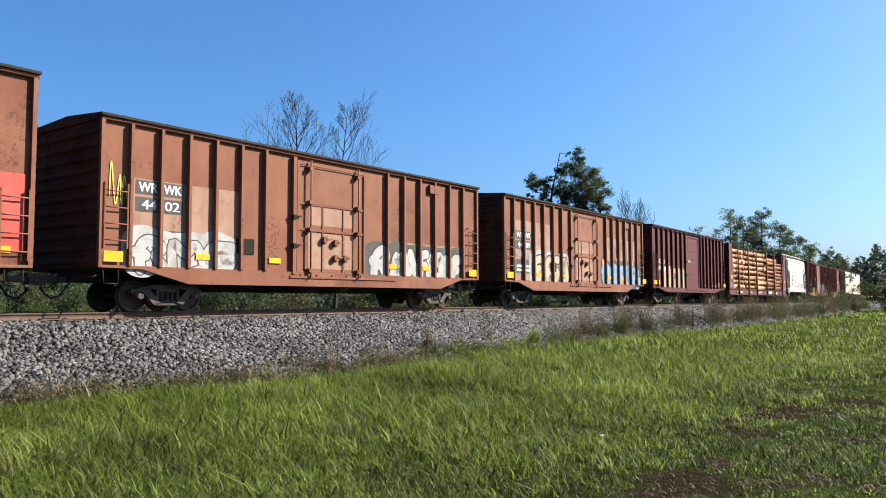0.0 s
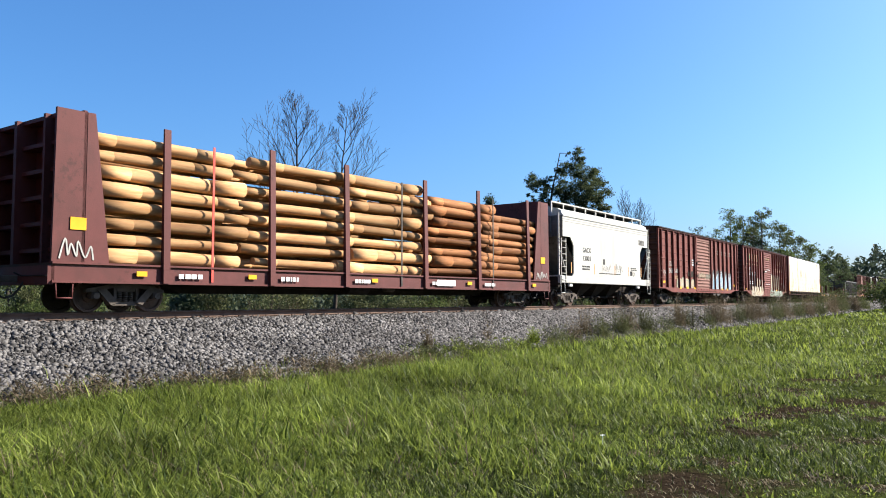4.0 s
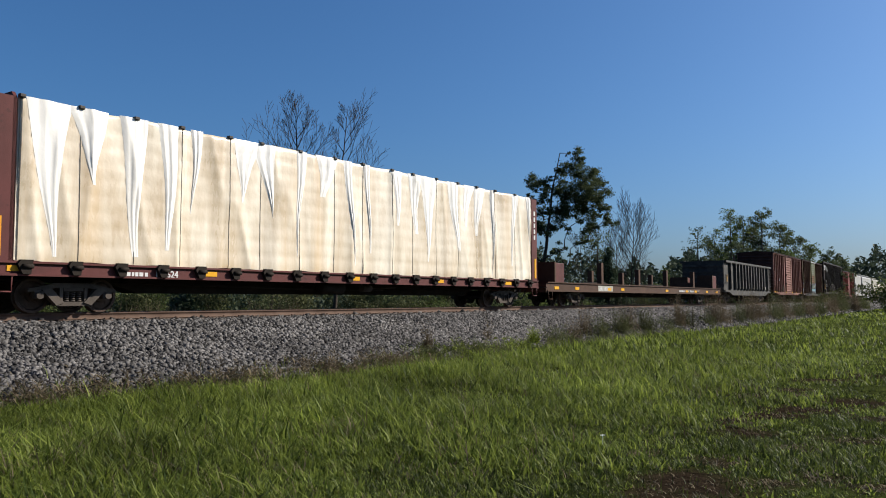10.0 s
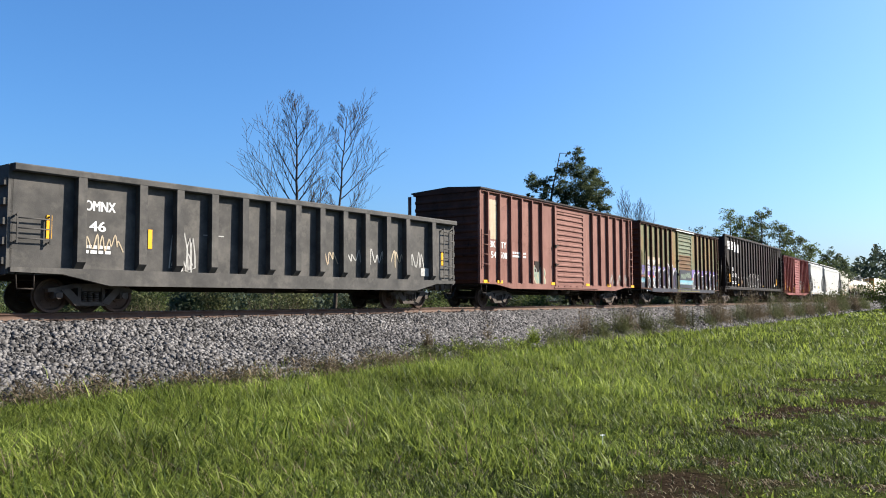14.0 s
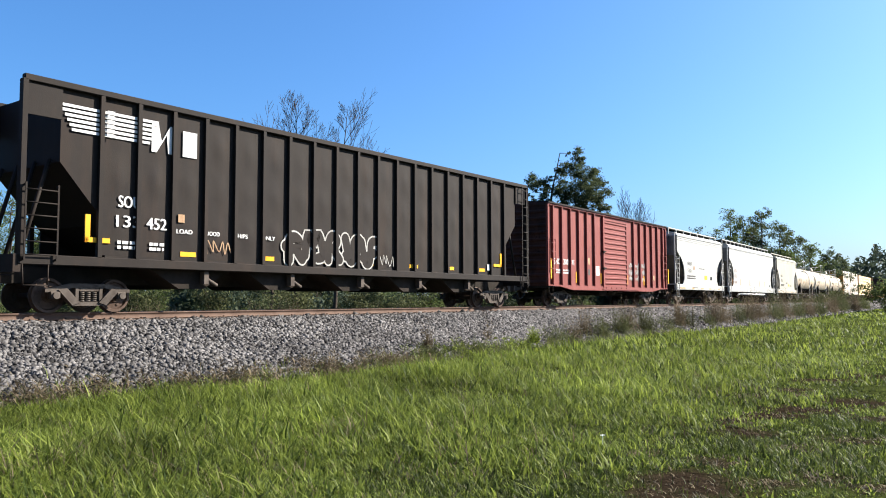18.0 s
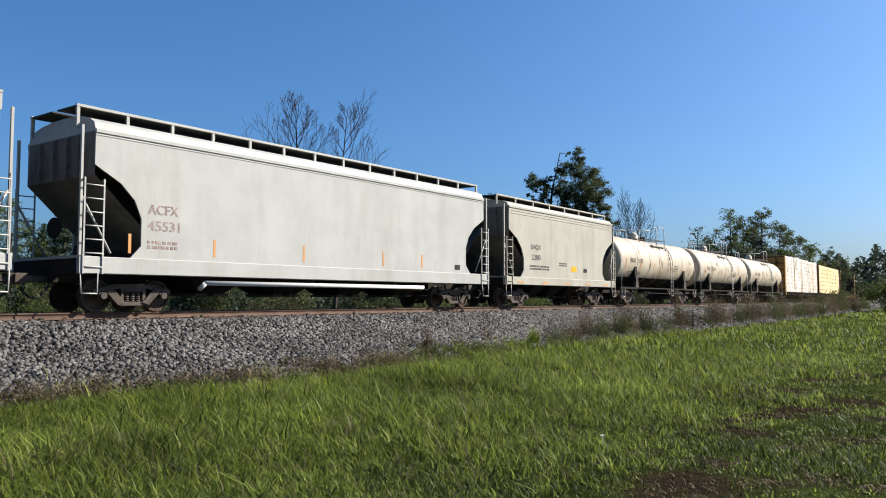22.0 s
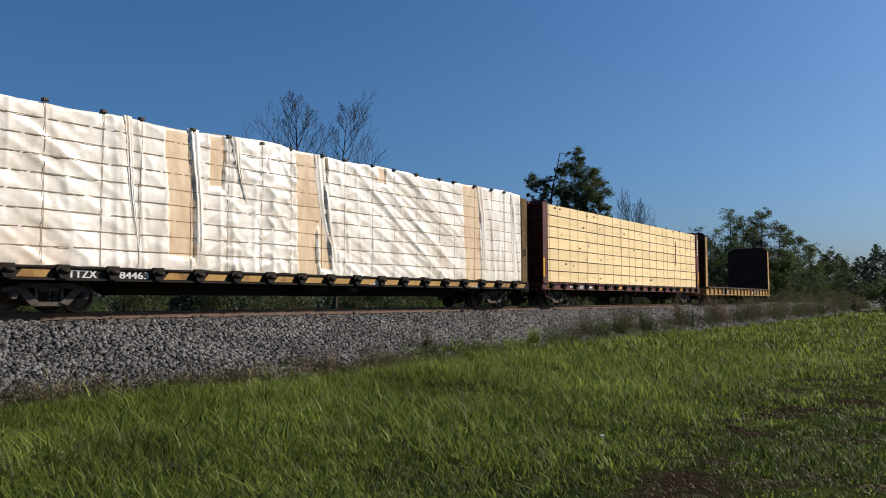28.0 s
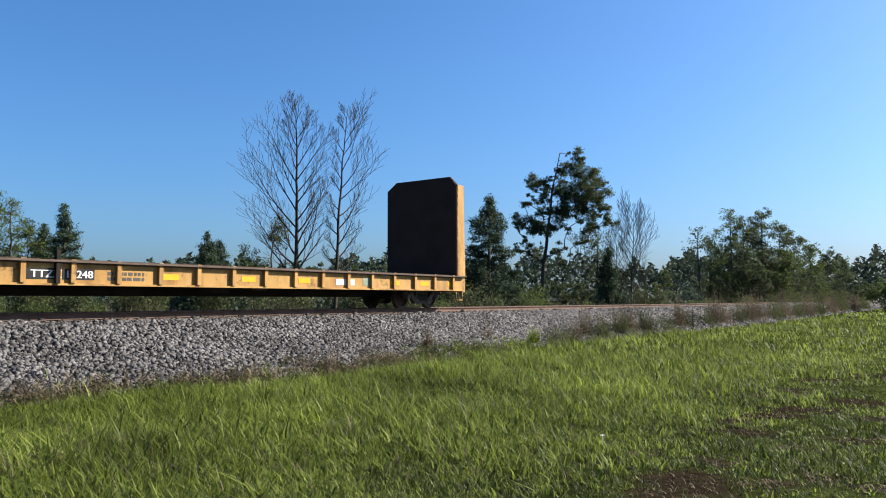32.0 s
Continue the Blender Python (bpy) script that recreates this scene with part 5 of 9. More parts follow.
def wrapped_load(root, x0, x1, z0, z1, mat, seed, W=1.45, sag=0.05, cols=16, tight=False):
    """Lumber stacks under plastic sheeting: bulging packs, folds and bands."""
    rnd = random.Random(seed)
    nx, nz = (340, 44) if tight else (520, 56)
    noise.seed_set(seed)
    verts, faces = [], []
    wide = x1 - x0
    def bulge(u, v):
        x = u * wide
        slack = 0.5 + 0.5 * noise.noise(Vector((x * 0.25, 8.8, 0)))
        slack = min(1.0, max(0.0, slack * 1.8 - 0.4))
        amp = 0.09
        if tight:
            slack, amp = 1.0, 0.05
        drape = (1 - min(1, 2.2 * abs(noise.noise(Vector((x * 1.1 + 0.5 * v, 1.7, v * 0.6)))))) ** 2 * amp * slack
        diag = (1 - min(1, 2.2 * abs(noise.noise(Vector((x * 1.0 + v * 4.4, 4.2, v * 0.9)))))) ** 2 * 0.1 * (1 - slack)
        loose = noise.noise(Vector((x * 0.7, 6.1, v * 1.6))) * (0.05 if tight else 0.035)
        pack = 0.014 * (abs(math.sin(v * math.pi * 9)) ** 0.4) + 0.016 * (abs(math.sin(u * math.pi * cols)) ** 0.25)
        if not tight:
            # pulled folds slant down over the rear half, puffed packs ahead of it
            pull = math.exp(-((x - wide * 0.63) / 3.6) ** 2) + 0.5 * math.exp(-((x - wide * 0.06) / 1.6) ** 2)
            puff = math.exp(-((x - wide * 0.36) / 3.0) ** 2) + 0.4 * math.exp(-((x - wide * 0.1) / 2.5) ** 2)
            fold = (1 - min(1, 3.2 * abs(noise.noise(Vector(((x + 5.5 * v) * 0.75, 4.2, v * 0.5)))))) ** 2 * 0.075
            fold += (1 - min(1, 3.2 * abs(noise.noise(Vector(((x + 8.0 * v) * 1.5, 1.2, v * 0.7)))))) ** 2 * 0.035
            crease = (1 - min(1, 3.0 * abs(noise.noise(Vector((x * 1.6, 2.9, v * 9.0)))))) ** 2 * 0.045
            hang = (1 - min(1, 3.0 * abs(noise.noise(Vector((x * 1.7 + 0.4 * v, 5.7, v * 0.7)))))) ** 2 * 0.03
            tight_to = 1 - 0.85 * seen_through(x, v)
            return (fold * pull + crease * puff + hang * (1 - 0.6 * min(1, pull)) + 0.4 * loose + pack * (1 + 1.2 * puff)) * tight_to
        return drape + diag + loose + pack

    def seen_through(x, v):
        """1 where the thin sheet lies flat on the wood, in upright strips."""
        out = 0.0
        for c0, c1, low in ((4.62, 5.45, 0.1), (9.25, 10.15, 0.0), (10.15, 10.6, 0.0), (18.35, 19.55, 0.0), (6.0, 6.5, 0.62), (13.2, 13.6, 0.85)):
            wav = 0.1 * noise.noise(Vector((v * 3.1, c0, 0.5)))
            if c0 + wav < x + 0.25 * v < c1 + 2 * wav and v > low + wav:
                out = 1.0
        return out
    top_y = 8
    ring = [(sgn, k) for sgn, k in [(-1, k) for k in range(nz + 1)]]
    # side facing the camera, over the top, down the far side
    path = []
    for k in range(nz + 1):
        path.append((-1, k / nz, 0))
    for k in range(1, top_y):
        path.append((-1 + 2 * k / top_y, 1.0, 1))
    for k in range(nz, -1, -4):
        path.append((1, k / nz, 0))
    m = len(path)
    for i in range(nx + 1):
        u = i / nx
        zt = z1 + 0.05 * noise.noise(Vector((u * 22, 0.3, 7.7))) + sag * noise.noise(Vector((u * 6, 3.3, 1.7)))
        for sy, v, up in path:
            x = x0 + (x1 - x0) * u
            if up:
                verts.append((x, sy * W, zt + 0.04 + 0.05 * noise.noise(Vector((x * 1.5, sy * 2, 0)))))
            else:
                b = bulge(u, v if sy < 0 else v + 3)
                zz = z0 + (zt - z0) * v
                if v == 0:
                    zz += 0.08 * noise.noise(Vector((x * 1.3, 9.1, 0))) - 0.02
                verts.append((x, sy * (W + b), zz))
    q = []
    for i in range(nx):
        for j in range(m - 1):
            a = i * m + j
            q.append((a, a + m, a + m + 1, a + 1))
    me = array_mesh("wrapped_lumber", np.array(verts), np.array(q), M[mat])
    me.polygons.foreach_set("use_smooth", [True] * len(q))
    if not tight:
        me.materials.append(M["wrap_tan"])
        me.polygons.foreach_set("material_index", [int(k % (m - 1) < nz and seen_through((k // (m - 1) + 0.5) * wide / nx, (k % (m - 1) + 0.5) / nz) > 0) for k in range(len(q))])
    load = place("wrapped_lumber", me, root, None, "lumber stacks under white plastic sheeting")
    for xx in (x0, x1):
        part("load_end", Geo().box(xx - 0.03, xx + 0.03, -W, W, z0, z1 - 0.02), M[mat], load)

    def proud(u, v):
        """The sheet's furthest reach round a place, so that bands lie on it."""
        return max(bulge(u + du, v + dv) for du in (-1 / nx, 0, 1 / nx) for dv in (-1 / nz, 0, 1 / nz))

    for k in range(cols + 1):
        x = x0 + wide * (k + 0.02) / cols + rnd.uniform(-0.2, 0.2)
        if x0 < x < x1:
            band = Geo()
            nb = 40
            for j in range(nb + 1):
                v = j / nb
                yb = -W - (bulge((x - x0) / wide, v) if tight else proud((x - x0) / wide, v)) - 0.006
                hw = 0.011 if tight else 0.008
                band.v += [(x - hw, yb, z0 + (z1 + 0.02 - z0) * v), (x + hw, yb, z0 + (z1 + 0.02 - z0) * v)]
            band.f += [[2 * j, 2 * j + 1, 2 * j + 3, 2 * j + 2] for j in range(nb)]
            part("tie_band", band, M["strap" if tight else "gap_brown"], load)
            part("corner_guard", Geo().box(x - 0.06, x + 0.06, -W - 0.1, -W + 0.05, z1 - 0.03, z1 + 0.06, 0.02), M["strap"], load)
    # loose folds of white sheeting that hang from the top and narrow downwards
    folds = [(x0 + wide * (k + rnd.uniform(0.1, 0.9)) / 20, rnd.uniform(0.35, 1.15), rnd.uniform(0.35, 0.98), rnd.uniform(-0.35, 0.35), rnd.uniform(0.0, 0.25)) for k in range(20)]
    if not tight:
        folds = [(x0 + 5.3, 0.34, 1.0, 0.25, 0.6), (x0 + 10.05, 0.5, 1.0, 0.75, 0.7), (x0 + 19.4, 0.5, 0.95, 0.4, 0.5), (x0 + 3.2, 0.25, 0.9, 0.5, 0.4), (x0 + 6.6, 0.4, 0.5, 0.5, 0.1), (x0 + 21.9, 0.4, 0.98, 0.3, 0.8)]
    for fx, fw, fh, lean, low in folds:
        fh, ph = (z1 - z0) * fh, rnd.uniform(0, 6)
        g = Geo()
        nu, nv = 14, 16
        for j in range(nv + 1):
            v = j / nv
            half_w = fw / 2 * (low + (1 - low) * (1 - v) ** 1.3)
            for i in range(nu + 1):
                u = 2 * i / nu - 1
                edge = max(0.0, 1 - abs(u) ** 3) * (1 - v ** 4)
                x = min(x1, max(x0, fx + lean * v + u * half_w + 0.05 * math.sin(5 * v + ph)))
                base = bulge((x - x0) / wide, 1 - v * fh / (z1 - z0))
                g.v.append((x, -W - base - 0.004 - edge * (0.022 + 0.012 * math.sin(u * 7 + ph + 2 * v) + 0.006 * math.sin(u * 17 - 3 * v)), z1 + 0.02 - v * fh))
        for j in range(nv):
            for i in range(nu):
                q0 = j * (nu + 1) + i
                g.smooth.add(len(g.f))
                g.f.append([q0, q0 + nu + 1, q0 + nu + 2, q0 + 1])
        part("sheet_fold", g, M["sheet" if tight else "wrap"], load, "loose white fold of plastic sheeting")
    for k in range(0 if tight else 8):
        z = z0 + (z1 - z0) * (k + 1) / 9
        line = Geo()
        nb = 260
        for j in range(nb + 1):
            x = x0 + 0.1 + (wide - 0.2) * j / nb
            yb = -W - proud((x - x0) / wide, (z - z0) / (z1 - z0)) - 0.003
            dz = 0.02 * noise.noise(Vector((x * 0.8, z, 2.2)))
            line.v += [(x, yb, z + dz - 0.011), (x, yb, z + dz + 0.011)]
        line.f += [[2 * j, 2 * j + 2, 2 * j + 3, 2 * j + 1] for j in range(nb) if rnd.random() > 0.06]
        part("pack_gap", line, M["gap_brown"], load, "brown gap line between lumber packs")
    return load


# ---- the train, from the head end seen first to the last car ----
RN = random.Random(5)
P16 = (-7.45, -6.57, -5.7, -4.82, -3.93, -3.03)
R16 = (2.55, 3.48, 4.42, 5.33, 6.28, 7.2)

# orange car ahead, only its rear end comes into view
c, L = boxcar("boxcar", "faded orange boxcar with a red painted panel near its end", -34.4, -17.84, "orange", top=5.6, sill=1.05, drop=1.0, posts_front=P16, posts_rear=(2.6, 3.8, 5.0), door=(-1.6, 1.5), ladder_z=(1.2, 2.85))
part("painted_panel", Geo().box(6.2, 8.1, -1.512, -1.5, 1.4, 3.2), M["tag_red"], c, "flat red painted panel")
part("painted_panel", Geo().box(6.75, 7.25, -1.511, -1.5, 3.2, 3.5), M["tag_red"], c)
reflectors(c, (7.6,), 1.45, -1.522)

# first orange boxcar
LEAD = [("boxcar", -16.3, 0.26, "02", P16, R16, 0.0), ("boxcar", 2.3, 19.02, "89", (-7.54, -6.61, -5.67, -4.75, -3.8, -2.9), (2.36, 3.23, 4.1, 4.98, 5.86, 6.76), 0.6)]
for nm, s0, s1, num, pf, pr, cut in LEAD:
    c, L = boxcar(nm, "rusty orange-brown boxcar with a plug door and graffiti along the bottom", s0, s1, "orange", top=4.95, sill=1.12, drop=0.74,
                  posts_front=pf, posts_rear=pr, door=(-1.75, 1.4), door_style="plug", trim=cut)
    # paler repainted lower panels
    for x0, x1 in zip((-7.4, -6.52, -5.65, -4.78), (-6.62, -5.75, -4.88, -3.98)):
        part("bleached_panel", Geo().box(x0, x1, -1.506, -1.5, 1.2, 3.45 if num == "02" else 3.9), M["orange_pale"], c)
    for x0, x1 in zip((2.6, 3.53, 4.47, 5.4, 6.33), (3.43, 4.37, 5.28, 6.23, 7.15)):
        part("bleached_panel", Geo().box(x0, x1, -1.506, -1.5, 1.2, 2.4 if num == "02" else 3.7), M["orange_pale"], c)
    for x0, x1, za, zb in ((-1.25, -0.68, 1.3, 2.45), (-0.56, 0.28, 1.3, 2.45), (0.4, 0.85, 1.3, 2.45), (-1.2, 0.85, 2.7, 3.3)):
        part("bleached_panel", Geo().box(x0, x1, -1.536, -1.528, za, zb), M["orange_pale"], c)
    for x0, x1 in ((-7.28, -6.62), (-6.5, -5.85)):
        part("stencil_patch", Geo().box(x0, x1, -1.51, -1.5, 3.05, 3.42), M["grey_patch"], c, "dark patch behind white marks")
        part("stencil_patch", Geo().box(x0, x1, -1.51, -1.5, 2.6, 2.98), M["grey_patch"], c)
        part("stencil_patch", Geo().box(x0, x1, -1.51, -1.5, 1.5, 2.15), M["grey_patch"], c)
    for s, x0, x1, z0 in (("WR", -7.2, -6.66, 3.12), ("WK", -6.46, -5.92, 3.12), ("44", -7.1, -6.68, 2.67), (num, -6.42, -5.98, 2.67)):
        lettering(c, s, x0, x1, z0, z0 + 0.25, -1.516, M["plate_white"], 0.02)
    stencils(c, -7.2, -6.68, 1.6, 1.95, -1.514, M["plate_white"], 2, RN)
    stencils(c, -6.4, -5.95, 1.6, 1.95, -1.514, M["plate_white"], 2, RN)
    stencils(c, 5.5, 6.2, 1.7, 2.0, -1.512, M["plate_white"], 3, RN)
    reflectors(c, (-7.9, 7.85), 1.4, -1.60, 0.52, 0.27)
    reflectors(c, (-5.2, -2.6, 2.9, 4.85), 1.5, -1.534, 0.46, 0.16)
    part("vent_box", Geo().box(5.0, 5.5, -1.62, -1.5, 4.35, 4.7, 0.03), M["orange"], c)
    part("data_plate", Geo().box(-4.05, -3.4, -1.53, -1.5, 1.65, 2.1), M["under"], c)
    if num == "02":
        graffiti(c, -7.3, -4.1, 0.98, 2.2, -1.513, "tag_white", "grey_patch", 11, 3, "tag_white", 0.022, inner="tag_teal")
        graffiti(c, 1.75, 7.0, 0.98, 2.4, -1.513, "tag_white", "tag_dark", 12, 5, "grey_patch", 0.03, inner=None)
        graffiti(c, -8.0, -7.5, 2.6, 3.9, -1.516, None, "tag_yellow", 13, 2, None, 0.03, jag=True)
    else:
        graffiti(c, -5.7, -2.2, 1.0, 2.6, -1.516, "tag_cream", "tag_dark", 21, 4, "tag_white", 0.05)
        graffiti(c, -7.2, -5.9, 2.2, 2.6, -1.518, None, "tag_white", 23, 3, None, 0.03)
        graffiti(c, 2.0, 7.2, 1.0, 2.45, -1.516, "tag_blue", "tag_aqua", 22, 5, "grey_patch", 0.03, inner="tag_white")
        for k, (px, pz) in enumerate(((2.1, 2.35), (4.0, 2.5), (5.1, 2.55), (6.2, 2.4), (4.75, 1.3))):
            part("spray_paint_fill", Geo().poly([(q[0], -1.528 - 0.0005 * k, q[1]) for q in reversed(blob(px, pz, 0.3, 0.34, RN))]), M["tag_orange"], c)
        part("grey_patch", Geo().box(7.3, 7.9, -1.51, -1.5, 1.6, 2.6), M["grey_patch"], c)

# dark red boxcar
c, L = boxcar("boxcar", "dark oxide red boxcar with patched paint beside the door", 19.98, 36.62, "dark_red", top=4.97, sill=1.06, drop=0.8,
              posts_front=(-7.38, -6.44, -5.5, -4.55, -3.6, -2.65), posts_rear=(1.72, 2.5, 3.36, 4.24, 5.12, 6.01, 6.92), door=(-1.57, 1.38), door_style="seamed", trim=0.4)
graffiti(c, -6.2, -2.0, 1.0, 2.45, -1.508, "tag_cream", "brown_letter", 31, 7, "tag_cream", 0.02)
for s, x0, x1, z0 in (("HC", -7.1, -6.64, 2.6), ("RY", -6.2, -5.78, 2.6), ("61", -7.0, -6.66, 2.2), ("644", -6.22, -5.68, 2.2)):
    lettering(c, s, x0, x1, z0, z0 + 0.27, -1.516, M["plate_white"], 0.015)
stencils(c, -7.3, -6.8, 1.3, 1.6, -1.512, M["plate_white"], 2, RN)
stencils(c, 6.2, 6.7, 1.3, 1.6, -1.512, M["plate_white"], 3, RN)
for x in (2.9, 3.6, 4.3, 5.0, 5.75):
    bar(c, x - 0.18, x + 0.18, 1.3, 1.38, -1.512, M["cream_letter"])
part("data_plate", Geo().box(-4.0, -3.2, -1.53, -1.5, 1.65, 2.05), M["grey_patch"], c)
stencils(c, -1.1, -0.5, 2.9, 3.05, -1.534, M["plate_white"], 2, RN)
reflectors(c, (-7.85, 7.85), 1.4, -1.60, 0.5, 0.25)
reflectors(c, (-5.2, -2.6, 0.2), 1.32, -1.522, 0.4, 0.1)
graffiti(c, -5.6, -2.2, 1.2, 2.2, -1.516, None, "brown_letter", 33, 5, None, 0.04)

# log car
c, L = car_root("log_car", "red-brown bulkhead flat car loaded with peeled logs", 37.96, 61.8, "flat car")
flat_bed(c, L, M["load_red"], deck=1.2, sill=0.74, W=1.52, belly=0.5, s_mid=49.88)
for sx in (-1, 1):
    bulkhead(c, sx * (L / 2 - 0.05), sx, "load_red", 1.2, 4.95, 1.52, 0.75, taper=0.05, chamfer=0.05)
    for sy in (-1, 1):
        gg = Geo()
        a, b = sorted((sy * 1.44, sy * 1.53))
        pts = [(sx * (L / 2 - 0.8), 4.9), (sx * (L / 2 - 1.0), 4.9), (sx * (L / 2 - 1.45), 1.2), (sx * (L / 2 - 0.8), 1.2)]
        gg.prism_xz(pts if sx > 0 else pts[::-1], a, b)
        part("bulkhead_gusset", gg, M["load_red"], c)
STAKES = (-8.9, -5.25, -2.0, 2.3, 5.9, 9.9)
gs = Geo()
gs.prism_yz([(-1.64, 0.74), (-1.5, 0.74), (-1.5, 4.85), (-1.56, 4.85)], -0.1, 0.1)
stake_me = gs.mesh("stake", M["load_red"])
gs = Geo()
gs.prism_yz([(1.5, 0.74), (1.64, 0.74), (1.56, 4.85), (1.5, 4.85)], -0.1, 0.1)
stake_far = gs.mesh("stake", M["load_red"])
for x in STAKES:
    place("stake", stake_me, c, pose(x, 0, 0), "tall red-brown side stake")
    place("stake", stake_far, c, pose(x, 0, 0))
log_meshes, dark_logs = [], []
rl = random.Random(77)
for k in range(4):
    gl = Geo()
    n = 12
    xs = [-2.3, -1.0, 0.4, 1.4, 2.3]
    ra = [0.178, 0.166, 0.158, 0.15, 0.136]
    wob = [(rl.uniform(-0.02, 0.02), rl.uniform(-0.02, 0.02)) for _ in xs]
    for (xa, r0, w0), (xb, r1, w1) in zip(zip(xs, ra, wob), zip(xs[1:], ra[1:], wob[1:])):
        gl.tube((xa, w0[0], w0[1]), (xb, w1[0], w1[1]), r0, r1, n, cap=(xa == xs[0] or xb == xs[-1]))
    log_meshes.append(gl.mesh("log", M["wood_log"]))
    dark_logs.append(gl.mesh("log", M["log_dark"]))
bay_mid = [(-10.0), (-7.1), (-3.6), (0.15), (4.1), (7.9), (10.1)]
stacks = ((-8.6, 8, 0.98), (-3.9, 8, 1.0), (0.3, 8, 1.0), (4.9, 8, 0.92), (8.6, 8, 0.8))
for bx, rows, ht in stacks:
    for row in range(rows):
        for col in range(7):
            if 0 < col < 6 and 0 < row < rows - 1 and col not in (1, 5):
                continue
            z = 1.42 + row * 0.43 * ht + rl.uniform(-0.03, 0.03)
            y = -1.29 + col * 0.43 + rl.uniform(-0.02, 0.02) + (0.0 if row % 2 == 0 else 0.04)
            m = pose(bx + rl.uniform(-0.45, 0.45), y, z, rl.uniform(0, 360), rl.uniform(-0.7, 0.7), rl.choice((0, 180)) + rl.uniform(-0.4, 0.4))
            lg = place("log", rl.choice(log_meshes if bx < 4 else dark_logs), c, m)
            sc = rl.uniform(0.75, 1.2)
            lg.scale = (1.0, sc, sc)
for x in (-7.4, 0.9, 7.0):
    gs = Geo().box(x - 0.035, x + 0.035, -1.56, -1.545, 0.8, 4.6)
    part("tie_strap", gs, M["tag_red"] if x < -5 else M["strap"], c, "load strap over the logs")
for x0, x1 in ((-8.5, -6.6), (-4.9, -3.1), (-1.6, 0.2), (2.7, 4.3), (6.3, 7.2)):
    stencils(c, x0, x0 + 0.8, 0.88, 1.08, -1.583, M["plate_white"], 1, RN)
bar(c, 3.0, 4.2, 0.85, 1.08, -1.583, M["plate_white"], "stencil_panel")
reflectors(c, (-9.6, -6.0, -0.6, 5.2, 10.4), 0.98, -1.585, 0.3, 0.13)
graffiti(c, -11.75, -10.9, 1.25, 1.8, -1.54, None, "tag_white", 41, 2, None, 0.04, jag=True)
graffiti(c, 10.7, 11.7, 1.25, 1.7, -1.54, None, "tag_white", 42, 2, None, 0.04, jag=True)
part("yellow_panel", Geo().box(-11.5, -11.1, -1.545, -1.53, 2.0, 2.3), M["yellow"], c)
part("yellow_panel", Geo().box(11.1, 11.5, -1.545, -1.53, 2.0, 2.3), M["yellow"], c)

# white covered hopper
c, L = covered_hopper("covered_hopper", "off-white covered hopper with scribbles and black lettering", 62.95, 75.01, "white", side_top=4.5, walk_z=5.2, sill=(1.14, 1.5), cut_x=1.2, cut_z=3.45, rail_posts=10)
for s, x0, x1, z0 in (("GACX", -3.42, -2.45, 2.75), ("13001", -3.4, -2.5, 2.32)):
    lettering(c, s, x0, x1, z0, z0 + 0.26, -1.556, M["plate_black"], 0.02)
stencils(c, -3.5, -2.6, 1.85, 2.12, -1.554, M["plate_black"], 2, RN)
stencils(c, -1.4, 1.5, 1.7, 1.78, -1.554, M["plate_black"], 1, RN)
stencils(c, 3.0, 3.9, 2.0, 2.2, -1.554, M["plate_black"], 2, RN)
for x in (-4.75, -2.0, 0.7, 2.7, 4.6):
    part("reflector", Geo().box(x - 0.04, x + 0.04, -1.556, -1.54, 1.65, 2.2), M["brown_letter"], c, "brown reflector stripe")
bar(c, -0.9, -0.62, 2.2, 2.5, -1.554, M["grey_patch"], "stencil_panel")
bar(c, 2.9, 3.2, 1.7, 1.95, -1.554, M["plate_black"], "stencil_panel")
for k in range(4):
    bar(c, 4.3 + k * 0.22, 4.46 + k * 0.22, 3.55, 3.85, -1.554, M["grey_patch"], "logo_block")
graffiti(c, 0.7, 1.8, 1.65, 2.4, -1.556, None, "plate_black", 51, 3, None, 0.02, jag=True)
graffiti(c, -1.0, 0.2, 1.8, 2.3, -1.556, None, "grey_patch", 52, 3, None, 0.014)
graffiti(c, 3.1, 3.7, 1.65, 2.0, -1.556, None, "plate_black", 53, 2, None, 0.014)
for x in (-4.7, 4.3):
    part("jacking_pad", Geo().box(x - 0.16, x + 0.16, -1.5, -1.4, 0.98, 1.14), M["plate_white"], c)

# two red boxcars
c, L = boxcar("boxcar", "red-brown boxcar with ribbed panels and graffiti below", 76.45, 96.2, "boxcar_red", top=4.93, sill=1.05, drop=0.8,
              posts_front=(-9.3, -8.15, -7.0, -5.85, -4.65, -3.45, -2.3), posts_rear=(1.75, 2.8, 3.98, 5.17, 6.37, 7.58, 8.7), door=(-1.8, 1.42), trim=0.2, door_ribs=15, ribbed_panels=True, ladder_z=(1.5, 3.2), ladder_rungs=4, door_mat="faded_red")
for s, x0, x1, z0 in (("SOU", -7.72, -7.15, 2.52), ("565", -7.74, -7.04, 2.06), ("549", -6.65, -5.92, 2.06)):
    lettering(c, s, x0, x1, z0, z0 + 0.3, -1.527, M["grey_letter" if s == "SOU" else "tag_white"], 0.02)
for k, x in enumerate((3.2, 3.75, 4.4, 5.0, 5.6, 6.2, 6.8, 7.4)):
    for za, zb in ((3.75, 3.8), (4.0, 4.05)):
        bar(c, x - 0.1, x + 0.1, za, zb, -1.525, M["grey_letter"], "letter_block")
    bar(c, x - 0.12, x - 0.07, 3.805, 3.995, -1.525, M["grey_letter"], "letter_block")
stencils(c, -2.81, -2.31, 2.7, 3.2, -1.525, M["plate_white"], 3, RN)
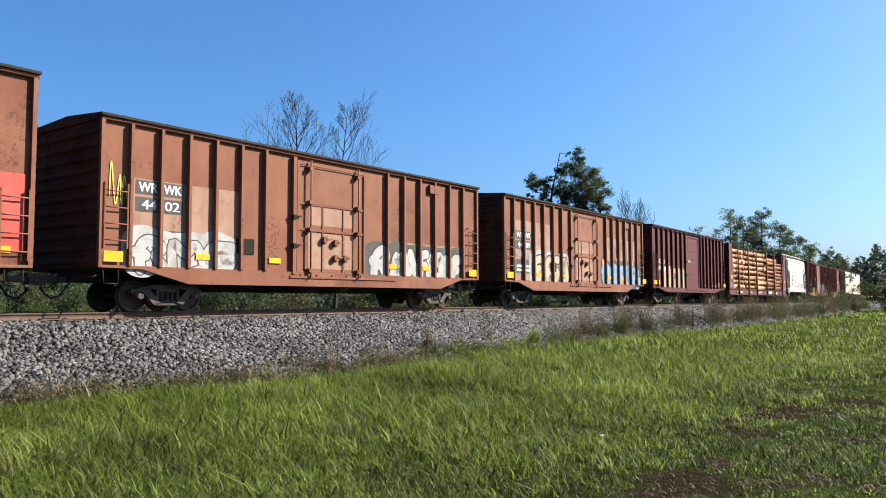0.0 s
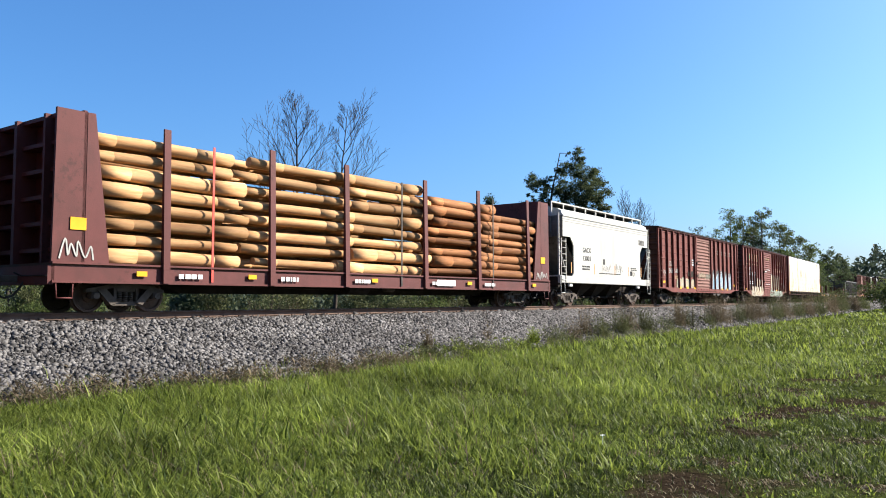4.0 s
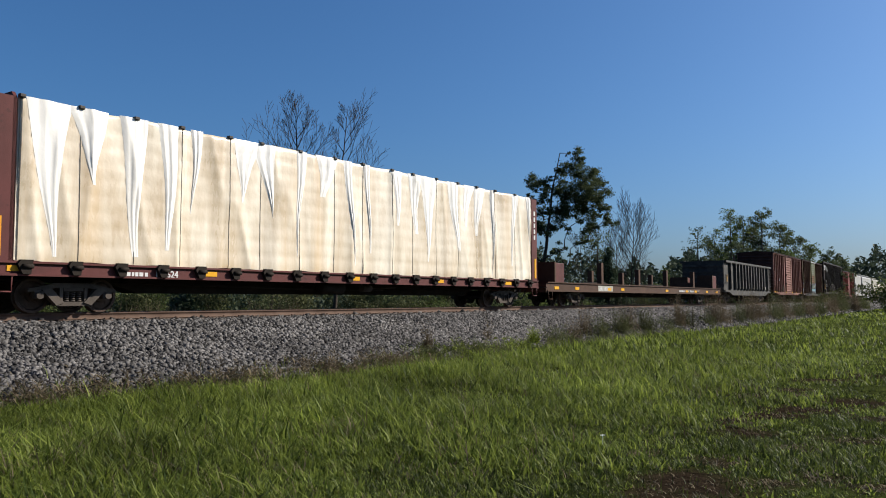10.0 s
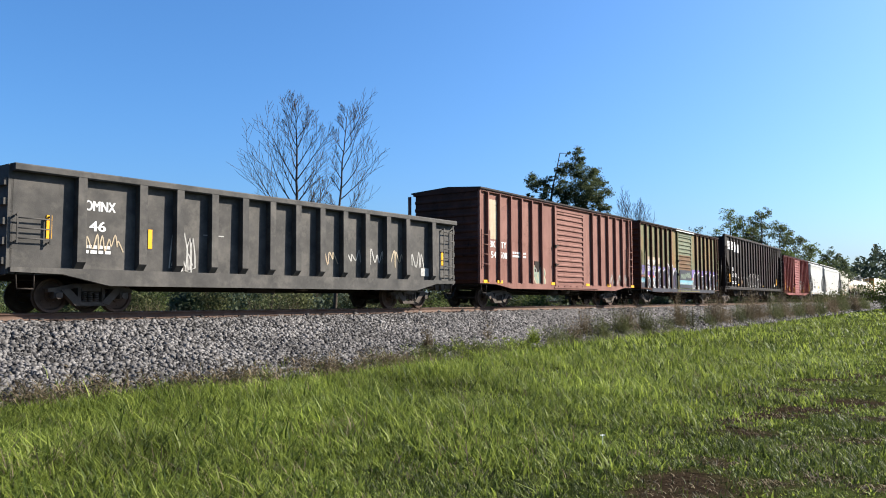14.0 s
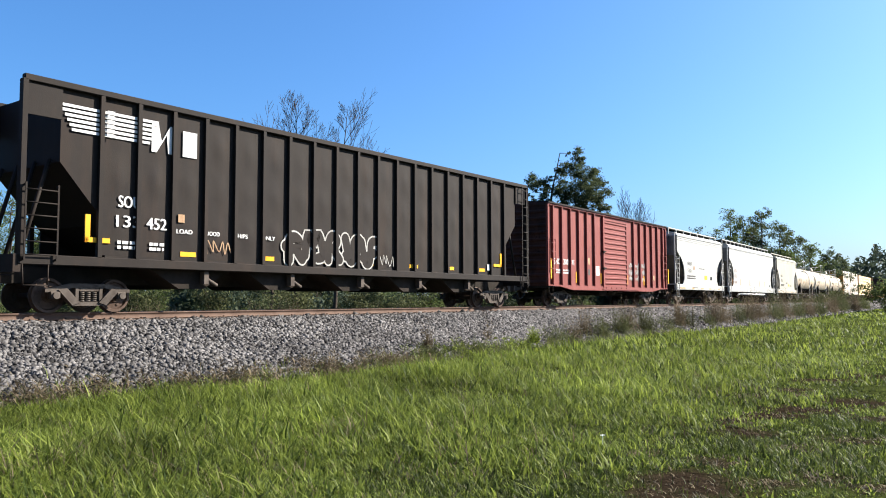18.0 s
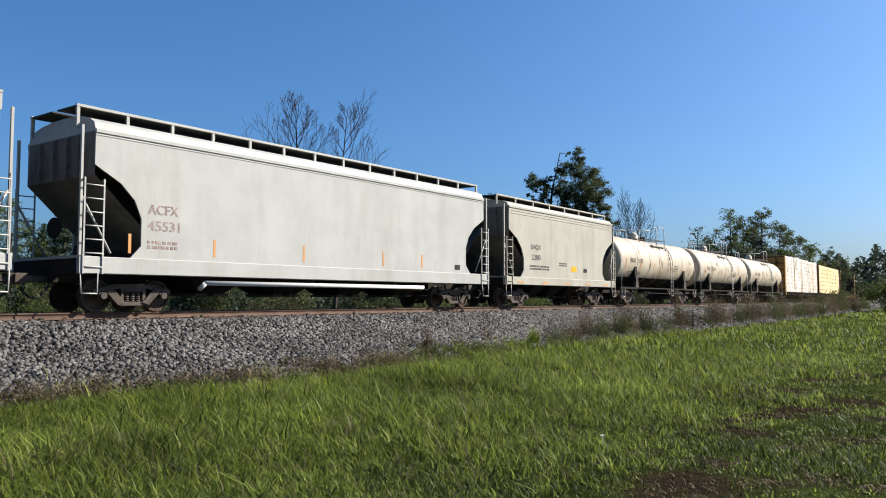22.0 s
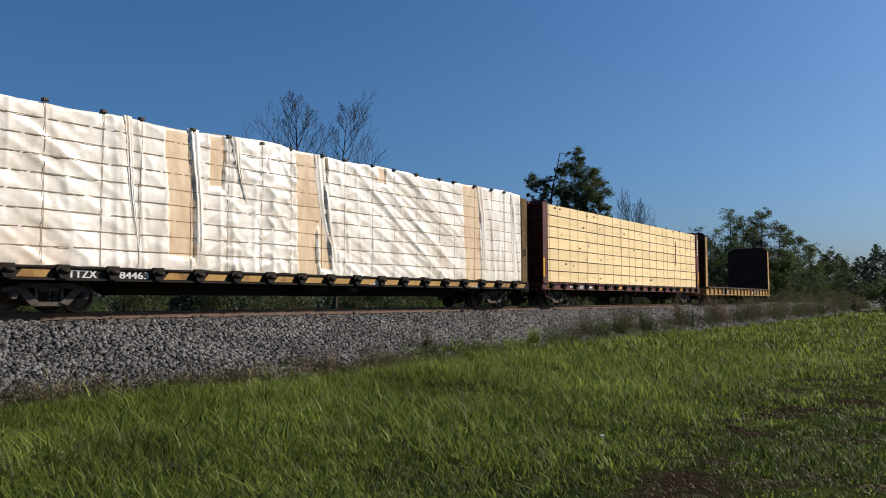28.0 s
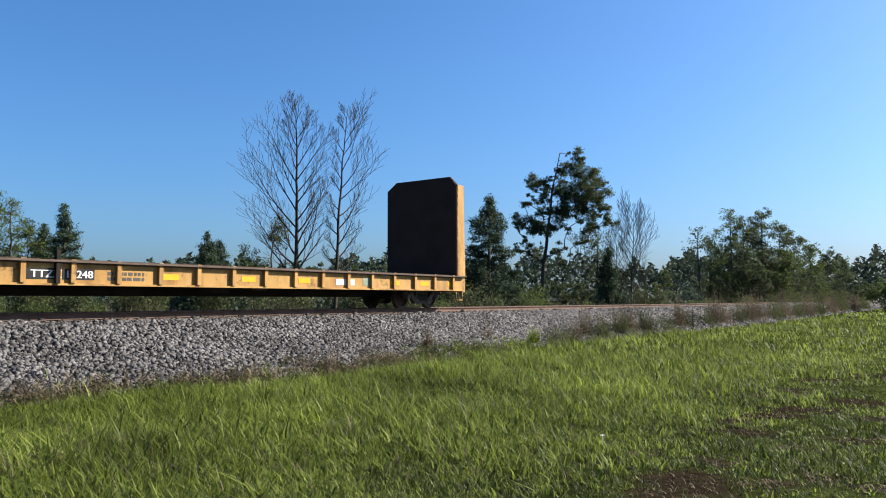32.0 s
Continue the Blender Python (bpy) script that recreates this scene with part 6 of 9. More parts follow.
stencils(c, -6.9, -6.0, 1.7, 1.95, -1.525, M["cream_letter"], 2, RN)
graffiti(c, -6.0, -2.3, 0.8, 1.75, -1.527, "tag_cream", "tag_teal", 61, 5, "tag_cream", 0.04)
graffiti(c, 2.25, 7.5, 0.8, 2.5, -1.527, "tag_blue", "plate_white", 62, 4, "grey_patch", 0.09, jag=True)
graffiti(c, -1.4, 0.2, 1.75, 2.35, -1.604, None, "tag_cream", 63, 3, None, 0.05)
graffiti(c, 0.4, 1.5, 1.75, 2.3, -1.604, None, "tag_teal", 65, 3, None, 0.04)
graffiti(c, -9.0, -8.4, 1.8, 2.3, -1.527, None, "tag_white", 64, 2, None, 0.03, jag=True)
reflectors(c, (-8.8, 8.6), 1.45, -1.53, 0.5, 0.16)
reflectors(c, (-5.6, -4.1, -2.4, 4.7, 6.2), 1.12, -1.59, 0.42, 0.14)
part("data_plate", Geo().box(-3.75, -3.5, -1.56, -1.52, 1.95, 2.25).box(-3.25, -2.65, -1.56, -1.52, 1.9, 2.28), M["under"], c)

c, L = boxcar("boxcar", "weathered red boxcar with faded cream lettering and graffiti", 97.86, 117.8, "boxcar_red", top=4.98, sill=1.06, drop=0.62,
              posts_front=(-9.0, -7.97, -6.97, -5.98, -4.99, -3.98, -2.95), posts_rear=(2.55, 3.54, 4.54, 5.53, 6.5, 7.48, 8.5), door=(-1.57, 1.52), door_ribs=17, cut=3.0, trim=0.35)
for k, x in enumerate((-7.9, -7.25, -6.62, -6.0, -5.38, -4.76, -4.14, -3.58)):
    for za, zb in ((3.75, 3.86), (4.26, 4.37)):
        bar(c, x - 0.2, x + 0.18, za, zb, -1.505, M["cream_letter"], "letter_block")
    bar(c, x - 0.22, x - 0.1, 3.865, 4.255, -1.505, M["cream_letter"], "letter_block")
    bar(c, x + 0.1, x + 0.2, 3.865, 4.255, -1.505, M["cream_letter"], "letter_block")
part("green_disc", Geo().tube((-7.25, -1.5, 4.06), (-7.25, -1.512, 4.06), 0.17, n=20), M["green_dot"], c, "faded green painted disc")
stencils(c, -8.6, -3.5, 3.4, 3.55, -1.504, M["cream_letter"], 1, RN)
part("grey_patch", Geo().box(-7.87, -5.0, -1.505, -1.5, 1.3, 2.6), M["grey_patch"], c, "dark grey repainted patch")
lettering(c, "SOU", -7.69, -7.12, 2.88, 3.2, -1.512, M["plate_white"], 0.02)
for s, x in zip("565042", (-7.78, -7.33, -6.73, -6.29, -5.72, -5.25)):
    lettering(c, s, x, x + 0.27, 2.46, 2.8, -1.512, M["plate_white"], 0.02)
for s, x in zip("SUPER", (4.67, 5.21, 5.68, 6.15, 6.62)):
    lettering(c, s, x, x + 0.27, 3.72, 4.08, -1.512, M["cream_letter"], 0.02)
for s, x in zip("CUSHION", (4.21, 4.67, 5.14, 5.67, 6.25, 6.61, 7.12)):
    lettering(c, s, x, x + (0.26 if s != "I" else 0.08), 3.03, 3.38, -1.512, M["cream_letter"], 0.02)
for s, x in zip("SERVICE", (4.21, 4.67, 5.14, 5.67, 6.25, 6.61, 7.12)):
    lettering(c, s, x, x + (0.26 if s != "I" else 0.08), 2.3, 2.66, -1.512, M["cream_letter"], 0.02)
stencils(c, -0.9, 0.6, 4.05, 4.25, -1.606, M["cream_letter"], 2, RN)
stencils(c, -0.5, 0.9, 3.1, 3.2, -1.606, M["plate_white"], 1, RN)
stencils(c, -1.4, -0.6, 2.9, 3.05, -1.606, M["plate_white"], 1, RN)
stencils(c, -0.9, 1.0, 1.75, 1.82, -1.606, M["plate_white"], 1, RN)
stencils(c, -7.6, -7.0, 1.7, 2.0, -1.512, M["plate_white"], 2, RN)
stencils(c, -6.6, -6.0, 1.7, 2.0, -1.512, M["plate_white"], 2, RN)
graffiti(c, -4.7, -2.2, 1.3, 2.3, -1.51, "tag_cream", "tag_white", 71, 2, None, 0.05)
graffiti(c, 1.75, 5.5, 1.1, 2.75, -1.51, "tag_cream", "tag_dark", 72, 4, "tag_teal", 0.05)
graffiti(c, -6.8, -2.4, 0.66, 1.5, -1.592, "tag_cream", "tag_white", 73, 6, "tag_cream", 0.03)
graffiti(c, 1.0, 6.8, 0.66, 1.2, -1.592, "tag_teal", "tag_white", 74, 7, "tag_teal", 0.03)
part("grey_patch", Geo().box(8.2, 9.1, -1.505, -1.5, 1.4, 2.5), M["grey_patch"], c)
bar(c, 8.45, 8.85, 1.5, 1.75, -1.512, M["plate_white"], "stencil_panel")
reflectors(c, (-9.0, -4.6, 4.1, 8.7), 1.22, -1.594, 0.46, 0.13)
graffiti(c, 6.6, 7.3, 1.6, 2.3, -1.51, None, "tag_white", 75, 2, None, 0.03)

# wrapped lumber car, red-brown bulkheads
c, L = car_root("lumber_car", "red-brown bulkhead flat car with white-wrapped lumber", 119.28, 143.4, "flat car")
flat_bed(c, L, M["load_red"], deck=1.18, sill=0.88, W=1.5, belly=0.5, pockets=20, s_mid=131.34)
for sx in (-1, 1):
    bulkhead(c, sx * (L / 2 - 0.02), sx, "load_red", 1.18, 5.08, 1.5, 0.5, chamfer=0.12)
wrapped_load(c, -L / 2 + 0.6, L / 2 - 0.55, 1.22, 4.98, "wrap_white", 81, 1.46, tight=True)
reflectors(c, (-11.4, -6.2, -0.3, 4.5, 9.5), 1.03, -1.51, 0.5, 0.13)
stencils(c, -8.9, -8.1, 0.92, 1.08, -1.503, M["plate_white"], 1, RN)
lettering(c, "120624", -7.88, -7.22, 0.9, 1.08, -1.506, M["plate_white"], 0.015)
for k in range(5):
    bar(c, L / 2 - 0.3, L / 2 - 0.18, 4.2 - k * 0.28, 4.4 - k * 0.28, -1.503, M["plate_white"], "letter_block")
part("yellow_panel", Geo().box(-11.95, -11.8, -1.512, -1.5, 1.3, 2.2), M["yellow"], c)
part("yellow_panel", Geo().box(11.8, 11.95, -1.512, -1.5, 1.3, 2.2), M["yellow"], c)

# empty rail flat car with short stakes
c, L = car_root("flat_car", "rusty brown flat car with short stakes and end blocks", 144.26, 173.08, "flat car")
flat_bed(c, L, M["rusty_deck"], deck=1.14, sill=0.72, W=1.48, belly=0.45, s_mid=158.67, truck_in=3.9)
for x, z in ((-7.94, 2.3), (-2.5, 2.1), (2.4, 2.2), (7.95, 2.25)):
    part("stake", Geo().box(x - 0.13, x + 0.13, -1.5, -1.25, 1.14, z, 0.02), M["rusty_deck"], c, "short rusty steel stake")
for x, z in ((-12.7, 2.15), (-8.0, 2.1), (-2.5, 2.1), (2.4, 2.1), (7.9, 2.1)):
    part("stake", Geo().box(x - 0.13, x + 0.13, 1.25, 1.5, 1.14, z, 0.02), M["rusty_deck"], c)
for sx in (-1, 1):
    xs = sorted((sx * 12.5, sx * 13.55))
    for ya, yb, z in ((-1.45, -0.35, 2.1), (0.35, 1.45, 2.0)):
        blk = part("end_block", Geo().box(xs[0], xs[1], ya, yb, 1.14, z, 0.03), M["load_red"], c, "rusty steel box at the car's end")
        part("block_post", Geo().box(xs[0] - 0.02, xs[0] + 0.12, ya - 0.03, yb + 0.03, 1.14, z + 0.04), M["rusty_deck"], blk)
    part("end_block", Geo().box(xs[0], xs[1], -0.34, 0.34, 1.14, 1.62, 0.03), M["rusty_deck"], c)
part("hand_brake", Geo().pipe([(14.2, -1.3, 1.14), (14.2, -1.3, 1.5), (13.9, -1.3, 1.5), (13.9, -1.3, 1.14)], 0.025).tube((14.0, -1.3, 1.5), (14.1, -1.3, 2.0), 0.02), M["under"], c)
part("deck_load", Geo().prism_xz([(-7.6, 1.14), (-6.9, 1.28), (-5.6, 1.3), (-4.8, 1.14)], -0.6, 0.4), M["under"], c)
part("deck_load", Geo().prism_xz([(1.6, 1.14), (2.4, 1.3), (4.4, 1.26), (5.4, 1.14)], -0.6, 0.4), M["under"], c)
reflectors(c, (-13.4, -11.1, -7.0, -5.1, 2.33, 6.37, 8.33, 11.0, 13.5), 0.88, -1.49, 0.46, 0.14)
# worn white name along the sill, as plain blocks
for x, count in ((4.78, 7), (6.2, 4), (7.12, 5)):
    for k in range(count):
        bar(c, x + k * 0.19, x + k * 0.19 + 0.11, 0.82, 0.94, -1.484, M["plate_white"], "letter_block")
g = Geo()
for k in range(5):
    g.tube((8.62 + 0.1 * k, -1.487, 0.84), (8.7 + 0.1 * k, -1.487, 0.96 - 0.05 * (k % 2)), 0.022, n=6)
part("emblem", g, M["grey_letter"], c, "worn pale emblem on the sill")
part("patch_panel", Geo().box(-8.5, -6.5, -1.486, -1.47, 0.76, 1.06), M["tan_grey"], c)
lettering(c, "LBR", -8.42, -7.95, 0.8, 1.02, -1.492, M["plate_white"], 0.02)
lettering(c, "14010", -7.75, -7.1, 0.8, 1.02, -1.492, M["plate_white"], 0.02)

# gondola
c, L = car_root("gondola", "dull black gondola with tall ribs and faint scrawls", 174.63, 191.6, "gondola")
half = L / 2
mt = M["gondola"]
for sy in (-1, 1):
    a, b = sorted((sy * 1.42, sy * 1.48))
    part("side_wall", Geo().box(-half, half, a, b, 0.9, 3.3), mt, c)
    a, b = sorted((sy * 1.38, sy * 1.6))
    part("top_chord", Geo().box(-half, half, a - 0.08, b + 0.08, 3.24, 3.42, 0.03), mt, c)
    a, b = sorted((sy * 1.4, sy * 1.58))
    part("side_sill", Geo().prism_xz([(-half, 0.95), (-half + 1.2, 0.92), (-half + 2.4, 0.66), (half - 2.4, 0.66), (half - 1.2, 0.92), (half, 0.95), (half, 1.06), (-half, 1.06)], a, b), mt, c)
gp = Geo().prism_yz([(-1.7, 1.22), (-1.48, 0.98), (-1.48, 3.26), (-1.68, 3.26)], -0.11, 0.11)
gm = gp.mesh("side_post", mt)
gq = Geo().prism_yz([(1.48, 1.0), (1.62, 1.2), (1.6, 3.26), (1.48, 3.26)], -0.11, 0.11).mesh("side_post", mt)
for x in (-6.9, -5.27, -4.17, -3.05, -1.98, -0.95, 0.08, 1.12, 2.18, 3.26, 4.37, 5.45, 7.0):
    place("side_post", gm, c, pose(x, 0, 0))
    place("side_post", gq, c, pose(x, 0, 0))
for sx in (-1, 1):
    ew = part("end_wall", Geo().box(sx * half - 0.06, sx * half + 0.06, -1.48, 1.48, 0.9, 3.4), mt, c)
    for k in range(5):
        z = 1.2 + k * 0.45
        a, b = sorted((sx * (half + 0.06), sx * (half + 0.14)))
        part("end_rib", Geo().box(a, b, -1.45, 1.45, z - 0.08, z + 0.08), mt, ew)
part("floor_sheet", Geo().box(-half, half, -1.42, 1.42, 0.98, 1.05), M["under"], c)
lettering(c, "OMNX", -6.75, -5.95, 2.5, 2.75, -1.488, M["plate_white"], 0.02)
lettering(c, "146", -6.75, -6.2, 2.0, 2.25, -1.488, M["plate_white"], 0.02)
stencils(c, -6.8, -6.0, 1.45, 1.7, -1.486, M["plate_white"], 2, RN)
graffiti(c, -6.85, -5.7, 1.5, 1.95, -1.488, None, "tag_cream", 100, 3, None, 0.03)
graffiti(c, -4.35, -3.6, 1.05, 2.15, -1.488, "gondola", "tag_white", 101, 2, None, 0.05, jag=True)
graffiti(c, -4.3, -3.65, 1.1, 1.7, -1.5, None, "tag_white", 102, 2, None, 0.035)
part("scrawled_arrow", Geo().box(-3.3, -2.6, -1.486, -1.48, 2.1, 2.13), M["tag_white"], c)
for k, x in enumerate((1.2, 2.3, 3.5, 4.6, 5.8)):
    graffiti(c, x + 0.1, x + 0.8, 1.45, 2.1, -1.488, None, "tag_cream" if k % 3 == 0 else "tag_white", 103 + k, 1, None, 0.045)
part("placard_frame", Geo().box(6.4, 6.9, -1.5, -1.48, 1.2, 1.5), M["tag_white"], c)
reflectors(c, (-4.95, 2.3, 4.6, 7.75), 1.9, -1.49, 0.5, 0.12, upright=True)
ladder(c, -half + 0.12, -1.5, 1.6, 2.3, 0.75, 3, mt)
ladder(c, half - 0.74, -1.5, 1.1, 3.1, 0.6, 6, mt)
for x in (-half + 0.15, half - 0.6):
    stirrup(c, x, -1.5, 0.95, M["under"])
part("rust_panel", Geo().box(-half + 0.82, -half + 0.95, -1.5, -1.48, 1.75, 2.3), M["yellow"], c)
underframe(c, L, half - 2.2, 0.98)
add_couplers(c, L)
add_trucks(c, (-half + 2.2, half - 2.2), 183.1)

# chalky red boxcar
c, L = boxcar("boxcar", "chalky faded red boxcar with a corrugated sliding door", 193.35, 210.1, "faded_red", top=5.0, sill=1.0, drop=0.8,
              posts_front=(-7.75, -6.8, -5.85, -4.9, -3.95, -3.0), posts_rear=(2.55, 3.55, 4.55, 5.55, 6.5, 7.4), door=(-1.53, 1.53), door_ribs=14, trim=0.4)
for s, x0, x1, z0 in (("BK", -7.5, -7.05, 2.55), ("TY", -6.6, -6.15, 2.55), ("154", -7.55, -7.0, 2.1), ("508", -6.65, -6.1, 2.1)):
    lettering(c, s, x0, x1, z0, z0 + 0.27, -1.512, M["plate_white"], 0.02)
for x0, x1, z1 in ((-7.65, -6.9, 4.6), (-6.7, -5.95, 4.5), (-5.75, -5.0, 4.4), (-4.8, -4.05, 4.5)):
    part("bleached_panel", Geo().box(x0, x1, -1.506, -1.5, 2.9, z1), M["tag_cream"] if x0 < -7 else M["faded_red"], c)
graffiti(c, -3.9, -2.6, 1.05, 1.9, -1.512, "tag_teal", "tag_cream", 111, 2, None, 0.05)
graffiti(c, 4.6, 7.9, 1.05, 1.8, -1.512, None, "tag_white", 112, 5, None, 0.03, jag=True)
stencils(c, -5.6, -4.4, 2.2, 2.5, -1.512, M["plate_white"], 2, RN)
part("data_plate", Geo().box(-3.6, -3.1, -1.52, -1.5, 1.6, 2.1), M["under"], c)
reflectors(c, (-7.9, -6.8, -1.9, 1.9, 4.6, 7.9), 1.08, -1.592, 0.42, 0.13)

# olive boxcar with a long mural
c, L = boxcar("boxcar", "rusting olive boxcar with a purple and white graffiti mural", 210.95, 228.0, "olive", top=5.02, sill=0.98, drop=0.78,
              posts_front=(-7.5, -6.6, -5.65, -4.75, -3.85, -2.95), posts_rear=(2.53, 3.5, 4.43, 5.38, 6.35, 7.3), door=(-1.45, 1.45), door_ribs=14, door_mat="door_green", frame_mat="rust_frame", trim=0.45, low_rib_mat="door_rust")
for x0, x1, za, zb in ((-2.9, -1.75, 2.42, 4.85), (4.48, 5.33, 2.42, 4.85), (5.43, 6.3, 2.42, 4.85)):
    part("rusty_panel", Geo().box(x0, x1, -1.5045, -1.5, za, zb), M["olive_rust"], c, "panel with rust breaking through the paint")
part("sill_paint", Geo().box(-6.6, 6.9, -1.592, -1.584, 0.8, 1.03), M["tag_dark"], c, "black spray paint along the sill")
part("rusty_panel", Geo().box(-1.34, 1.34, -1.537, -1.53, 2.32, 3.3), M["door_rust"], c)
part("roof_flashing", Geo().box(-1.9, 1.9, -1.64, -1.6, 4.9, 5.06), M["plate_white"], c, "bare white strip of eave")
PANELS = (-8.4, -7.5, -6.6, -5.65, -4.75, -3.85, -2.95, -1.7, 1.55, 2.53, 3.5, 4.43, 5.38, 6.35, 7.3, 8.35)
for x0, x1 in zip(PANELS, PANELS[1:]):
    if x0 == -1.7:
        continue
    for z0, z1, mm in ((1.02, 1.36, "tag_dark"), (1.362, 1.68, "tag_aqua"), (1.682, 1.8, "tag_red"), (1.802, 2.4, "tag_violet")):
        part("mural_panel", Geo().box(x0 + 0.05, x1 - 0.05, -1.506, -1.5, z0, z1), M[mm], c, "spray-painted mural band")
for z0, z1, mm in ((1.1, 1.34, "tag_dark"), (1.342, 1.62, "tag_aqua"), (1.622, 2.3, "tag_dark")):
    part("mural_panel", Geo().box(-1.3, 1.3, -1.612, -1.602, z0, z1), M[mm], c)
for xa, xb, yy in ((-8.35, -1.75, -1.509), (1.6, 8.3, -1.509), (-1.28, 1.28, -1.614)):
    zig = Geo()
    n = int((xb - xa) / 0.16)
    ribbon(zig, [(xa + (xb - xa) * k / n, 1.36 + (0.12 if k % 2 else -0.04) + RN.uniform(-0.04, 0.04)) for k in range(n + 1)], 0.05, yy, False)
    part("spray_paint_outline", zig, M["tag_white"], c)
graffiti(c, -5.9, -1.75, 0.86, 2.6, -1.516, "tag_dark", "plate_white", 121, 6, None, 0.055, inner="tag_purple")
graffiti(c, -7.4, -6.1, 0.9, 1.75, -1.516, "tag_dark", "plate_white", 126, 2, None, 0.05)
graffiti(c, 1.9, 7.3, 0.98, 2.3, -1.516, "tag_dark", "plate_white", 122, 6, None, 0.05, inner="tag_purple")
graffiti(c, -1.1, 1.1, 1.68, 2.2, -1.616, None, "tag_teal", 123, 5, None, 0.05)
graffiti(c, -8.3, -7.6, 1.3, 2.3, -1.516, None, "tag_white", 124, 2, None, 0.04)
for s, x0, x1, z0 in (("BK", -7.4, -6.8, 2.45), ("TY", -6.3, -5.8, 2.45), ("150", -7.4, -6.75, 2.05), ("216", -6.4, -5.75, 2.05)):
    lettering(c, s, x0, x1, z0, z0 + 0.3, -1.53, M["plate_white"], 0.02)
for x0, x1 in ((-5.55, -4.85), (-6.5, -5.75), (-7.4, -6.7)):
    part("bleached_panel", Geo().box(x0, x1, -1.506, -1.5, 2.56, 2.95), M["tag_cream"], c)

# black wood-chip hopper
c, L = car_root("chip_hopper", "black ribbed wood-chip hopper with white stripes and scrawl", 229.4, 251.9, "hopper car")
half, mt = L / 2, M["black"]
xcut = half - 2.15
for sy in (-1, 1):
    gg = Geo()
    a, b = sorted((sy * 1.5, sy * 1.45))
    gg.prism_xz([(-half + 0.95, 5.4), (-half + 0.95, 3.6), (-xcut, 2.2), (-xcut, 1.3), (xcut, 1.3), (xcut, 2.2), (half - 0.95, 3.6), (half - 0.95, 5.4)][::-1], a, b)
    part("side_sheet", gg, mt, c)
    a, b = sorted((sy * 1.44, sy * 1.62))
    part("top_chord", Geo().box(-half + 0.05, half - 0.05, a, b, 5.36, 5.52, 0.02), mt, c)
    part("side_sill", Geo().box(-half, half, a, b, 1.12, 1.36, 0.02), mt, c)
    part("corner_post", Geo().box(-half, -half + 0.12, a, b, 1.2, 5.4), mt, c)
    part("corner_post", Geo().box(half - 0.12, half, a, b, 1.2, 5.4), mt, c)
    part("corner_plate", Geo().box(-half + 0.1, -half + 0.95, a + 0.06, b - 0.06, 4.6, 5.4), mt, c)
    part("corner_plate", Geo().box(half - 0.95, half - 0.1, a + 0.06, b - 0.06, 4.6, 5.4), mt, c)
g1 = Geo().prism_yz([(-1.62, 1.36), (-1.5, 1.34), (-1.5, 5.38), (-1.61, 5.38)], -0.055, 0.055).mesh("side_post", mt)
g2 = Geo().prism_yz([(1.5, 1.34), (1.62, 1.36), (1.61, 5.38), (1.5, 5.38)], -0.055, 0.055).mesh("side_post", mt)
for k in range(19):
    x = -9.3 + k * (18.6 / 18)
    place("side_post", g1, c, pose(x, 0, 0))
    place("side_post", g2, c, pose(x, 0, 0))
for k in range(18):
    x = -9.3 + (k + 0.5) * (18.6 / 18)
    gg = Geo()
    nu, nv = 8, 30
    deep = [(z, RN.uniform(0.015, 0.04), RN.uniform(-0.1, 0.1)) for z in (2.2, 3.4, 4.6)]
    for j in range(nv + 1):
        z = 1.42 + 3.9 * j / nv
        for i in range(nu + 1):
            u = 2 * i / nu - 1
            out = sum(d * math.exp(-((z - zc) / 0.38) ** 2 - ((u - uc) / 0.5) ** 2) for zc, d, uc in deep) * (1 - u * u)
            gg.v.append((x + u * 0.42, -1.5 - 0.002 - out, z))
    for j in range(nv):
        for i in range(nu):
            q = j * (nu + 1) + i
            gg.smooth.add(len(gg.f))
            gg.f.append([q, q + 1, q + nu + 2, q + nu + 1])
    part("panel_dent", gg, mt, c, "bulged dent in the side sheet")
for sx in (-1, 1):
    gg = Geo()
    x0 = sx * (half - 0.95)
    gg.prism_xz([(x0, 5.4), (x0, 3.6), (sx * xcut, 2.2), (sx * (xcut - 1.5), 1.2), (sx * (xcut - 1.56), 1.2), (sx * (xcut - 0.05), 2.25), (x0 - sx * 0.06, 3.66), (x0 - sx * 0.06, 5.4)][::-sx], -1.48, 1.48)
    part("end_sheet", gg, mt, c)
    gg = Geo()
    for y in (-1.1, -0.4, 0.4, 1.1):
        gg.tube((sx * (half - 0.25), y, 1.3), (sx * (half - 0.9), y, 3.7), 0.05, n=6)
    part("end_strut", gg, mt, c)
    part("end_sill", Geo().box(sx * half - 0.1, sx * half + 0.1, -1.6, 1.6, 0.95, 1.36), mt, c)
part("hopper_floor", Geo().box(-xcut + 1.5, xcut - 1.5, -1.45, 1.45, 1.15, 1.22), M["under"], c)
for k in range(5):
    x = -6.4 + k * 3.2
    gg = Geo().prism_xz([(x - 1.4, 1.2), (x + 1.4, 1.2), (x + 0.4, 0.62), (x - 0.4, 0.62)], -1.25, 1.25)
    hp = part("hopper_bottom", gg, M["under"], c)
    part("door_hinge", Geo().tube((x + 0.3, -1.4, 0.95), (x + 0.75, -1.4, 0.72), 0.05, n=6).box(x + 0.25, x + 0.4, -1.5, -1.3, 0.75, 1.1), M["truck"], hp)
ladder(c, -half + 0.1, -1.6, 1.2, 3.0, 0.75, 6, M["black"])
ladder(c, half - 0.62, -1.6, 0.9, 5.4, 0.5, 12, M["black"])
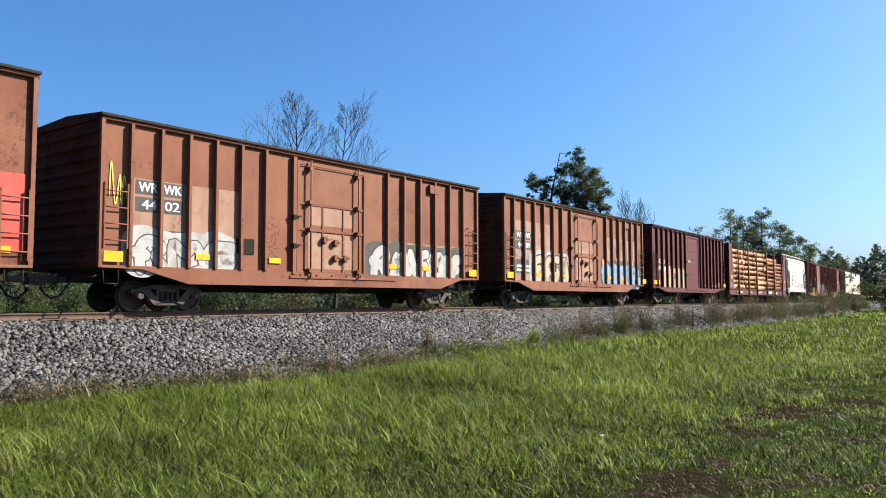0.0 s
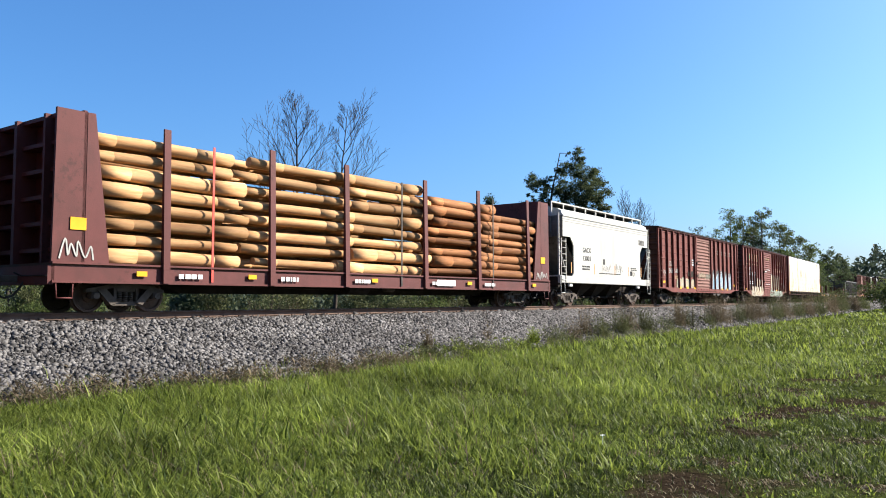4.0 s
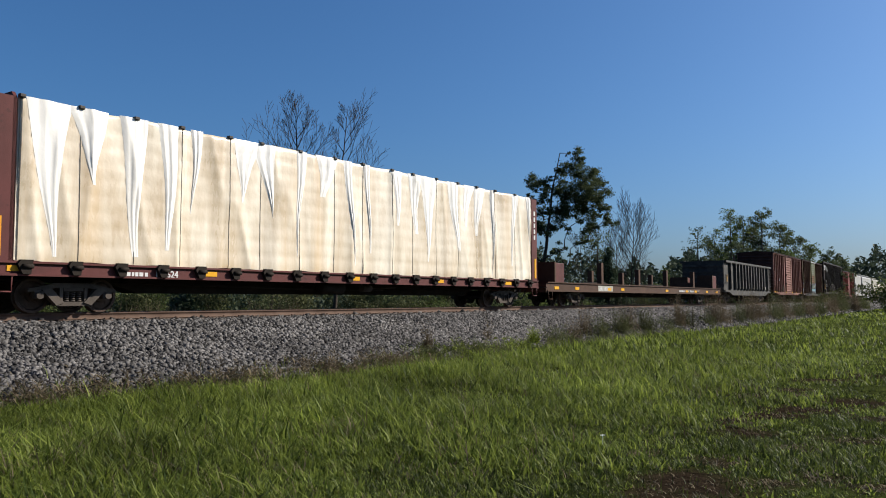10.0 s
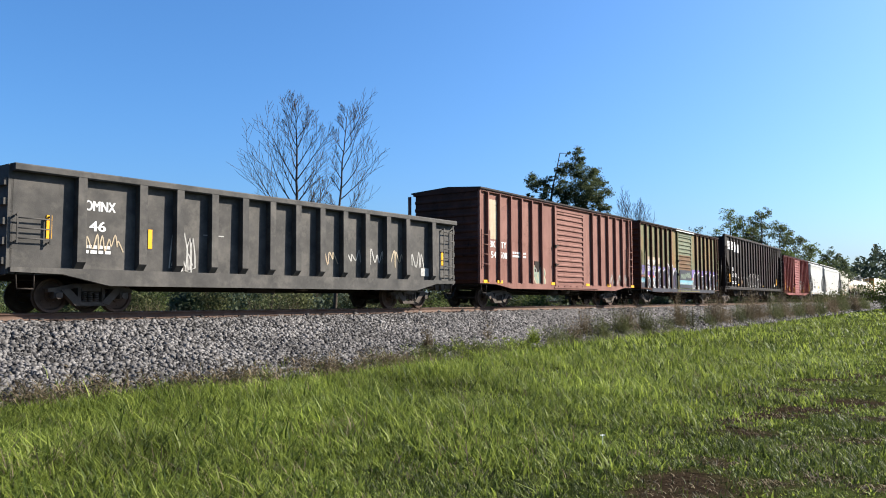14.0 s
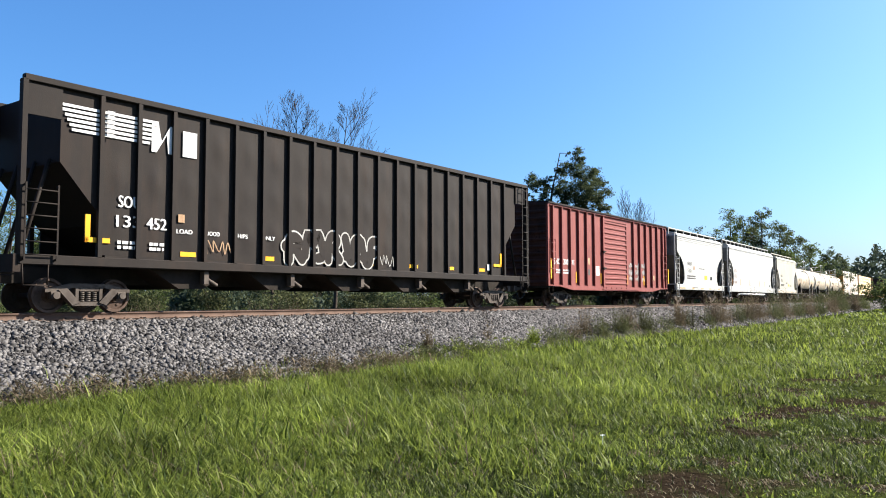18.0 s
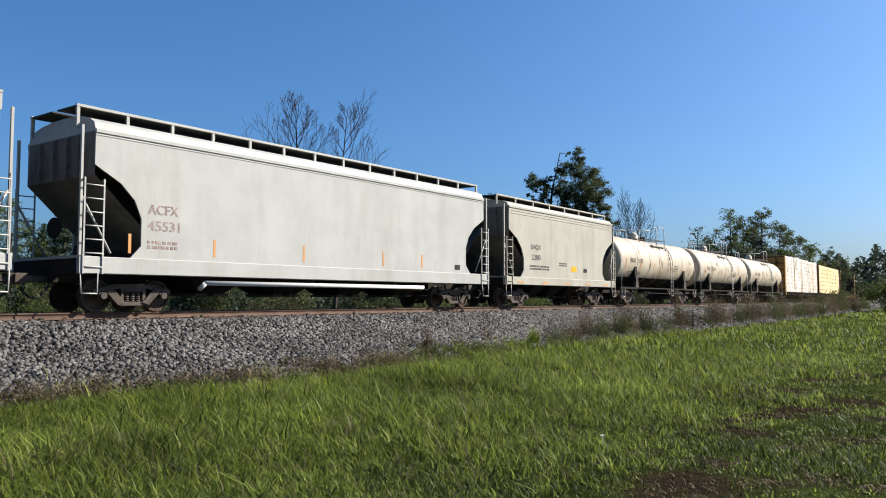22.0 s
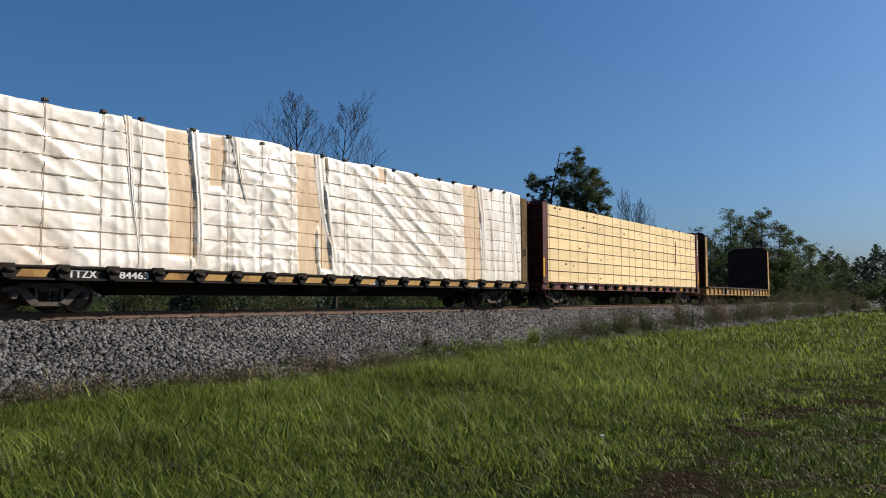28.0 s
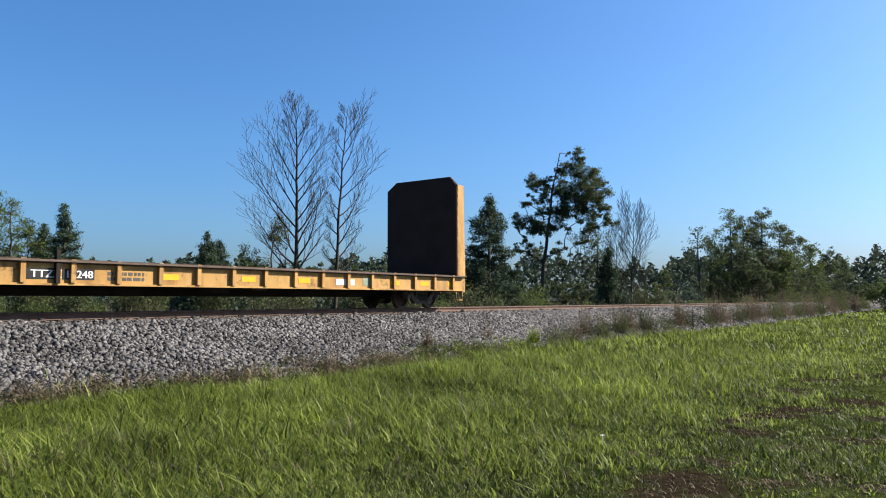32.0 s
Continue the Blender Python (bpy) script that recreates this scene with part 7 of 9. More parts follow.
stirrup(c, -half + 0.1, -1.6, 1.15, mt, 0.6, 0.5)
stirrup(c, half - 0.65, -1.6, 1.15, mt, 0.6, 0.5)
for k in range(6):
    z = 4.95 - k * 0.115
    bar(c, -10.35 + k * 0.06, -7.7 - k * 0.05, z, z + 0.07, -1.538, M["plate_white"], "logo_stripe")
    bar(c, -9.2, -9.0, z, z + 0.07, -1.63, M["plate_white"], "logo_stripe")
part("logo_block", Geo().prism_xz([(-7.9, 4.2), (-7.75, 4.2), (-7.45, 4.7), (-7.4, 4.2), (-7.2, 4.2), (-7.2, 4.95), (-7.35, 4.95), (-7.6, 4.5), (-7.7, 4.95), (-7.9, 4.95)][::-1], -1.542, -1.536), M["plate_white"], c)
part("logo_block", Geo().box(-6.95, -6.5, -1.542, -1.536, 4.2, 4.9), M["plate_white"], c)
lettering(c, "SOU", -8.8, -8.2, 2.65, 2.95, -1.542, M["plate_white"], 0.02)
lettering(c, "133", -8.85, -8.2, 2.15, 2.45, -1.542, M["plate_white"], 0.02)
lettering(c, "452", -8.0, -7.42, 2.15, 2.45, -1.542, M["plate_white"], 0.02)
for s, x in (("LOAD", -7.1), ("WOOD", -6.2), ("CHIPS", -5.2), ("ONLY", -4.15)):
    lettering(c, s, x, x + 0.5, 2.1, 2.22, -1.542, M["plate_white"], 0.01)
stencils(c, -8.8, -8.3, 1.6, 1.85, -1.542, M["plate_white"], 2, RN)
stencils(c, -7.9, -7.4, 1.6, 1.85, -1.542, M["plate_white"], 2, RN)
bar(c, -7.05, -6.85, 2.4, 2.62, -1.538, M["cream_letter"], "stencil_panel")
part("yellow_mark", Geo().box(-9.65, -9.52, -1.542, -1.5, 1.72, 2.4).box(-9.65, -9.0, -1.542, -1.5, 1.72, 1.84), M["yellow"], c, "yellow L-shaped painted mark")
part("yellow_mark", Geo().box(9.0, 9.12, -1.542, -1.5, 1.72, 2.3).box(8.5, 9.12, -1.542, -1.5, 1.72, 1.84), M["yellow"], c)
reflectors(c, (-6.7, -3.9, -1.6, 0.6, 3.1, 5.4, 7.6), 1.55, -1.51, 0.5, 0.13)
graffiti(c, -3.3, 1.0, 1.42, 2.6, -1.542, "black", "tag_white", 131, 5, None, 0.035, inner=None)
graffiti(c, 1.1, 1.9, 1.45, 1.95, -1.542, None, "tag_white", 133, 3, None, 0.025)
graffiti(c, -6.1, -5.3, 1.5, 2.0, -1.542, None, "cream_letter", 132, 2, None, 0.03, jag=True)
bar(c, 8.0, 8.35, 1.55, 1.8, -1.538, M["plate_white"], "stencil_panel")
part("centre_sill", Geo().box(-half, half, -0.3, 0.3, 0.72, 1.12), M["under"], c)
add_couplers(c, L)
add_trucks(c, (-half + 2.0, half - 2.0), 240.65)

# coral red boxcar
c, L = boxcar("boxcar", "clean coral red boxcar with white stencilled marks", 253.9, 270.65, "bright_red", top=4.99, sill=0.98, drop=0.8,
              posts_front=(-7.85, -6.9, -5.95, -5.0, -4.05, -3.1), posts_rear=(2.37, 3.37, 4.36, 5.33, 6.3, 7.25), door=(-1.83, 1.4), door_ribs=13, post_d=0.12, trim=0.45)
for s, x0, x1, z0 in (("SNC", -7.65, -7.02, 2.05), ("200", -6.65, -6.1, 2.05), ("91", -5.8, -5.45, 2.05)):
    lettering(c, s, x0, x1, z0, z0 + 0.27, -1.512, M["plate_white"], 0.015)
stencils(c, -7.4, -6.0, 1.6, 1.85, -1.512, M["plate_white"], 2, RN)
bar(c, -3.85, -3.55, 2.15, 2.5, -1.506, M["cream_letter"], "stencil_panel")
bar(c, -3.85, -3.55, 1.6, 1.9, -1.506, M["grey_patch"], "stencil_panel")
bar(c, -2.95, -2.35, 1.6, 2.1, -1.506, M["plate_white"], "stencil_panel")
bar(c, 5.5, 5.9, 1.5, 1.8, -1.506, M["cream_letter"], "stencil_panel")
for x in (1.75, 2.75, 3.75):
    for k, (za, zb) in enumerate(((1.35, 1.75), (1.72, 2.12), (2.1, 2.5))):
        graffiti(c, x + 0.04, x + 0.56, za, zb, -1.512, None, "tag_white", 140 + int(x) * 3 + k, 2, None, 0.06)
reflectors(c, (-8.1, 8.15), 1.8, -1.60, 0.95, 0.11, upright=True)
reflectors(c, (-5.2, -2.15, 1.55, 4.1), 1.45, -1.51, 0.55, 0.11, upright=True)

# three pale covered hoppers
c, L = covered_hopper("covered_hopper", "pale grey-white covered hopper with rounded end cutouts", 272.13, 283.79, "grey_white", side_top=4.62, walk_z=5.15, sill=(0.98, 1.36), cut_x=1.5, cut_z=3.3, cut_curve=True, rail_posts=8)
lettering(c, "SHQX", -3.3, -2.35, 2.65, 2.92, -1.556, M["grey_patch"], 0.02)
lettering(c, "1265", -3.25, -2.45, 2.2, 2.46, -1.556, M["grey_patch"], 0.02)
stencils(c, -3.4, -1.5, 1.75, 2.05, -1.554, M["grey_patch"], 2, RN)
stencils(c, -0.6, 0.7, 2.5, 2.58, -1.554, M["grey_patch"], 1, RN)
bar(c, -1.95, -1.65, 2.4, 2.65, -1.554, M["cream_letter"], "stencil_panel")
bar(c, 0.7, 1.35, 1.75, 2.05, -1.554, M["yellow"], "stencil_panel")
bar(c, 2.15, 2.6, 1.75, 2.0, -1.554, M["plate_black"], "stencil_panel")
stencils(c, -2.3, -1.0, 1.12, 1.2, -1.584, M["grey_patch"], 1, RN)
for x in (-4.8, -4.2, -2.2, 0.0, 2.0, 4.3):
    part("reflector", Geo().box(x - 0.25, x + 0.25, -1.59, -1.57, 1.06, 1.14), M["brown_letter"], c)

c, L = covered_hopper("covered_hopper", "long pale grey covered hopper with faded lettering", 285.3, 303.15, "grey_white", side_top=4.5, walk_z=5.18, sill=(0.95, 1.38), cut_x=1.3, cut_z=3.4, cut_curve=True, bays=4, rail_posts=14, ribs=(0.1,))
lettering(c, "ACFX", -7.1, -6.2, 2.55, 2.8, -1.556, M["grey_letter"], 0.02)
lettering(c, "45531", -7.1, -6.15, 2.12, 2.38, -1.556, M["grey_letter"], 0.02)
stencils(c, -7.1, -6.2, 1.65, 1.9, -1.554, M["grey_letter"], 2, RN)
for x in (-7.6, -5.0, -1.6, 2.2, 4.4):
    part("reflector", Geo().box(x - 0.04, x + 0.04, -1.556, -1.54, 1.5, 2.0), M["brown_letter"], c)
bar(c, 6.5, 6.85, 1.5, 1.7, -1.554, M["plate_black"], "stencil_panel")
part("side_pipe", Geo().tube((-5.2, -1.45, 0.78), (4.6, -1.45, 0.78), 0.07, n=10).tube((-5.2, -1.45, 0.78), (-5.3, -1.3, 0.6), 0.07, n=10), M["plate_white"], c, "white horizontal air pipe")

c, L = covered_hopper("covered_hopper", "dusty tan-grey covered hopper with dark end cutouts", 304.5, 316.3, "tan_grey", side_top=4.45, walk_z=5.0, sill=(0.98, 1.34), cut_x=1.3, cut_z=3.2, cut_curve=True, rail_posts=8)
lettering(c, "SHQX", -3.6, -2.65, 2.6, 2.86, -1.556, M["grey_patch"], 0.02)
lettering(c, "2280", -3.55, -2.7, 2.15, 2.4, -1.556, M["grey_patch"], 0.02)
stencils(c, -3.7, -1.8, 1.7, 1.95, -1.554, M["grey_patch"], 2, RN)
stencils(c, -0.8, 0.0, 1.95, 2.15, -1.554, M["grey_patch"], 2, RN)
bar(c, 0.5, 1.1, 1.7, 1.98, -1.554, M["yellow"], "stencil_panel")
bar(c, 1.9, 2.3, 1.7, 1.9, -1.554, M["plate_black"], "stencil_panel")
for x in (-4.6, -2.3, 0.0, 2.3, 4.6):
    part("reflector", Geo().box(x - 0.25, x + 0.25, -1.59, -1.57, 1.06, 1.14), M["brown_letter"], c)

# three tank cars
tank_car("tank_car", "cream tank car streaked with rust, railed top platform", 317.3, 331.1, "15120", 3)
tank_car("tank_car", "cream tank car with a black underframe, railed top platform", 332.25, 346.7, "15219", 4)
tank_car("tank_car", "cream tank car with black lettering, railed top platform", 347.85, 362.3, "15220", 6)

# wrapped lumber on a yellow bulkhead flat
c, L = car_root("lumber_car", "yellow bulkhead flat car with loosely wrapped white lumber", 363.9, 387.7, "flat car")
WINCH_X = [-10.91 + 1.27 * k for k in range(18)]
flat_bed(c, L, M["under"], deck=1.1, sill=0.8, W=1.5, belly=0.45, pockets=18, s_mid=375.8, pocket_x=WINCH_X)
bulkhead(c, -L / 2 + 0.02, -1, "yellow_car", 1.1, 5.06, 1.5, 0.5, chamfer=0.15)
# the rear bulkhead's shade is painted in with the darker yellow
bulkhead(c, L / 2 - 0.02, 1, "yellow_shaded", 1.1, 5.06, 1.5, 0.5, chamfer=0.15)
wrapped_load(c, -L / 2 + 0.6, L / 2 - 0.55, 1.14, 5.0, "wrap", 91, 1.46, sag=0.2, cols=18)
lettering(c, "TTZX", -9.49, -8.77, 0.85, 1.03, -1.506, M["plate_white"], 0.02)
lettering(c, "84463", -8.16, -7.36, 0.85, 1.03, -1.506, M["plate_white"], 0.02)
# yellow panels slanted between the winches on the black sill
for k, x in enumerate([-12.18] + WINCH_X):
    if k not in (2, 3):
        e = min(x + 1.02, L / 2 - 0.05)
        b0 = max(x + 0.2, -L / 2 + 0.1)
        part("yellow_panel", Geo().prism_xz([(b0 + 0.16, 1.045), (b0, 0.85), (e - 0.14, 0.85), (e, 1.045)], -1.514, -1.5), M["yellow_car"], c, "slanted grimy yellow panel on the black sill")
bar(c, 7.4, 7.9, 0.82, 1.02, -1.506, M["plate_white"], "stencil_panel")
bar(c, 1.2, 2.2, 0.84, 1.0, -1.506, M["plate_white"], "stencil_panel")
part("hand_brake", Geo().tube((L / 2 - 0.3, -1.56, 2.6), (L / 2 - 0.3, -1.56, 2.3), 0.03, n=6), M["under"], c)

# bare lumber on a red-brown bulkhead flat
c, L = car_root("lumber_car", "dark red bulkhead flat car stacked with fresh lumber", 389.15, 412.9, "flat car")
flat_bed(c, L, M["load_red"], deck=1.12, sill=0.82, W=1.5, belly=0.48, pockets=18, s_mid=401.0)
for sx in (-1, 1):
    bulkhead(c, sx * (L / 2 - 0.02), sx, "load_red", 1.12, 5.08, 1.5, 0.5, chamfer=0.12)
rows, cols = 7, 5
z0, z1, x0, x1 = 1.18, 4.95, -L / 2 + 0.62, L / 2 - 0.6
hz, wx = (z1 - z0) / rows, (x1 - x0) / cols
gl = Geo()
nb = 7
bh = (hz - 0.045) / nb
groove = [(-0.01, 0.0), (-0.01, hz - 0.045)]
for k in reversed(range(nb)):
    y = -1.45 + (0.004 if k % 2 else 0.0)
    groove += [(y, (k + 1) * bh - 0.003), (y, k * bh + 0.003), (-1.438, k * bh + 0.002), (-1.438, k * bh)]
gl.prism_yz(groove[:-1], 0.003, wx - 0.004)
near_pack = gl.mesh("lumber_pack", M["lumber"])
far_pack = Geo().box(0.01, wx - 0.012, 0.01, 1.45, 0, hz - 0.045).mesh("lumber_pack", M["lumber"])
rp = random.Random(8)
for r in range(rows):
    for q in range(cols):
        place("lumber_pack", near_pack, c, pose(x0 + q * wx, rp.uniform(-0.012, 0.012), z0 + r * hz))
        place("lumber_pack", far_pack, c, pose(x0 + q * wx, rp.uniform(-0.012, 0.012), z0 + r * hz))
for r in range(1, rows):
    part("pack_spacer", Geo().box(x0, x1, -1.43, 1.43, z0 + r * hz - 0.043, z0 + r * hz - 0.004), M["bulk_brown"], c)
for q in range(4 * cols + 1):
    x = x0 + q * wx / 4 + rp.uniform(-0.2, 0.2)
    if x0 + 0.1 < x < x1 - 0.1:
        lean = rp.uniform(-0.08, 0.08)
        part("tie_band", Geo().prism_xz([(x - 0.006, z0), (x + 0.006, z0), (x + lean + 0.006, z1), (x + lean - 0.006, z1)], -1.475, -1.466), M["gap_brown"], c)
        if q % 2:
            part("corner_guard", Geo().box(x + lean - 0.05, x + lean + 0.05, -1.49, -1.38, z1 - 0.06, z1 + 0.03, 0.02), M["strap"], c)
gm = Geo()
for _ in range(46):
    x, r = rp.uniform(x0, x1), rp.randrange(rows)
    z = z0 + r * hz + rp.uniform(0.1, hz - 0.1)
    s = rp.uniform(0.02, 0.07)
    gm.box(x - s * 1.6, x + s * 1.6, -1.47, -1.462, z - s * 0.5, z + s * 0.5)
part("wood_mark", gm, M["knot"], c, "small dark marks and tags on the lumber")
for k in range(9):
    x, z = x0 + wx * rp.choice((1, 2, 3, 4)) + rp.uniform(-0.3, 0.2), z0 + rp.randrange(rows) * hz + rp.uniform(0.15, 0.4)
    part("paper_tag", Geo().box(x, x + 0.13, -1.472, -1.462, z, z + 0.12), M["plate_white"], c, "white paper tag stapled to the lumber")
part("wood_mark", Geo().box(7.0, 7.1, -1.476, -1.462, 2.6, 4.2), M["knot"], c)
stencils(c, -9.0, -8.2, 0.9, 1.06, -1.504, M["plate_white"], 1, RN)
lettering(c, "120686", -8.01, -7.26, 0.88, 1.08, -1.506, M["plate_white"], 0.015)
stencils(c, -7.4, -6.4, 0.9, 1.06, -1.504, M["plate_white"], 1, RN)
bar(c, 8.6, 8.95, 0.84, 1.06, -1.506, M["plate_white"], "stencil_panel")
reflectors(c, (-11.2, -5.6, -2.6, 1.0, 4.0, 8.0), 0.98, -1.506, 0.4, 0.12)
for k in range(5):
    bar(c, L / 2 - 0.26, L / 2 - 0.14, 4.4 - k * 0.24, 4.57 - k * 0.24, -1.504, M["plate_white"], "letter_block")
part("yellow_panel", Geo().box(-11.85, -11.72, -1.512, -1.5, 1.4, 2.3).box(11.72, 11.85, -1.512, -1.5, 1.4, 2.3), M["yellow"], c)

# empty yellow bulkhead flat, the last car
c, L = car_root("flat_car", "empty yellow bulkhead flat car with dark bulkhead faces", 414.81, 436.5, "flat car")
flat_bed(c, L, M["yellow_car"], deck=1.24, sill=0.68, W=1.5, belly=0.42, pockets=18, s_mid=425.65, deck_mat=M["tie"], lip=0.15, winch=False)
for sx in (-1, 1):
    bulkhead(c, sx * (L / 2 - 0.02), sx, "yellow_car", 1.24, 5.28, 1.5, 0.42, taper=0.14, face_mat="rust_frame", chamfer=0.35)
    xi = sx * (L / 2 - 0.445)
    pts = [(-1.48, 1.26), (1.48, 1.26), (1.48, 4.93), (1.14, 5.26), (-1.14, 5.26), (-1.48, 4.93)]
    part("bulkhead_lining", Geo().prism_yz(pts, min(xi, xi - sx * 0.03), max(xi, xi - sx * 0.03)), M["bulk_brown"], c, "dark brown lining of the bulkhead")
part("number_panel", Geo().box(-6.4, -5.75, -1.506, -1.5, 0.8, 1.06).box(-5.55, -4.75, -1.506, -1.5, 0.8, 1.06), M["plate_black"], c)
lettering(c, "TTZX 11248", -6.3, -4.8, 0.84, 1.02, -1.512, M["plate_white"], 0.015)
stencils(c, -4.4, -3.4, 0.8, 1.06, -1.504, M["grey_patch"], 2, RN)
for x in (-8.6, -7.4, -2.6, 0.0, 2.2, 6.6, 8.3, 10.0):
    part("reflector", Geo().box(x - 0.25, x + 0.25, -1.506, -1.5, 0.84, 1.0), M["yellow"], c)
bar(c, 3.6, 4.5, 0.8, 1.0, -1.504, M["plate_white"], "stencil_panel")
bar(c, 4.9, 5.3, 0.8, 1.06, -1.504, M["tag_teal"], "stencil_panel")
part("deck_winch", Geo().box(-5.75, -5.65, -1.62, -1.5, 0.7, 1.5), M["under"], c)
part("deck_chain", Geo().box(-10.0, 10.0, -1.4, -1.34, 1.24, 1.29), M["rusty_deck"], c)


RUNNING = {"truck", "side_frame", "spring_nest", "bearing_cap", "wheelset", "coupler", "brake_hose"}


def full_width():
    """The car bodies are 3.3 m wide: draw the far half out to its width."""
    done = set()
    for root, _ in TRAIN:
        for ob in root.children_recursive:
            me = ob.data
            if me.name.split(".")[0] in RUNNING:
                continue
            if ob.location.y > 0.3:
                ob.location.y *= 1.2
                continue
            if me.name in done:
                continue
            done.add(me.name)
            co = np.empty(len(me.vertices) * 3, dtype=np.float32)
            me.vertices.foreach_get("co", co)
            co = co.reshape(-1, 3)
            wide = 1.45 if me.name.startswith("bulkhead") else 1.2
            co[:, 1] = np.where(co[:, 1] > 0, co[:, 1] * wide, co[:, 1])
            me.vertices.foreach_set("co", co.ravel())
            me.update()


full_width()
for root, cut, body in TRIMMED:
    for ob in root.children:
        if ob not in body:
            ob.location.x += cut / 2

# ---- ground ----
GROUND = -1.45


def lay(s_list, profile, name, material, kind="structure", label="", noise_amp=0.0):
    """A strip along the track: profile of (side, z)."""
    verts, m = [], len(profile)
    for s in s_list:
        for side, z in profile:
            p = on_track(s, side, z)
            dz = noise_amp * noise.noise(Vector((p[0] * 0.8, p[1] * 0.8, 0.0)))
            verts.append((p[0], p[1], p[2] + dz))
    q = []
    for i in range(len(s_list) - 1):
        for j in range(m - 1):
            a = i * m + j
            q.append((a, a + 1, a + m + 1, a + m))
    me = array_mesh(name, np.array(verts), np.array(q), material)
    ob = new(name, me)
    tagged(ob, label, kind=kind)
    return ob


def ground_mesh():
    """One sheet, fine near the camera, coarse to the horizon."""
    def axis(lo, hi, step, far, k):
        a = list(np.arange(lo, hi + 1e-6, step))
        s, x = step, hi
        while x < far:
            s *= k
            x += s
            a.append(x)
        s, x = step, lo
        b = []
        while x > -far:
            s *= k
            x -= s
            b.append(x)
        return b[::-1] + a
    xs, ys = axis(-12, 14, 0.22, 2600, 1.3), axis(4, 24, 0.22, 2600, 1.3)
    v = []
    for y in ys:
        for x in xs:
            z = GROUND - 0.02
            if abs(x) < 60 and -10 < y < 90:
                z += 0.06 * noise.noise(Vector((x * 0.35, y * 0.35, 0))) + 0.02 * noise.noise(Vector((x * 1.7, y * 1.7, 3)))
            v.append((x, y, z))
    n = len(xs)
    q = [(j * n + i, j * n + i + 1, (j + 1) * n + i + 1, (j + 1) * n + i) for j in range(len(ys) - 1) for i in range(n - 1)]
    me = array_mesh("ground", np.array(v), np.array(q), M["ground"])
    me.polygons.foreach_set("use_smooth", [True] * len(q))
    ob = new("ground", me)
    tagged(ob, "flat field of grass and dark soil beside the track", kind="structure")


ground_mesh()

NEAR_S = [-60 + 1.0 * i for i in range(61)] + [1 + 1.0 * i for i in range(60)]
LONG_S = [-500, -400, -300, -200, -150, -120, -90] + NEAR_S + [62 + 2 * i for i in range(100)] + [280, 320, 380, 450, 520, 600]


def toe(s):
    """Where the ballast meets the ground: it spreads wider near the camera."""
    return np.interp(s, (-22, -16, -9, -4, 5, 20), (6.5, 6.7, 6.0, 5.6, 4.9, 4.6))


def bed_z(s, side):
    """Height of the ballast's surface on the camera's side."""
    f = (side - 2.15) / (toe(s) - 2.15)
    return np.where(side < 2.15, np.interp(side, (0, 1.7, 2.15), (-0.25, -0.26, -0.33)), np.interp(f, (0, 0.4, 1.0, 1.2), (-0.33, -0.87, GROUND + 0.03, GROUND - 0.14)))


def ballast_bed():
    verts, faces = [], []
    for s in LONG_S:
        t = float(toe(s))
        sides = [2.15 + (t - 2.15) * f for f in (1.2, 1.0, 0.7, 0.4, 0.0)] + [1.7, 0.0]
        row = [(a, float(bed_z(s, a))) for a in sides] + [(-1.7, -0.26), (-2.15, -0.33), (-4.4, GROUND - 0.1), (-5.4, GROUND - 0.2)]
        for a, z in row:
            p = on_track(s, a, z)
            verts.append((p[0], p[1], p[2] + 0.03 * noise.noise(Vector((p[0] * 0.8, p[1] * 0.8, 0.0)))))
    m = len(row)
    for i in range(len(LONG_S) - 1):
        faces += [(i * m + j, i * m + j + 1, (i + 1) * m + j + 1, (i + 1) * m + j) for j in range(m - 1)]
    ob = new("ballast_bed", array_mesh("ballast_bed", np.array(verts), np.array(faces), M["stone"]))
    tagged(ob, "sloping bed of grey crushed stone under the track", kind="structure")


ballast_bed()

# rails
for side in (0.7525, -0.7525):
    w = 0.036
    prof = [(side + 0.075, -0.17), (side + 0.075, -0.155), (side + 0.012, -0.135), (side + 0.012, -0.045), (side + w, -0.035), (side + w, -0.006), (side + w - 0.008, 0.0),
            (side - w + 0.008, 0.0), (side - w, -0.006), (side - w, -0.035), (side - 0.012, -0.045), (side - 0.012, -0.135), (side - 0.075, -0.155), (side - 0.075, -0.17)]
    rail = lay(LONG_S, prof, "rail", M["rail"], "", "rust-brown steel rail spiked to wooden ties")
    tagged(rail, category="rail", group="rails of the track")
    lay(LONG_S, [(side + 0.02, 0.0015), (side - 0.02, 0.0015)], "rail_tread", M["tread"], "", "").parent = rail
# ties
tie_geo = Geo().box(-0.11, 0.11, -1.3, 1.3, -0.36, -0.18, 0.02)
tie_me = tie_geo.mesh("tie", M["tie"])
plate_me = Geo().box(-0.09, 0.09, -0.16, 0.16, -0.182, -0.168).box(-0.06, -0.03, 0.08, 0.13, -0.17, -0.14).box(0.03, 0.06, -0.13, -0.08, -0.17, -0.14).mesh("tie_plate", M["rail"])
for i in range(150):
    s = -30 + i * 0.53
    t = place("tie", tie_me, None, track_pose(s) @ pose(0, random.uniform(-0.04, 0.04), 0, 0, 0, random.uniform(-1, 1)))
    tagged(t, "weathered wooden railway tie bedded in ballast", "tie", "ties of the track")
    for y in (-0.7525, 0.7525):
        place("tie_plate", plate_me, t, pose(0, y, 0))

rng = np.random.default_rng(4)


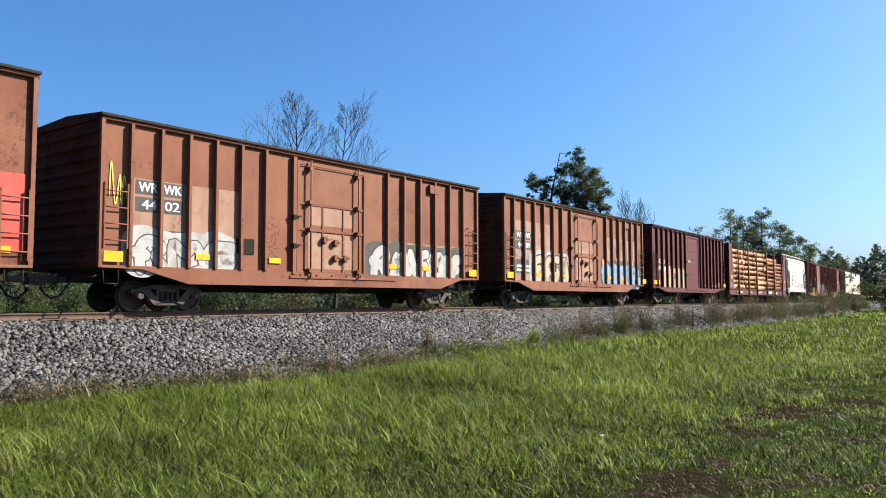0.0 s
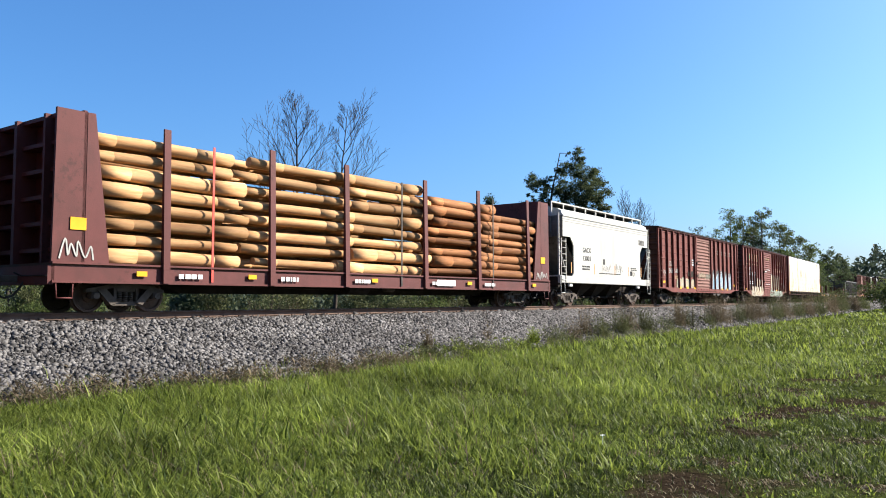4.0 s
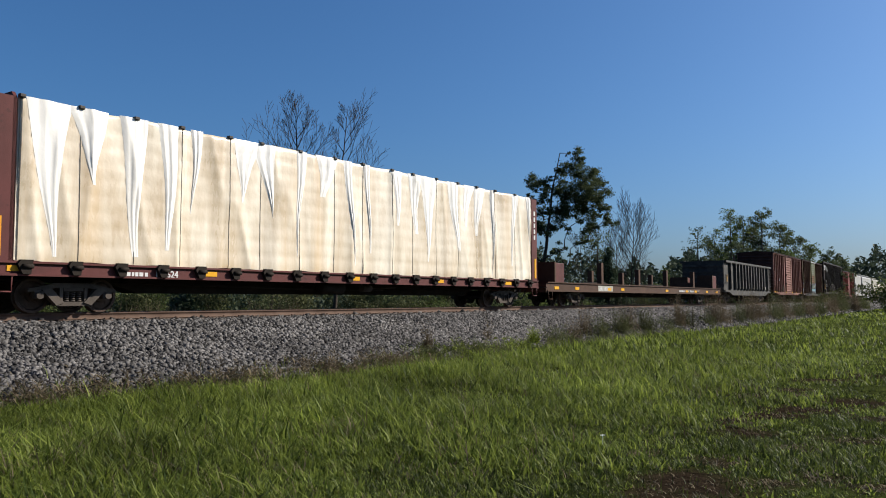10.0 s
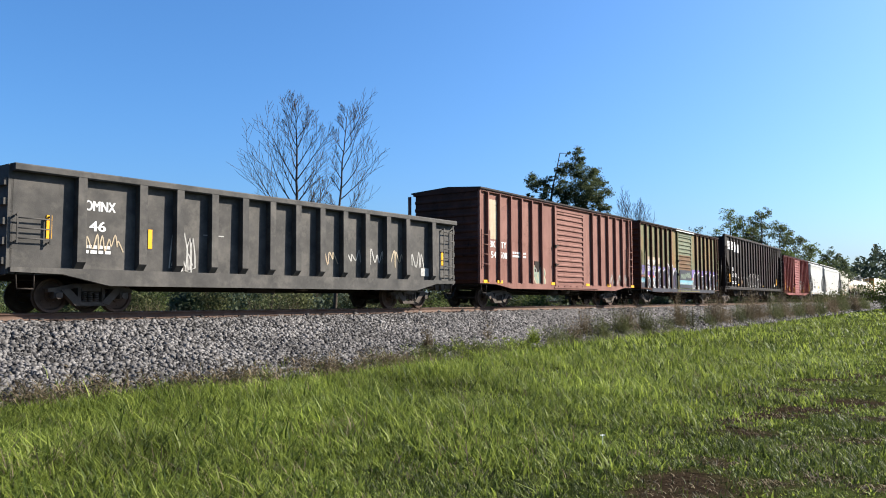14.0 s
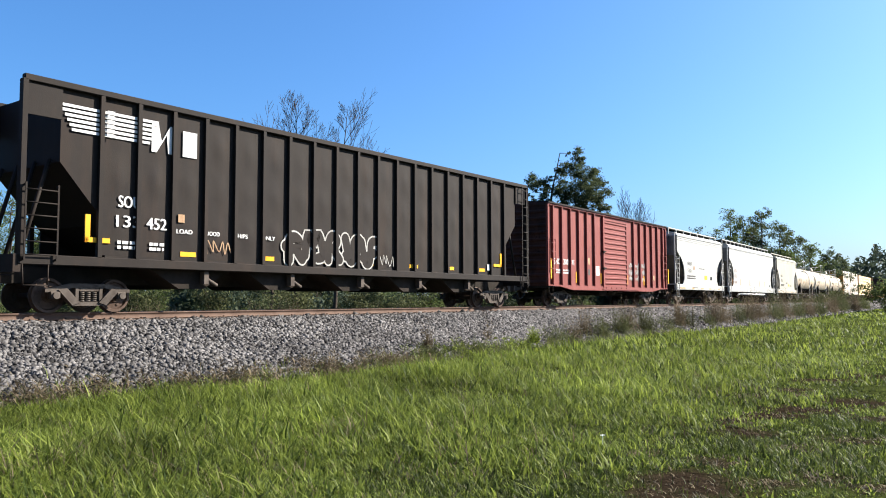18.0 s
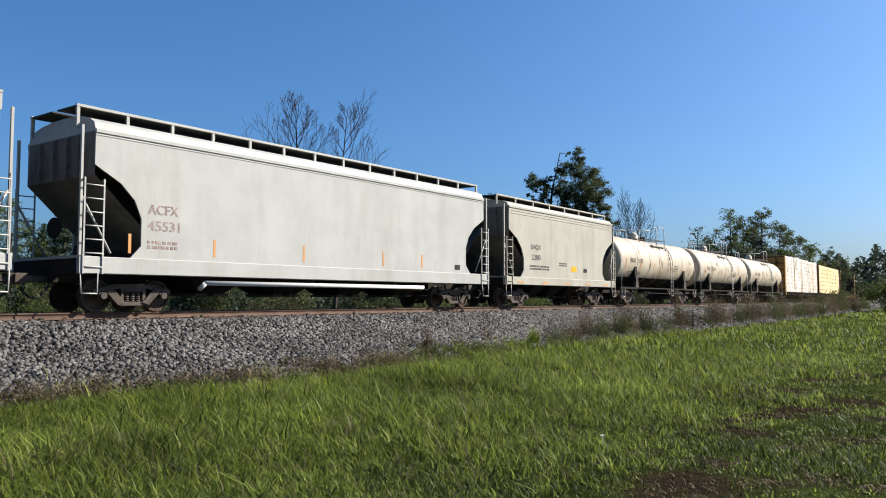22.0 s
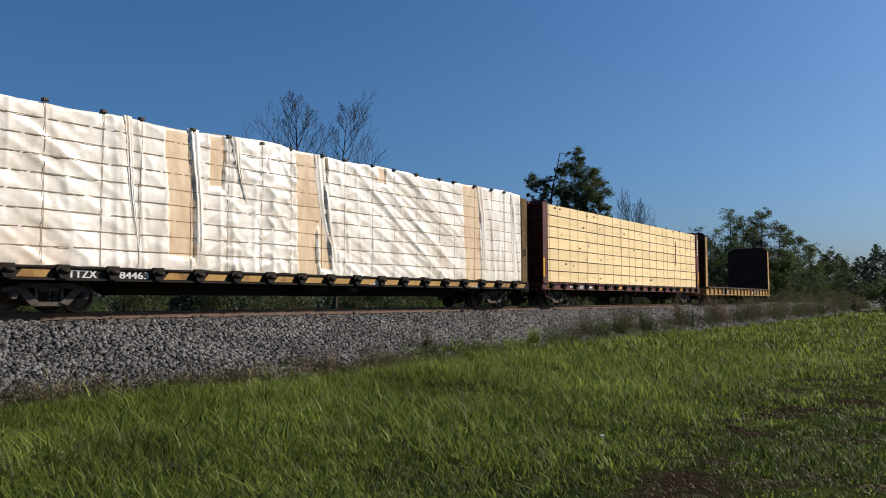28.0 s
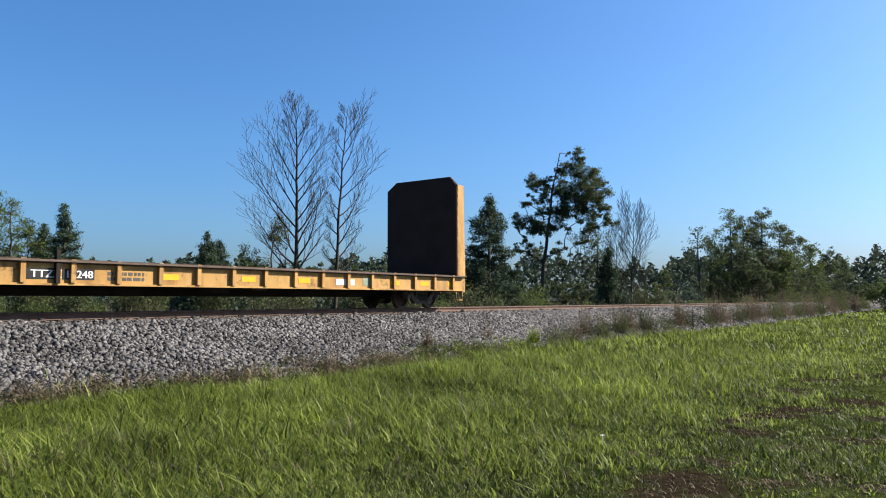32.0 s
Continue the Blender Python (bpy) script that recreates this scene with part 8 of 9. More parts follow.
def track_points(s, side, z):
    """on_track for arrays."""
    keys = np.arange(-300, 601)
    px = np.array([NODES[k][0] for k in keys])
    py = np.array([NODES[k][1] for k in keys])
    x, y = np.interp(s, keys, px), np.interp(s, keys, py)
    x1, y1 = np.interp(s + 0.5, keys, px), np.interp(s + 0.5, keys, py)
    x0, y0 = np.interp(s - 0.5, keys, px), np.interp(s - 0.5, keys, py)
    h = np.arctan2(x1 - x0, y1 - y0)
    p = np.clip(s, 0, 400)
    return np.stack([x + side * np.cos(h), y - side * np.sin(h), z + 0.00015 * s + 1.7e-6 * p * p], 1)


CUBE = np.array([(-1, -1, -1), (1, -1, -1), (1, 1, -1), (-1, 1, -1), (-1, -1, 1), (1, -1, 1), (1, 1, 1), (-1, 1, 1)], float)
CUBE_F = np.array([(3, 2, 1, 0), (4, 5, 6, 7), (0, 1, 5, 4), (1, 2, 6, 5), (2, 3, 7, 6), (3, 0, 4, 7)])


def turns(n):
    q = rng.normal(size=(n, 4))
    q /= np.linalg.norm(q, axis=1, keepdims=True)
    a, b, c, d = q.T
    return np.stack([np.stack([1 - 2 * (c * c + d * d), 2 * (b * c - a * d), 2 * (b * d + a * c)], 1),
                     np.stack([2 * (b * c + a * d), 1 - 2 * (b * b + d * d), 2 * (c * d - a * b)], 1),
                     np.stack([2 * (b * d - a * c), 2 * (c * d + a * b), 1 - 2 * (b * b + c * c)], 1)], 1)


STONE_MAT = leaf_mat("crushed_grey_stones", (0.006, 0.0055, 0.0055), (0.150, 0.140, 0.133), 0.0)


def stones(name, s0, s1, count, size, label, far_side=False):
    s = rng.uniform(s0, s1, count)
    side = 1.2 + (toe(s) - 1.0) * rng.uniform(0, 1, count)
    z = bed_z(s, side)
    if far_side:
        side = rng.uniform(-4.2, 1.3, count)
        z = np.interp(side, (-4.4, -2.15, -1.7, 0, 1.7), (GROUND - 0.1, -0.33, -0.26, -0.25, -0.26))
    keep = (side < toe(s) - 0.5) | (rng.uniform(0, 1, count) < 0.5)
    s, side, z = s[keep], side[keep], z[keep]
    n = len(s)
    c = track_points(s, side, z + 0.012)
    sc = size * rng.uniform(0.55, 1.35, (n, 1, 1)) * rng.uniform(0.6, 1.25, (n, 1, 3))
    shape = CUBE[None] * rng.uniform(0.55, 1.0, (n, 8, 1)) * sc * 0.5
    v = np.einsum("nij,nkj->nki", turns(n), shape) + c[:, None]
    f = (CUBE_F[None] + 8 * np.arange(n)[:, None, None]).reshape(-1, 4)
    ob = new(name, array_mesh(name, v.reshape(-1, 3), f, STONE_MAT))
    tagged(ob, label, "ballast", kind="stuff")


stones("ballast_stones", -24, 14, 66000, 0.09, "angular grey crushed stones sloping from the rail")
stones("ballast_stones", -30, 45, 7000, 0.16, "grey crushed stones between and beyond the rails", True)
stones("ballast_stones", 14, 55, 22000, 0.12, "grey crushed stones along the distant track")
stones("ballast_stones", 55, 190, 9000, 0.26, "grey crushed stones along the far track")


# ---- grass and weeds ----
def blades(name, pts, height, width, lean, material, label, segs=2, kind="stuff"):
    """Bent tapering blades at the points; height and width per blade."""
    n = len(pts)
    ang = rng.uniform(0, 2 * np.pi, n)
    la = lean * rng.uniform(0.2, 1.0, n)
    fx, fy = np.cos(ang), np.sin(ang)
    wx, wy = -np.sin(ang), np.cos(ang)
    rows = []
    for k in range(segs + 1):
        t = k / segs
        off = la * height * t * t
        cx, cy, cz = pts[:, 0] + fx * off, pts[:, 1] + fy * off, pts[:, 2] + height * t * (1 - 0.25 * la * t)
        w = width * (1 - t) ** 0.8 * 0.5 + 0.0006
        rows.append(np.stack([cx - wx * w, cy - wy * w, cz], 1))
        rows.append(np.stack([cx + wx * w, cy + wy * w, cz], 1))
    v = np.stack(rows, 1)
    m = 2 * (segs + 1)
    f = np.array([(2 * k, 2 * k + 1, 2 * k + 3, 2 * k + 2) for k in range(segs)])
    f = (f[None] + m * np.arange(n)[:, None, None]).reshape(-1, 4)
    ob = new(name, array_mesh(name, v.reshape(-1, 3), f, material))
    tagged(ob, label, "grass", kind=kind)
    return ob


def wave(x, y, k, ph):
    return np.sin(x * k + ph) * np.sin(y * k * 1.3 + ph * 2) + 0.5 * np.sin(x * k * 2.3 + y * k * 1.1 + ph * 3)


def side_of(x, y):
    """Distance towards the camera from the track's middle line."""
    keys = np.arange(-60, 260)
    px, py = np.array([NODES[k][0] for k in keys]), np.array([NODES[k][1] for k in keys])
    out = np.empty(len(x))
    for a in range(0, len(x), 4000):
        d = np.hypot(x[a:a + 4000, None] - px[None], y[a:a + 4000, None] - py[None])
        j = np.clip(d.argmin(1), 1, len(keys) - 2)
        tx, ty = px[j + 1] - px[j - 1], py[j + 1] - py[j - 1]
        ln = np.hypot(tx, ty)
        out[a:a + 4000] = ((x[a:a + 4000] - px[j]) * ty - (y[a:a + 4000] - py[j]) * tx) / ln
    return out


# worn bare patches: plan position, half lengths across and along the view
PATCH_XY = [(2.33, 7.6, 0.46, 0.66), (1.94, 7.11, 0.3, 0.34), (2.95, 8.64, 0.25, 0.28), (3.99, 10.62, 0.38, 0.37), (4.17, 11.53, 0.3, 0.33), (4.9, 12.11, 0.52, 0.42), (5.79, 12.75, 0.64, 0.47), (7.06, 13.61, 0.58, 0.54), (8.3, 17.19, 0.74, 0.55), (9.66, 18.37, 0.53, 0.56), (6.59, 15.34, 0.44, 0.39), (5.63, 14.42, 0.37, 0.34), (4.13, 9.38, 0.27, 0.22), (5.1, 9.96, 0.36, 0.21), (6.33, 11.64, 0.33, 0.28), (2.17, 9.03, 0.17, 0.14), (3.68, 7.85, 0.22, 0.18), (3.98, 7.38, 0.21, 0.18), (3.08, 7.61, 0.24, 0.14), (6.55, 14.42, 0.31, 0.26)]
TRACK_TURN = heading(-10)


def edge_of(x, y):
    """Where the grass begins beside the ballast."""
    s = np.array([NODES[k][0] for k in range(-60, 260)]), np.array([NODES[k][1] for k in range(-60, 260)])
    out = np.empty(len(x))
    for a in range(0, len(x), 4000):
        out[a:a + 4000] = np.hypot(x[a:a + 4000, None] - s[0][None], y[a:a + 4000, None] - s[1][None]).argmin(1) - 60
    return toe(out)


def bare_amount(x, y, side):
    """How bare the ground is, 0 to 1, from the worn patches."""
    out = np.zeros(len(x))
    for px, py, ax, ay in PATCH_XY:
        u, v = x - px, y - py
        r = np.sqrt((u / (ax * 1.2)) ** 2 + (v / (ay * 1.2)) ** 2) + 0.18 * wave(x, y, 4.1, px) + 0.1 * wave(x, y, 11.0, py)
        out = np.maximum(out, np.clip(1.75 - 1.25 * r, 0, 1))
    return out


def sow(name, tufts, per, near, far, h, w, label, material, gather=0.05):
    """Tufts of bent blades inside the camera's wedge; blades of a tuft lean alike."""
    d = near * (far / near) ** rng.uniform(0, 1, tufts)
    tx = d * rng.uniform(-0.6, 0.6, tufts)
    side = side_of(tx, d)
    bare = bare_amount(tx, d, side)
    thin = np.clip((side - 15.5 - 0.8 * wave(tx, d, 0.8, 3.0)) / 2.0, 0, 0.6)
    ok = (side > edge_of(tx, d) + 0.1 + 0.45 * wave(tx, d, 0.9, 1.0) + 0.25 * wave(tx, d, 2.7, 2.0)) & (rng.uniform(0, 1, tufts) > np.maximum(bare * 0.97, thin))
    tx, d, side, bare = tx[ok], d[ok], side[ok], bare[ok]
    n = len(tx)
    tall = np.clip(1.3 - (side - 5.0) / 18.0, 0.4, 1.25) * np.clip(1.05 - 0.25 * tx / d, 0.85, 1.25)
    tall = np.where(side > 17.0 + 0.4 * wave(tx, d, 0.8, 3.0), tall * 0.5, tall)
    ht = h * tall * rng.uniform(0.45, 1.4, n) * (1 + 0.35 * wave(tx, d, 0.7, 2.0)) * (1 - 0.55 * bare)
    near_edge = np.clip((side - edge_of(tx, d)) / 2.2, 0, 1)
    ht *= np.where(tx < 0, 0.4 + 0.6 * near_edge, 0.62 + 0.38 * near_edge)
    big = rng.uniform(0, 1, n) < 0.1
    ht = np.where(big, ht * 1.5, ht)
    gx = rng.normal(0, gather, (n, per)) * (1 + ht[:, None] * 2)
    gy = rng.normal(0, gather, (n, per)) * (1 + ht[:, None] * 2)
    pts = np.stack([tx[:, None] + gx, d[:, None] + gy, np.full((n, per), GROUND - 0.03)], 2).reshape(-1, 3)
    hh = (ht[:, None] * rng.uniform(0.5, 1.25, (n, per))).ravel()
    ww = (w * rng.uniform(0.6, 1.5, (n, per)) * np.where(big, 1.5, 1.0)[:, None]).ravel()
    blades(name, pts, np.clip(hh, 0.02, 1), ww, 1.25, material, label)


sow("grass", 10500, 12, 5.4, 13, 0.195, 0.018, "lush green grass with bent blades", M["grass"], 0.045)
sow("grass", 12500, 10, 11, 26, 0.22, 0.019, "lush green grass running to the ballast", M["grass"], 0.07)
sow("grass", 7000, 8, 24, 75, 0.25, 0.042, "bright green grass in the middle distance", M["grass"], 0.14)
sow("grass", 2200, 8, 70, 230, 0.34, 0.17, "bright green grass strip far along the track", M["grass"], 0.5)
sow("dry_grass", 1500, 7, 5.4, 24, 0.22, 0.012, "scattered dry brown grass blades", M["grass_dry"], 0.06)


def grass_around(tufts, per):
    """Coarse grass on the rest of the field and beyond the track."""
    d = 3 * (70 / 3) ** rng.uniform(0, 1, tufts)
    a = rng.uniform(0, 2 * np.pi, tufts)
    x, y = d * np.sin(a), d * np.cos(a)
    side = side_of(x, y)
    keep = (np.abs(x) > 0.6 * y) & ((side > edge_of(x, y)) | (side < -6)) & (d > 3)
    x, y, d = x[keep], y[keep], d[keep]
    n = len(x)
    gx, gy = rng.normal(0, 0.1, (n, per)) * (0.5 + d[:, None] / 12), rng.normal(0, 0.1, (n, per)) * (0.5 + d[:, None] / 12)
    pts = np.stack([x[:, None] + gx, y[:, None] + gy, np.full((n, per), GROUND - 0.03)], 2).reshape(-1, 3)
    hh = 0.22 * rng.uniform(0.5, 1.3, n * per)
    ww = np.repeat(0.012 + 0.0028 * d, per)
    blades("grass", pts, hh, ww, 1.2, M["grass"], "green grass over the rest of the field")


grass_around(5500, 7)


def short_turf(count, near, far, w):
    """Low worn turf between the bare patches."""
    d = near * (far / near) ** rng.uniform(0, 1, count)
    x = d * rng.uniform(-0.1, 0.62, count)
    side = side_of(x, d)
    keep = (side > 14.5) & (side < 24) & (rng.uniform(0, 1, count) > bare_amount(x, d, side) * 0.97)
    x, d = x[keep], d[keep]
    n = len(x)
    pts = np.stack([x, d, np.full(n, GROUND - 0.02)], 1)
    blades("turf", pts, rng.uniform(0.03, 0.1, n) * (1 + 0.4 * wave(x, d, 1.1, 4.0)), w * rng.uniform(0.6, 1.4, n), 1.0, M["turf"], "low worn green turf", 2)


short_turf(46000, 5.2, 14, 0.011)
short_turf(22000, 13, 40, 0.025)


def wear_mask():
    """Marks the worn places on the ground sheet."""
    me = bpy.data.objects["ground"].data
    co = np.empty(len(me.vertices) * 3)
    me.vertices.foreach_get("co", co)
    co = co.reshape(-1, 3)
    near = (np.abs(co[:, 0]) < 30) & (co[:, 1] > 3) & (co[:, 1] < 40)
    worn = np.zeros(len(co))
    worn[near] = bare_amount(co[near, 0], co[near, 1], None)
    me.attributes.new("worn", "FLOAT", "POINT").data.foreach_set("value", worn.astype(np.float32))


wear_mask()


def litter(count):
    """Flat dry straw on the worn patches."""
    p = np.array(PATCH_XY)[rng.integers(0, len(PATCH_XY), count)]
    pts = np.stack([p[:, 0] + rng.normal(0, 0.8, count) * p[:, 2], p[:, 1] + rng.normal(0, 0.8, count) * p[:, 3], np.full(count, GROUND - 0.01)], 1)
    blades("straw", pts, rng.uniform(0.02, 0.06, count), rng.uniform(0.008, 0.018, count), 2.4, M["grass_dry"], "dry straw lying on worn ground")


litter(2200)


def stalks(pts, height, spread_lean, leaf_len, per):
    """Faces of branching weed stalks: a bent thin stem with narrow side leaves and a loose seed head."""
    n = len(pts)
    ang, la = rng.uniform(0, 2 * np.pi, n), spread_lean * rng.uniform(0.1, 1.0, n)
    fx, fy = np.cos(ang), np.sin(ang)
    def at(t, k=slice(None)):
        off = (la * height)[k] * t * t
        return np.stack([pts[k, 0] + fx[k] * off, pts[k, 1] + fy[k] * off, pts[k, 2] + height[k] * t * (1 - 0.2 * la[k] * t)], 1)
    quads = []
    across = np.stack([-fy, fx, np.zeros(n)], 1) * 0.5
    for t0, t1, w0, w1 in ((0, 0.35, 0.010, 0.009), (0.35, 0.7, 0.009, 0.007), (0.7, 1.0, 0.007, 0.004)):
        a, b = at(t0), at(t1)
        quads.append(np.stack([a - across * w0, a + across * w0, b + across * w1, b - across * w1], 1))
    for j in range(per):
        t = 0.15 + 0.85 * (j + rng.uniform(0, 1, n)) / per
        off = la * height * t * t
        base = np.stack([pts[:, 0] + fx * off, pts[:, 1] + fy * off, pts[:, 2] + height * t * (1 - 0.2 * la * t)], 1)
        a = rng.uniform(0, 2 * np.pi, n)
        ln = leaf_len * rng.uniform(0.4, 1.2, n) * (1.15 - 0.6 * t)
        rise_ = rng.uniform(-0.1, 0.9, n)
        tip = base + np.stack([np.cos(a) * ln, np.sin(a) * ln, rise_ * ln], 1)
        mid = base * 0.45 + tip * 0.55 + np.stack([np.zeros(n), np.zeros(n), 0.1 * ln], 1)
        w = np.stack([-np.sin(a), np.cos(a), np.zeros(n)], 1) * (ln * rng.uniform(0.05, 0.14, n))[:, None]
        quads.append(np.stack([base, mid - w, tip, mid + w], 1))
    return np.concatenate(quads)


def clump(name, s, side, n, h, spread, material, label, per=9, lean=0.5, leaf_len=0.16):
    """A patch of branching weeds drawn out along the track."""
    side += float(toe(s)) - 4.5
    ss = s + rng.normal(0, spread, n)
    sd = side + rng.normal(0, min(0.35, spread * 0.7), n)
    p = track_points(ss, sd, bed_z(ss, sd) - 0.03)
    q = stalks(p, h * rng.uniform(0.3, 1.1, n) * rng.uniform(0.6, 1.0, n), lean, leaf_len, per)
    ob = new(name, array_mesh(name, q.reshape(-1, 3), np.arange(len(q) * 4).reshape(-1, 4), material))
    tagged(ob, label, "weed", kind="stuff")
    return ob


# dry stalks and weeds at the foot of the ballast
DRY, GREEN, TUFT = ("grass_dry", "dry brown weed stalks at the ballast's foot"), ("weed", "dull green weeds at the ballast's foot"), ("grass", "fresh green weed at the ballast's foot")
for s, side, n, h, sp, (mt, lb) in (
        (-7.6, 3.7, 26, 1.15, 0.10, DRY), (-8.6, 4.3, 60, 0.5, 0.3, GREEN), (-3.5, 3.5, 12, 1.25, 0.06, DRY), (-1.3, 4.2, 70, 0.72, 0.12, TUFT), (-13.2, 4.5, 110, 0.45, 0.7, DRY), (-16.5, 4.6, 130, 0.5, 0.8, DRY),
        (-19.5, 4.6, 140, 0.5, 0.9, DRY), (-10.6, 4.5, 110, 0.42, 0.7, DRY), (-5.6, 4.4, 110, 0.45, 0.6, GREEN), (-6.6, 4.3, 60, 0.4, 0.6, TUFT), (-3.0, 4.4, 80, 0.45, 0.6, TUFT), (1.0, 4.4, 90, 0.5, 0.7, GREEN), (2.6, 4.2, 40, 0.75, 0.3, DRY),
        (4.4, 3.9, 60, 1.05, 0.35, DRY), (5.6, 4.2, 90, 0.75, 0.5, GREEN), (8.2, 4.1, 110, 0.85, 0.5, GREEN), (9.6, 3.9, 100, 1.1, 0.45, DRY), (11.6, 4.1, 130, 0.95, 0.5, GREEN), (14.6, 4.2, 60, 0.7, 0.6, GREEN), (17.5, 3.9, 130, 1.3, 0.4, DRY), (18.6, 4.0, 90, 1.0, 0.5, GREEN),
        (22.5, 4.1, 70, 0.8, 0.6, GREEN), (24.5, 3.9, 160, 1.5, 0.5, DRY), (26.5, 4.0, 130, 1.35, 0.6, DRY), (30, 4.1, 120, 1.2, 0.8, GREEN), (33.5, 4.0, 190, 1.6, 0.7, DRY), (37, 4.0, 170, 1.5, 0.9, DRY), (42, 4.1, 190, 1.5, 1.2, GREEN), (46, 4.1, 190, 1.6, 1.0, DRY),
        (52, 4.1, 200, 1.5, 1.4, GREEN), (58, 4.1, 220, 1.6, 1.5, DRY), (66, 4.1, 240, 1.5, 2.0, GREEN), (76, 4.1, 260, 1.6, 2.2, DRY), (88, 4.1, 280, 1.6, 3.0, GREEN), (102, 4.1, 300, 1.7, 3.5, DRY), (118, 4.1, 300, 1.7, 4.0, GREEN)):
    far = max(0.0, s - 20) / 60
    more = 1.0 if s < 0 else 0.9
    clump("weed_clump", s, side, int(n * more), h * (1.0 if s < 0 else 1.75), sp * (1.0 if s < 0 else 0.7), M[mt], lb, 11, 0.45, 0.2 + 0.12 * far)
for s in (19.0,):
    g = Geo().tube(on_track(s, 4.3, GROUND), tuple(np.array(on_track(s + 0.5, 4.2, GROUND)) + np.array((0, 0, 1.3))), 0.05, 0.03, 7)
    tagged(part("stump", g, M["bark_dark"], None), "thin dark leaning stump in the weeds", "stump")


def ragged_edge(name, s0, s1, count, h, w, material, label, ph):
    """Low weeds that climb the foot of the ballast in uneven patches."""
    s = rng.uniform(s0, s1, count)
    off = np.abs(rng.normal(0, 0.55, count)) - 0.35
    side = toe(s) - off
    patchy = wave(s, side, 1.3, ph) + 0.6 * wave(s, side, 3.7, ph + 1)
    keep = (patchy > 0.25) | (off < -0.1)
    s, side = s[keep], side[keep]
    pts = track_points(s, side, bed_z(s, side) - 0.02)
    n = len(s)
    blades(name, pts, h * rng.uniform(0.3, 1.2, n), w * rng.uniform(0.6, 1.4, n), 1.1, material, label)


ragged_edge("weeds", -24, 16, 4500, 0.34, 0.018, M["weed"], "low dull weeds creeping up the stones", 0.4)
ragged_edge("weeds", -24, 16, 2800, 0.3, 0.010, M["grass_dry"], "dry stalks creeping up the stones", 2.1)
ragged_edge("weeds", -24, 16, 7500, 0.3, 0.018, M["grass"], "green tufts creeping up the stones", 4.0)

# weeds and brush beyond the track
def brush(name, s0, s1, a, b, count, h, w, material, label):
    s = rng.uniform(s0, s1, count)
    sd = rng.uniform(a, b, count)
    pts = track_points(s, sd, np.full(count, GROUND))
    pts[:, 2] = GROUND - 0.1
    blades(name, pts, h * rng.uniform(0.35, 1.15, count) * (1 + 0.35 * wave(pts[:, 0], pts[:, 1], 0.4, 1.5)), np.full(count, w), 0.5, material, label, 1)


brush("weeds", -40, 60, -14, -5.2, 19000, 1.05, 0.04, M["weed"], "dark green weeds beyond the track")
brush("weeds", -40, 60, -12, -5.4, 13000, 1.5, 0.03, M["grass_dry"], "dry stalks beyond the track")
brush("weeds", 60, 240, -18, -5.5, 12000, 1.5, 0.12, M["weed"], "dark weeds beyond the far track")


# ---- trees ----
def leaf_quads(centres, size, flat=0.0):
    n = len(centres)
    t = turns(n)
    sz = size * rng.uniform(0.6, 1.3, (n, 1))
    u, w = t[:, 0] * sz, t[:, 1] * sz * 0.7
    if flat:
        u[:, 2] *= 1 - flat
        w[:, 2] *= 1 - flat
    v = np.stack([centres - u, centres + w * 0.6, centres + u, centres - w * 0.6], 1)
    f = np.arange(4 * n).reshape(-1, 4)
    return v.reshape(-1, 3), f


def limb(g, tips, p, d, length, r, depth, rnd, bend=0.25, split=(2, 3), up=0.12, shrink=0.72):
    """A tapering limb of a few pieces that splits at its end."""
    pieces = 3
    r0 = r
    for k in range(pieces):
        d = (d + Vector((rnd.uniform(-bend, bend), rnd.uniform(-bend, bend), rnd.uniform(-bend, bend) * 0.6 + up))).normalized()
        q = p + d * (length / pieces)
        r1 = r0 * 0.86
        g.tube(p, q, r0, r1, 7 if r > 0.06 else 4, cap=False)
        if depth <= 2:
            tips.append(q.copy())
        if depth >= 1 and k > 0 and rnd.random() < 0.7:
            sd = (d + Vector((rnd.uniform(-1, 1), rnd.uniform(-1, 1), rnd.uniform(-0.2, 0.6))) * 0.9).normalized()
            limb(g, tips, q, sd, length * shrink * 0.75, r1 * 0.55, depth - 1, rnd, bend, split, up, shrink)
        p, r0 = q, r1
    if depth >= 1:
        for _ in range(rnd.randint(*split)):
            sd = (d + Vector((rnd.uniform(-1, 1), rnd.uniform(-1, 1), rnd.uniform(-0.3, 0.7))) * 0.7).normalized()
            limb(g, tips, p, sd, length * shrink, r0 * 0.65, depth - 1, rnd, bend, split, up, shrink)


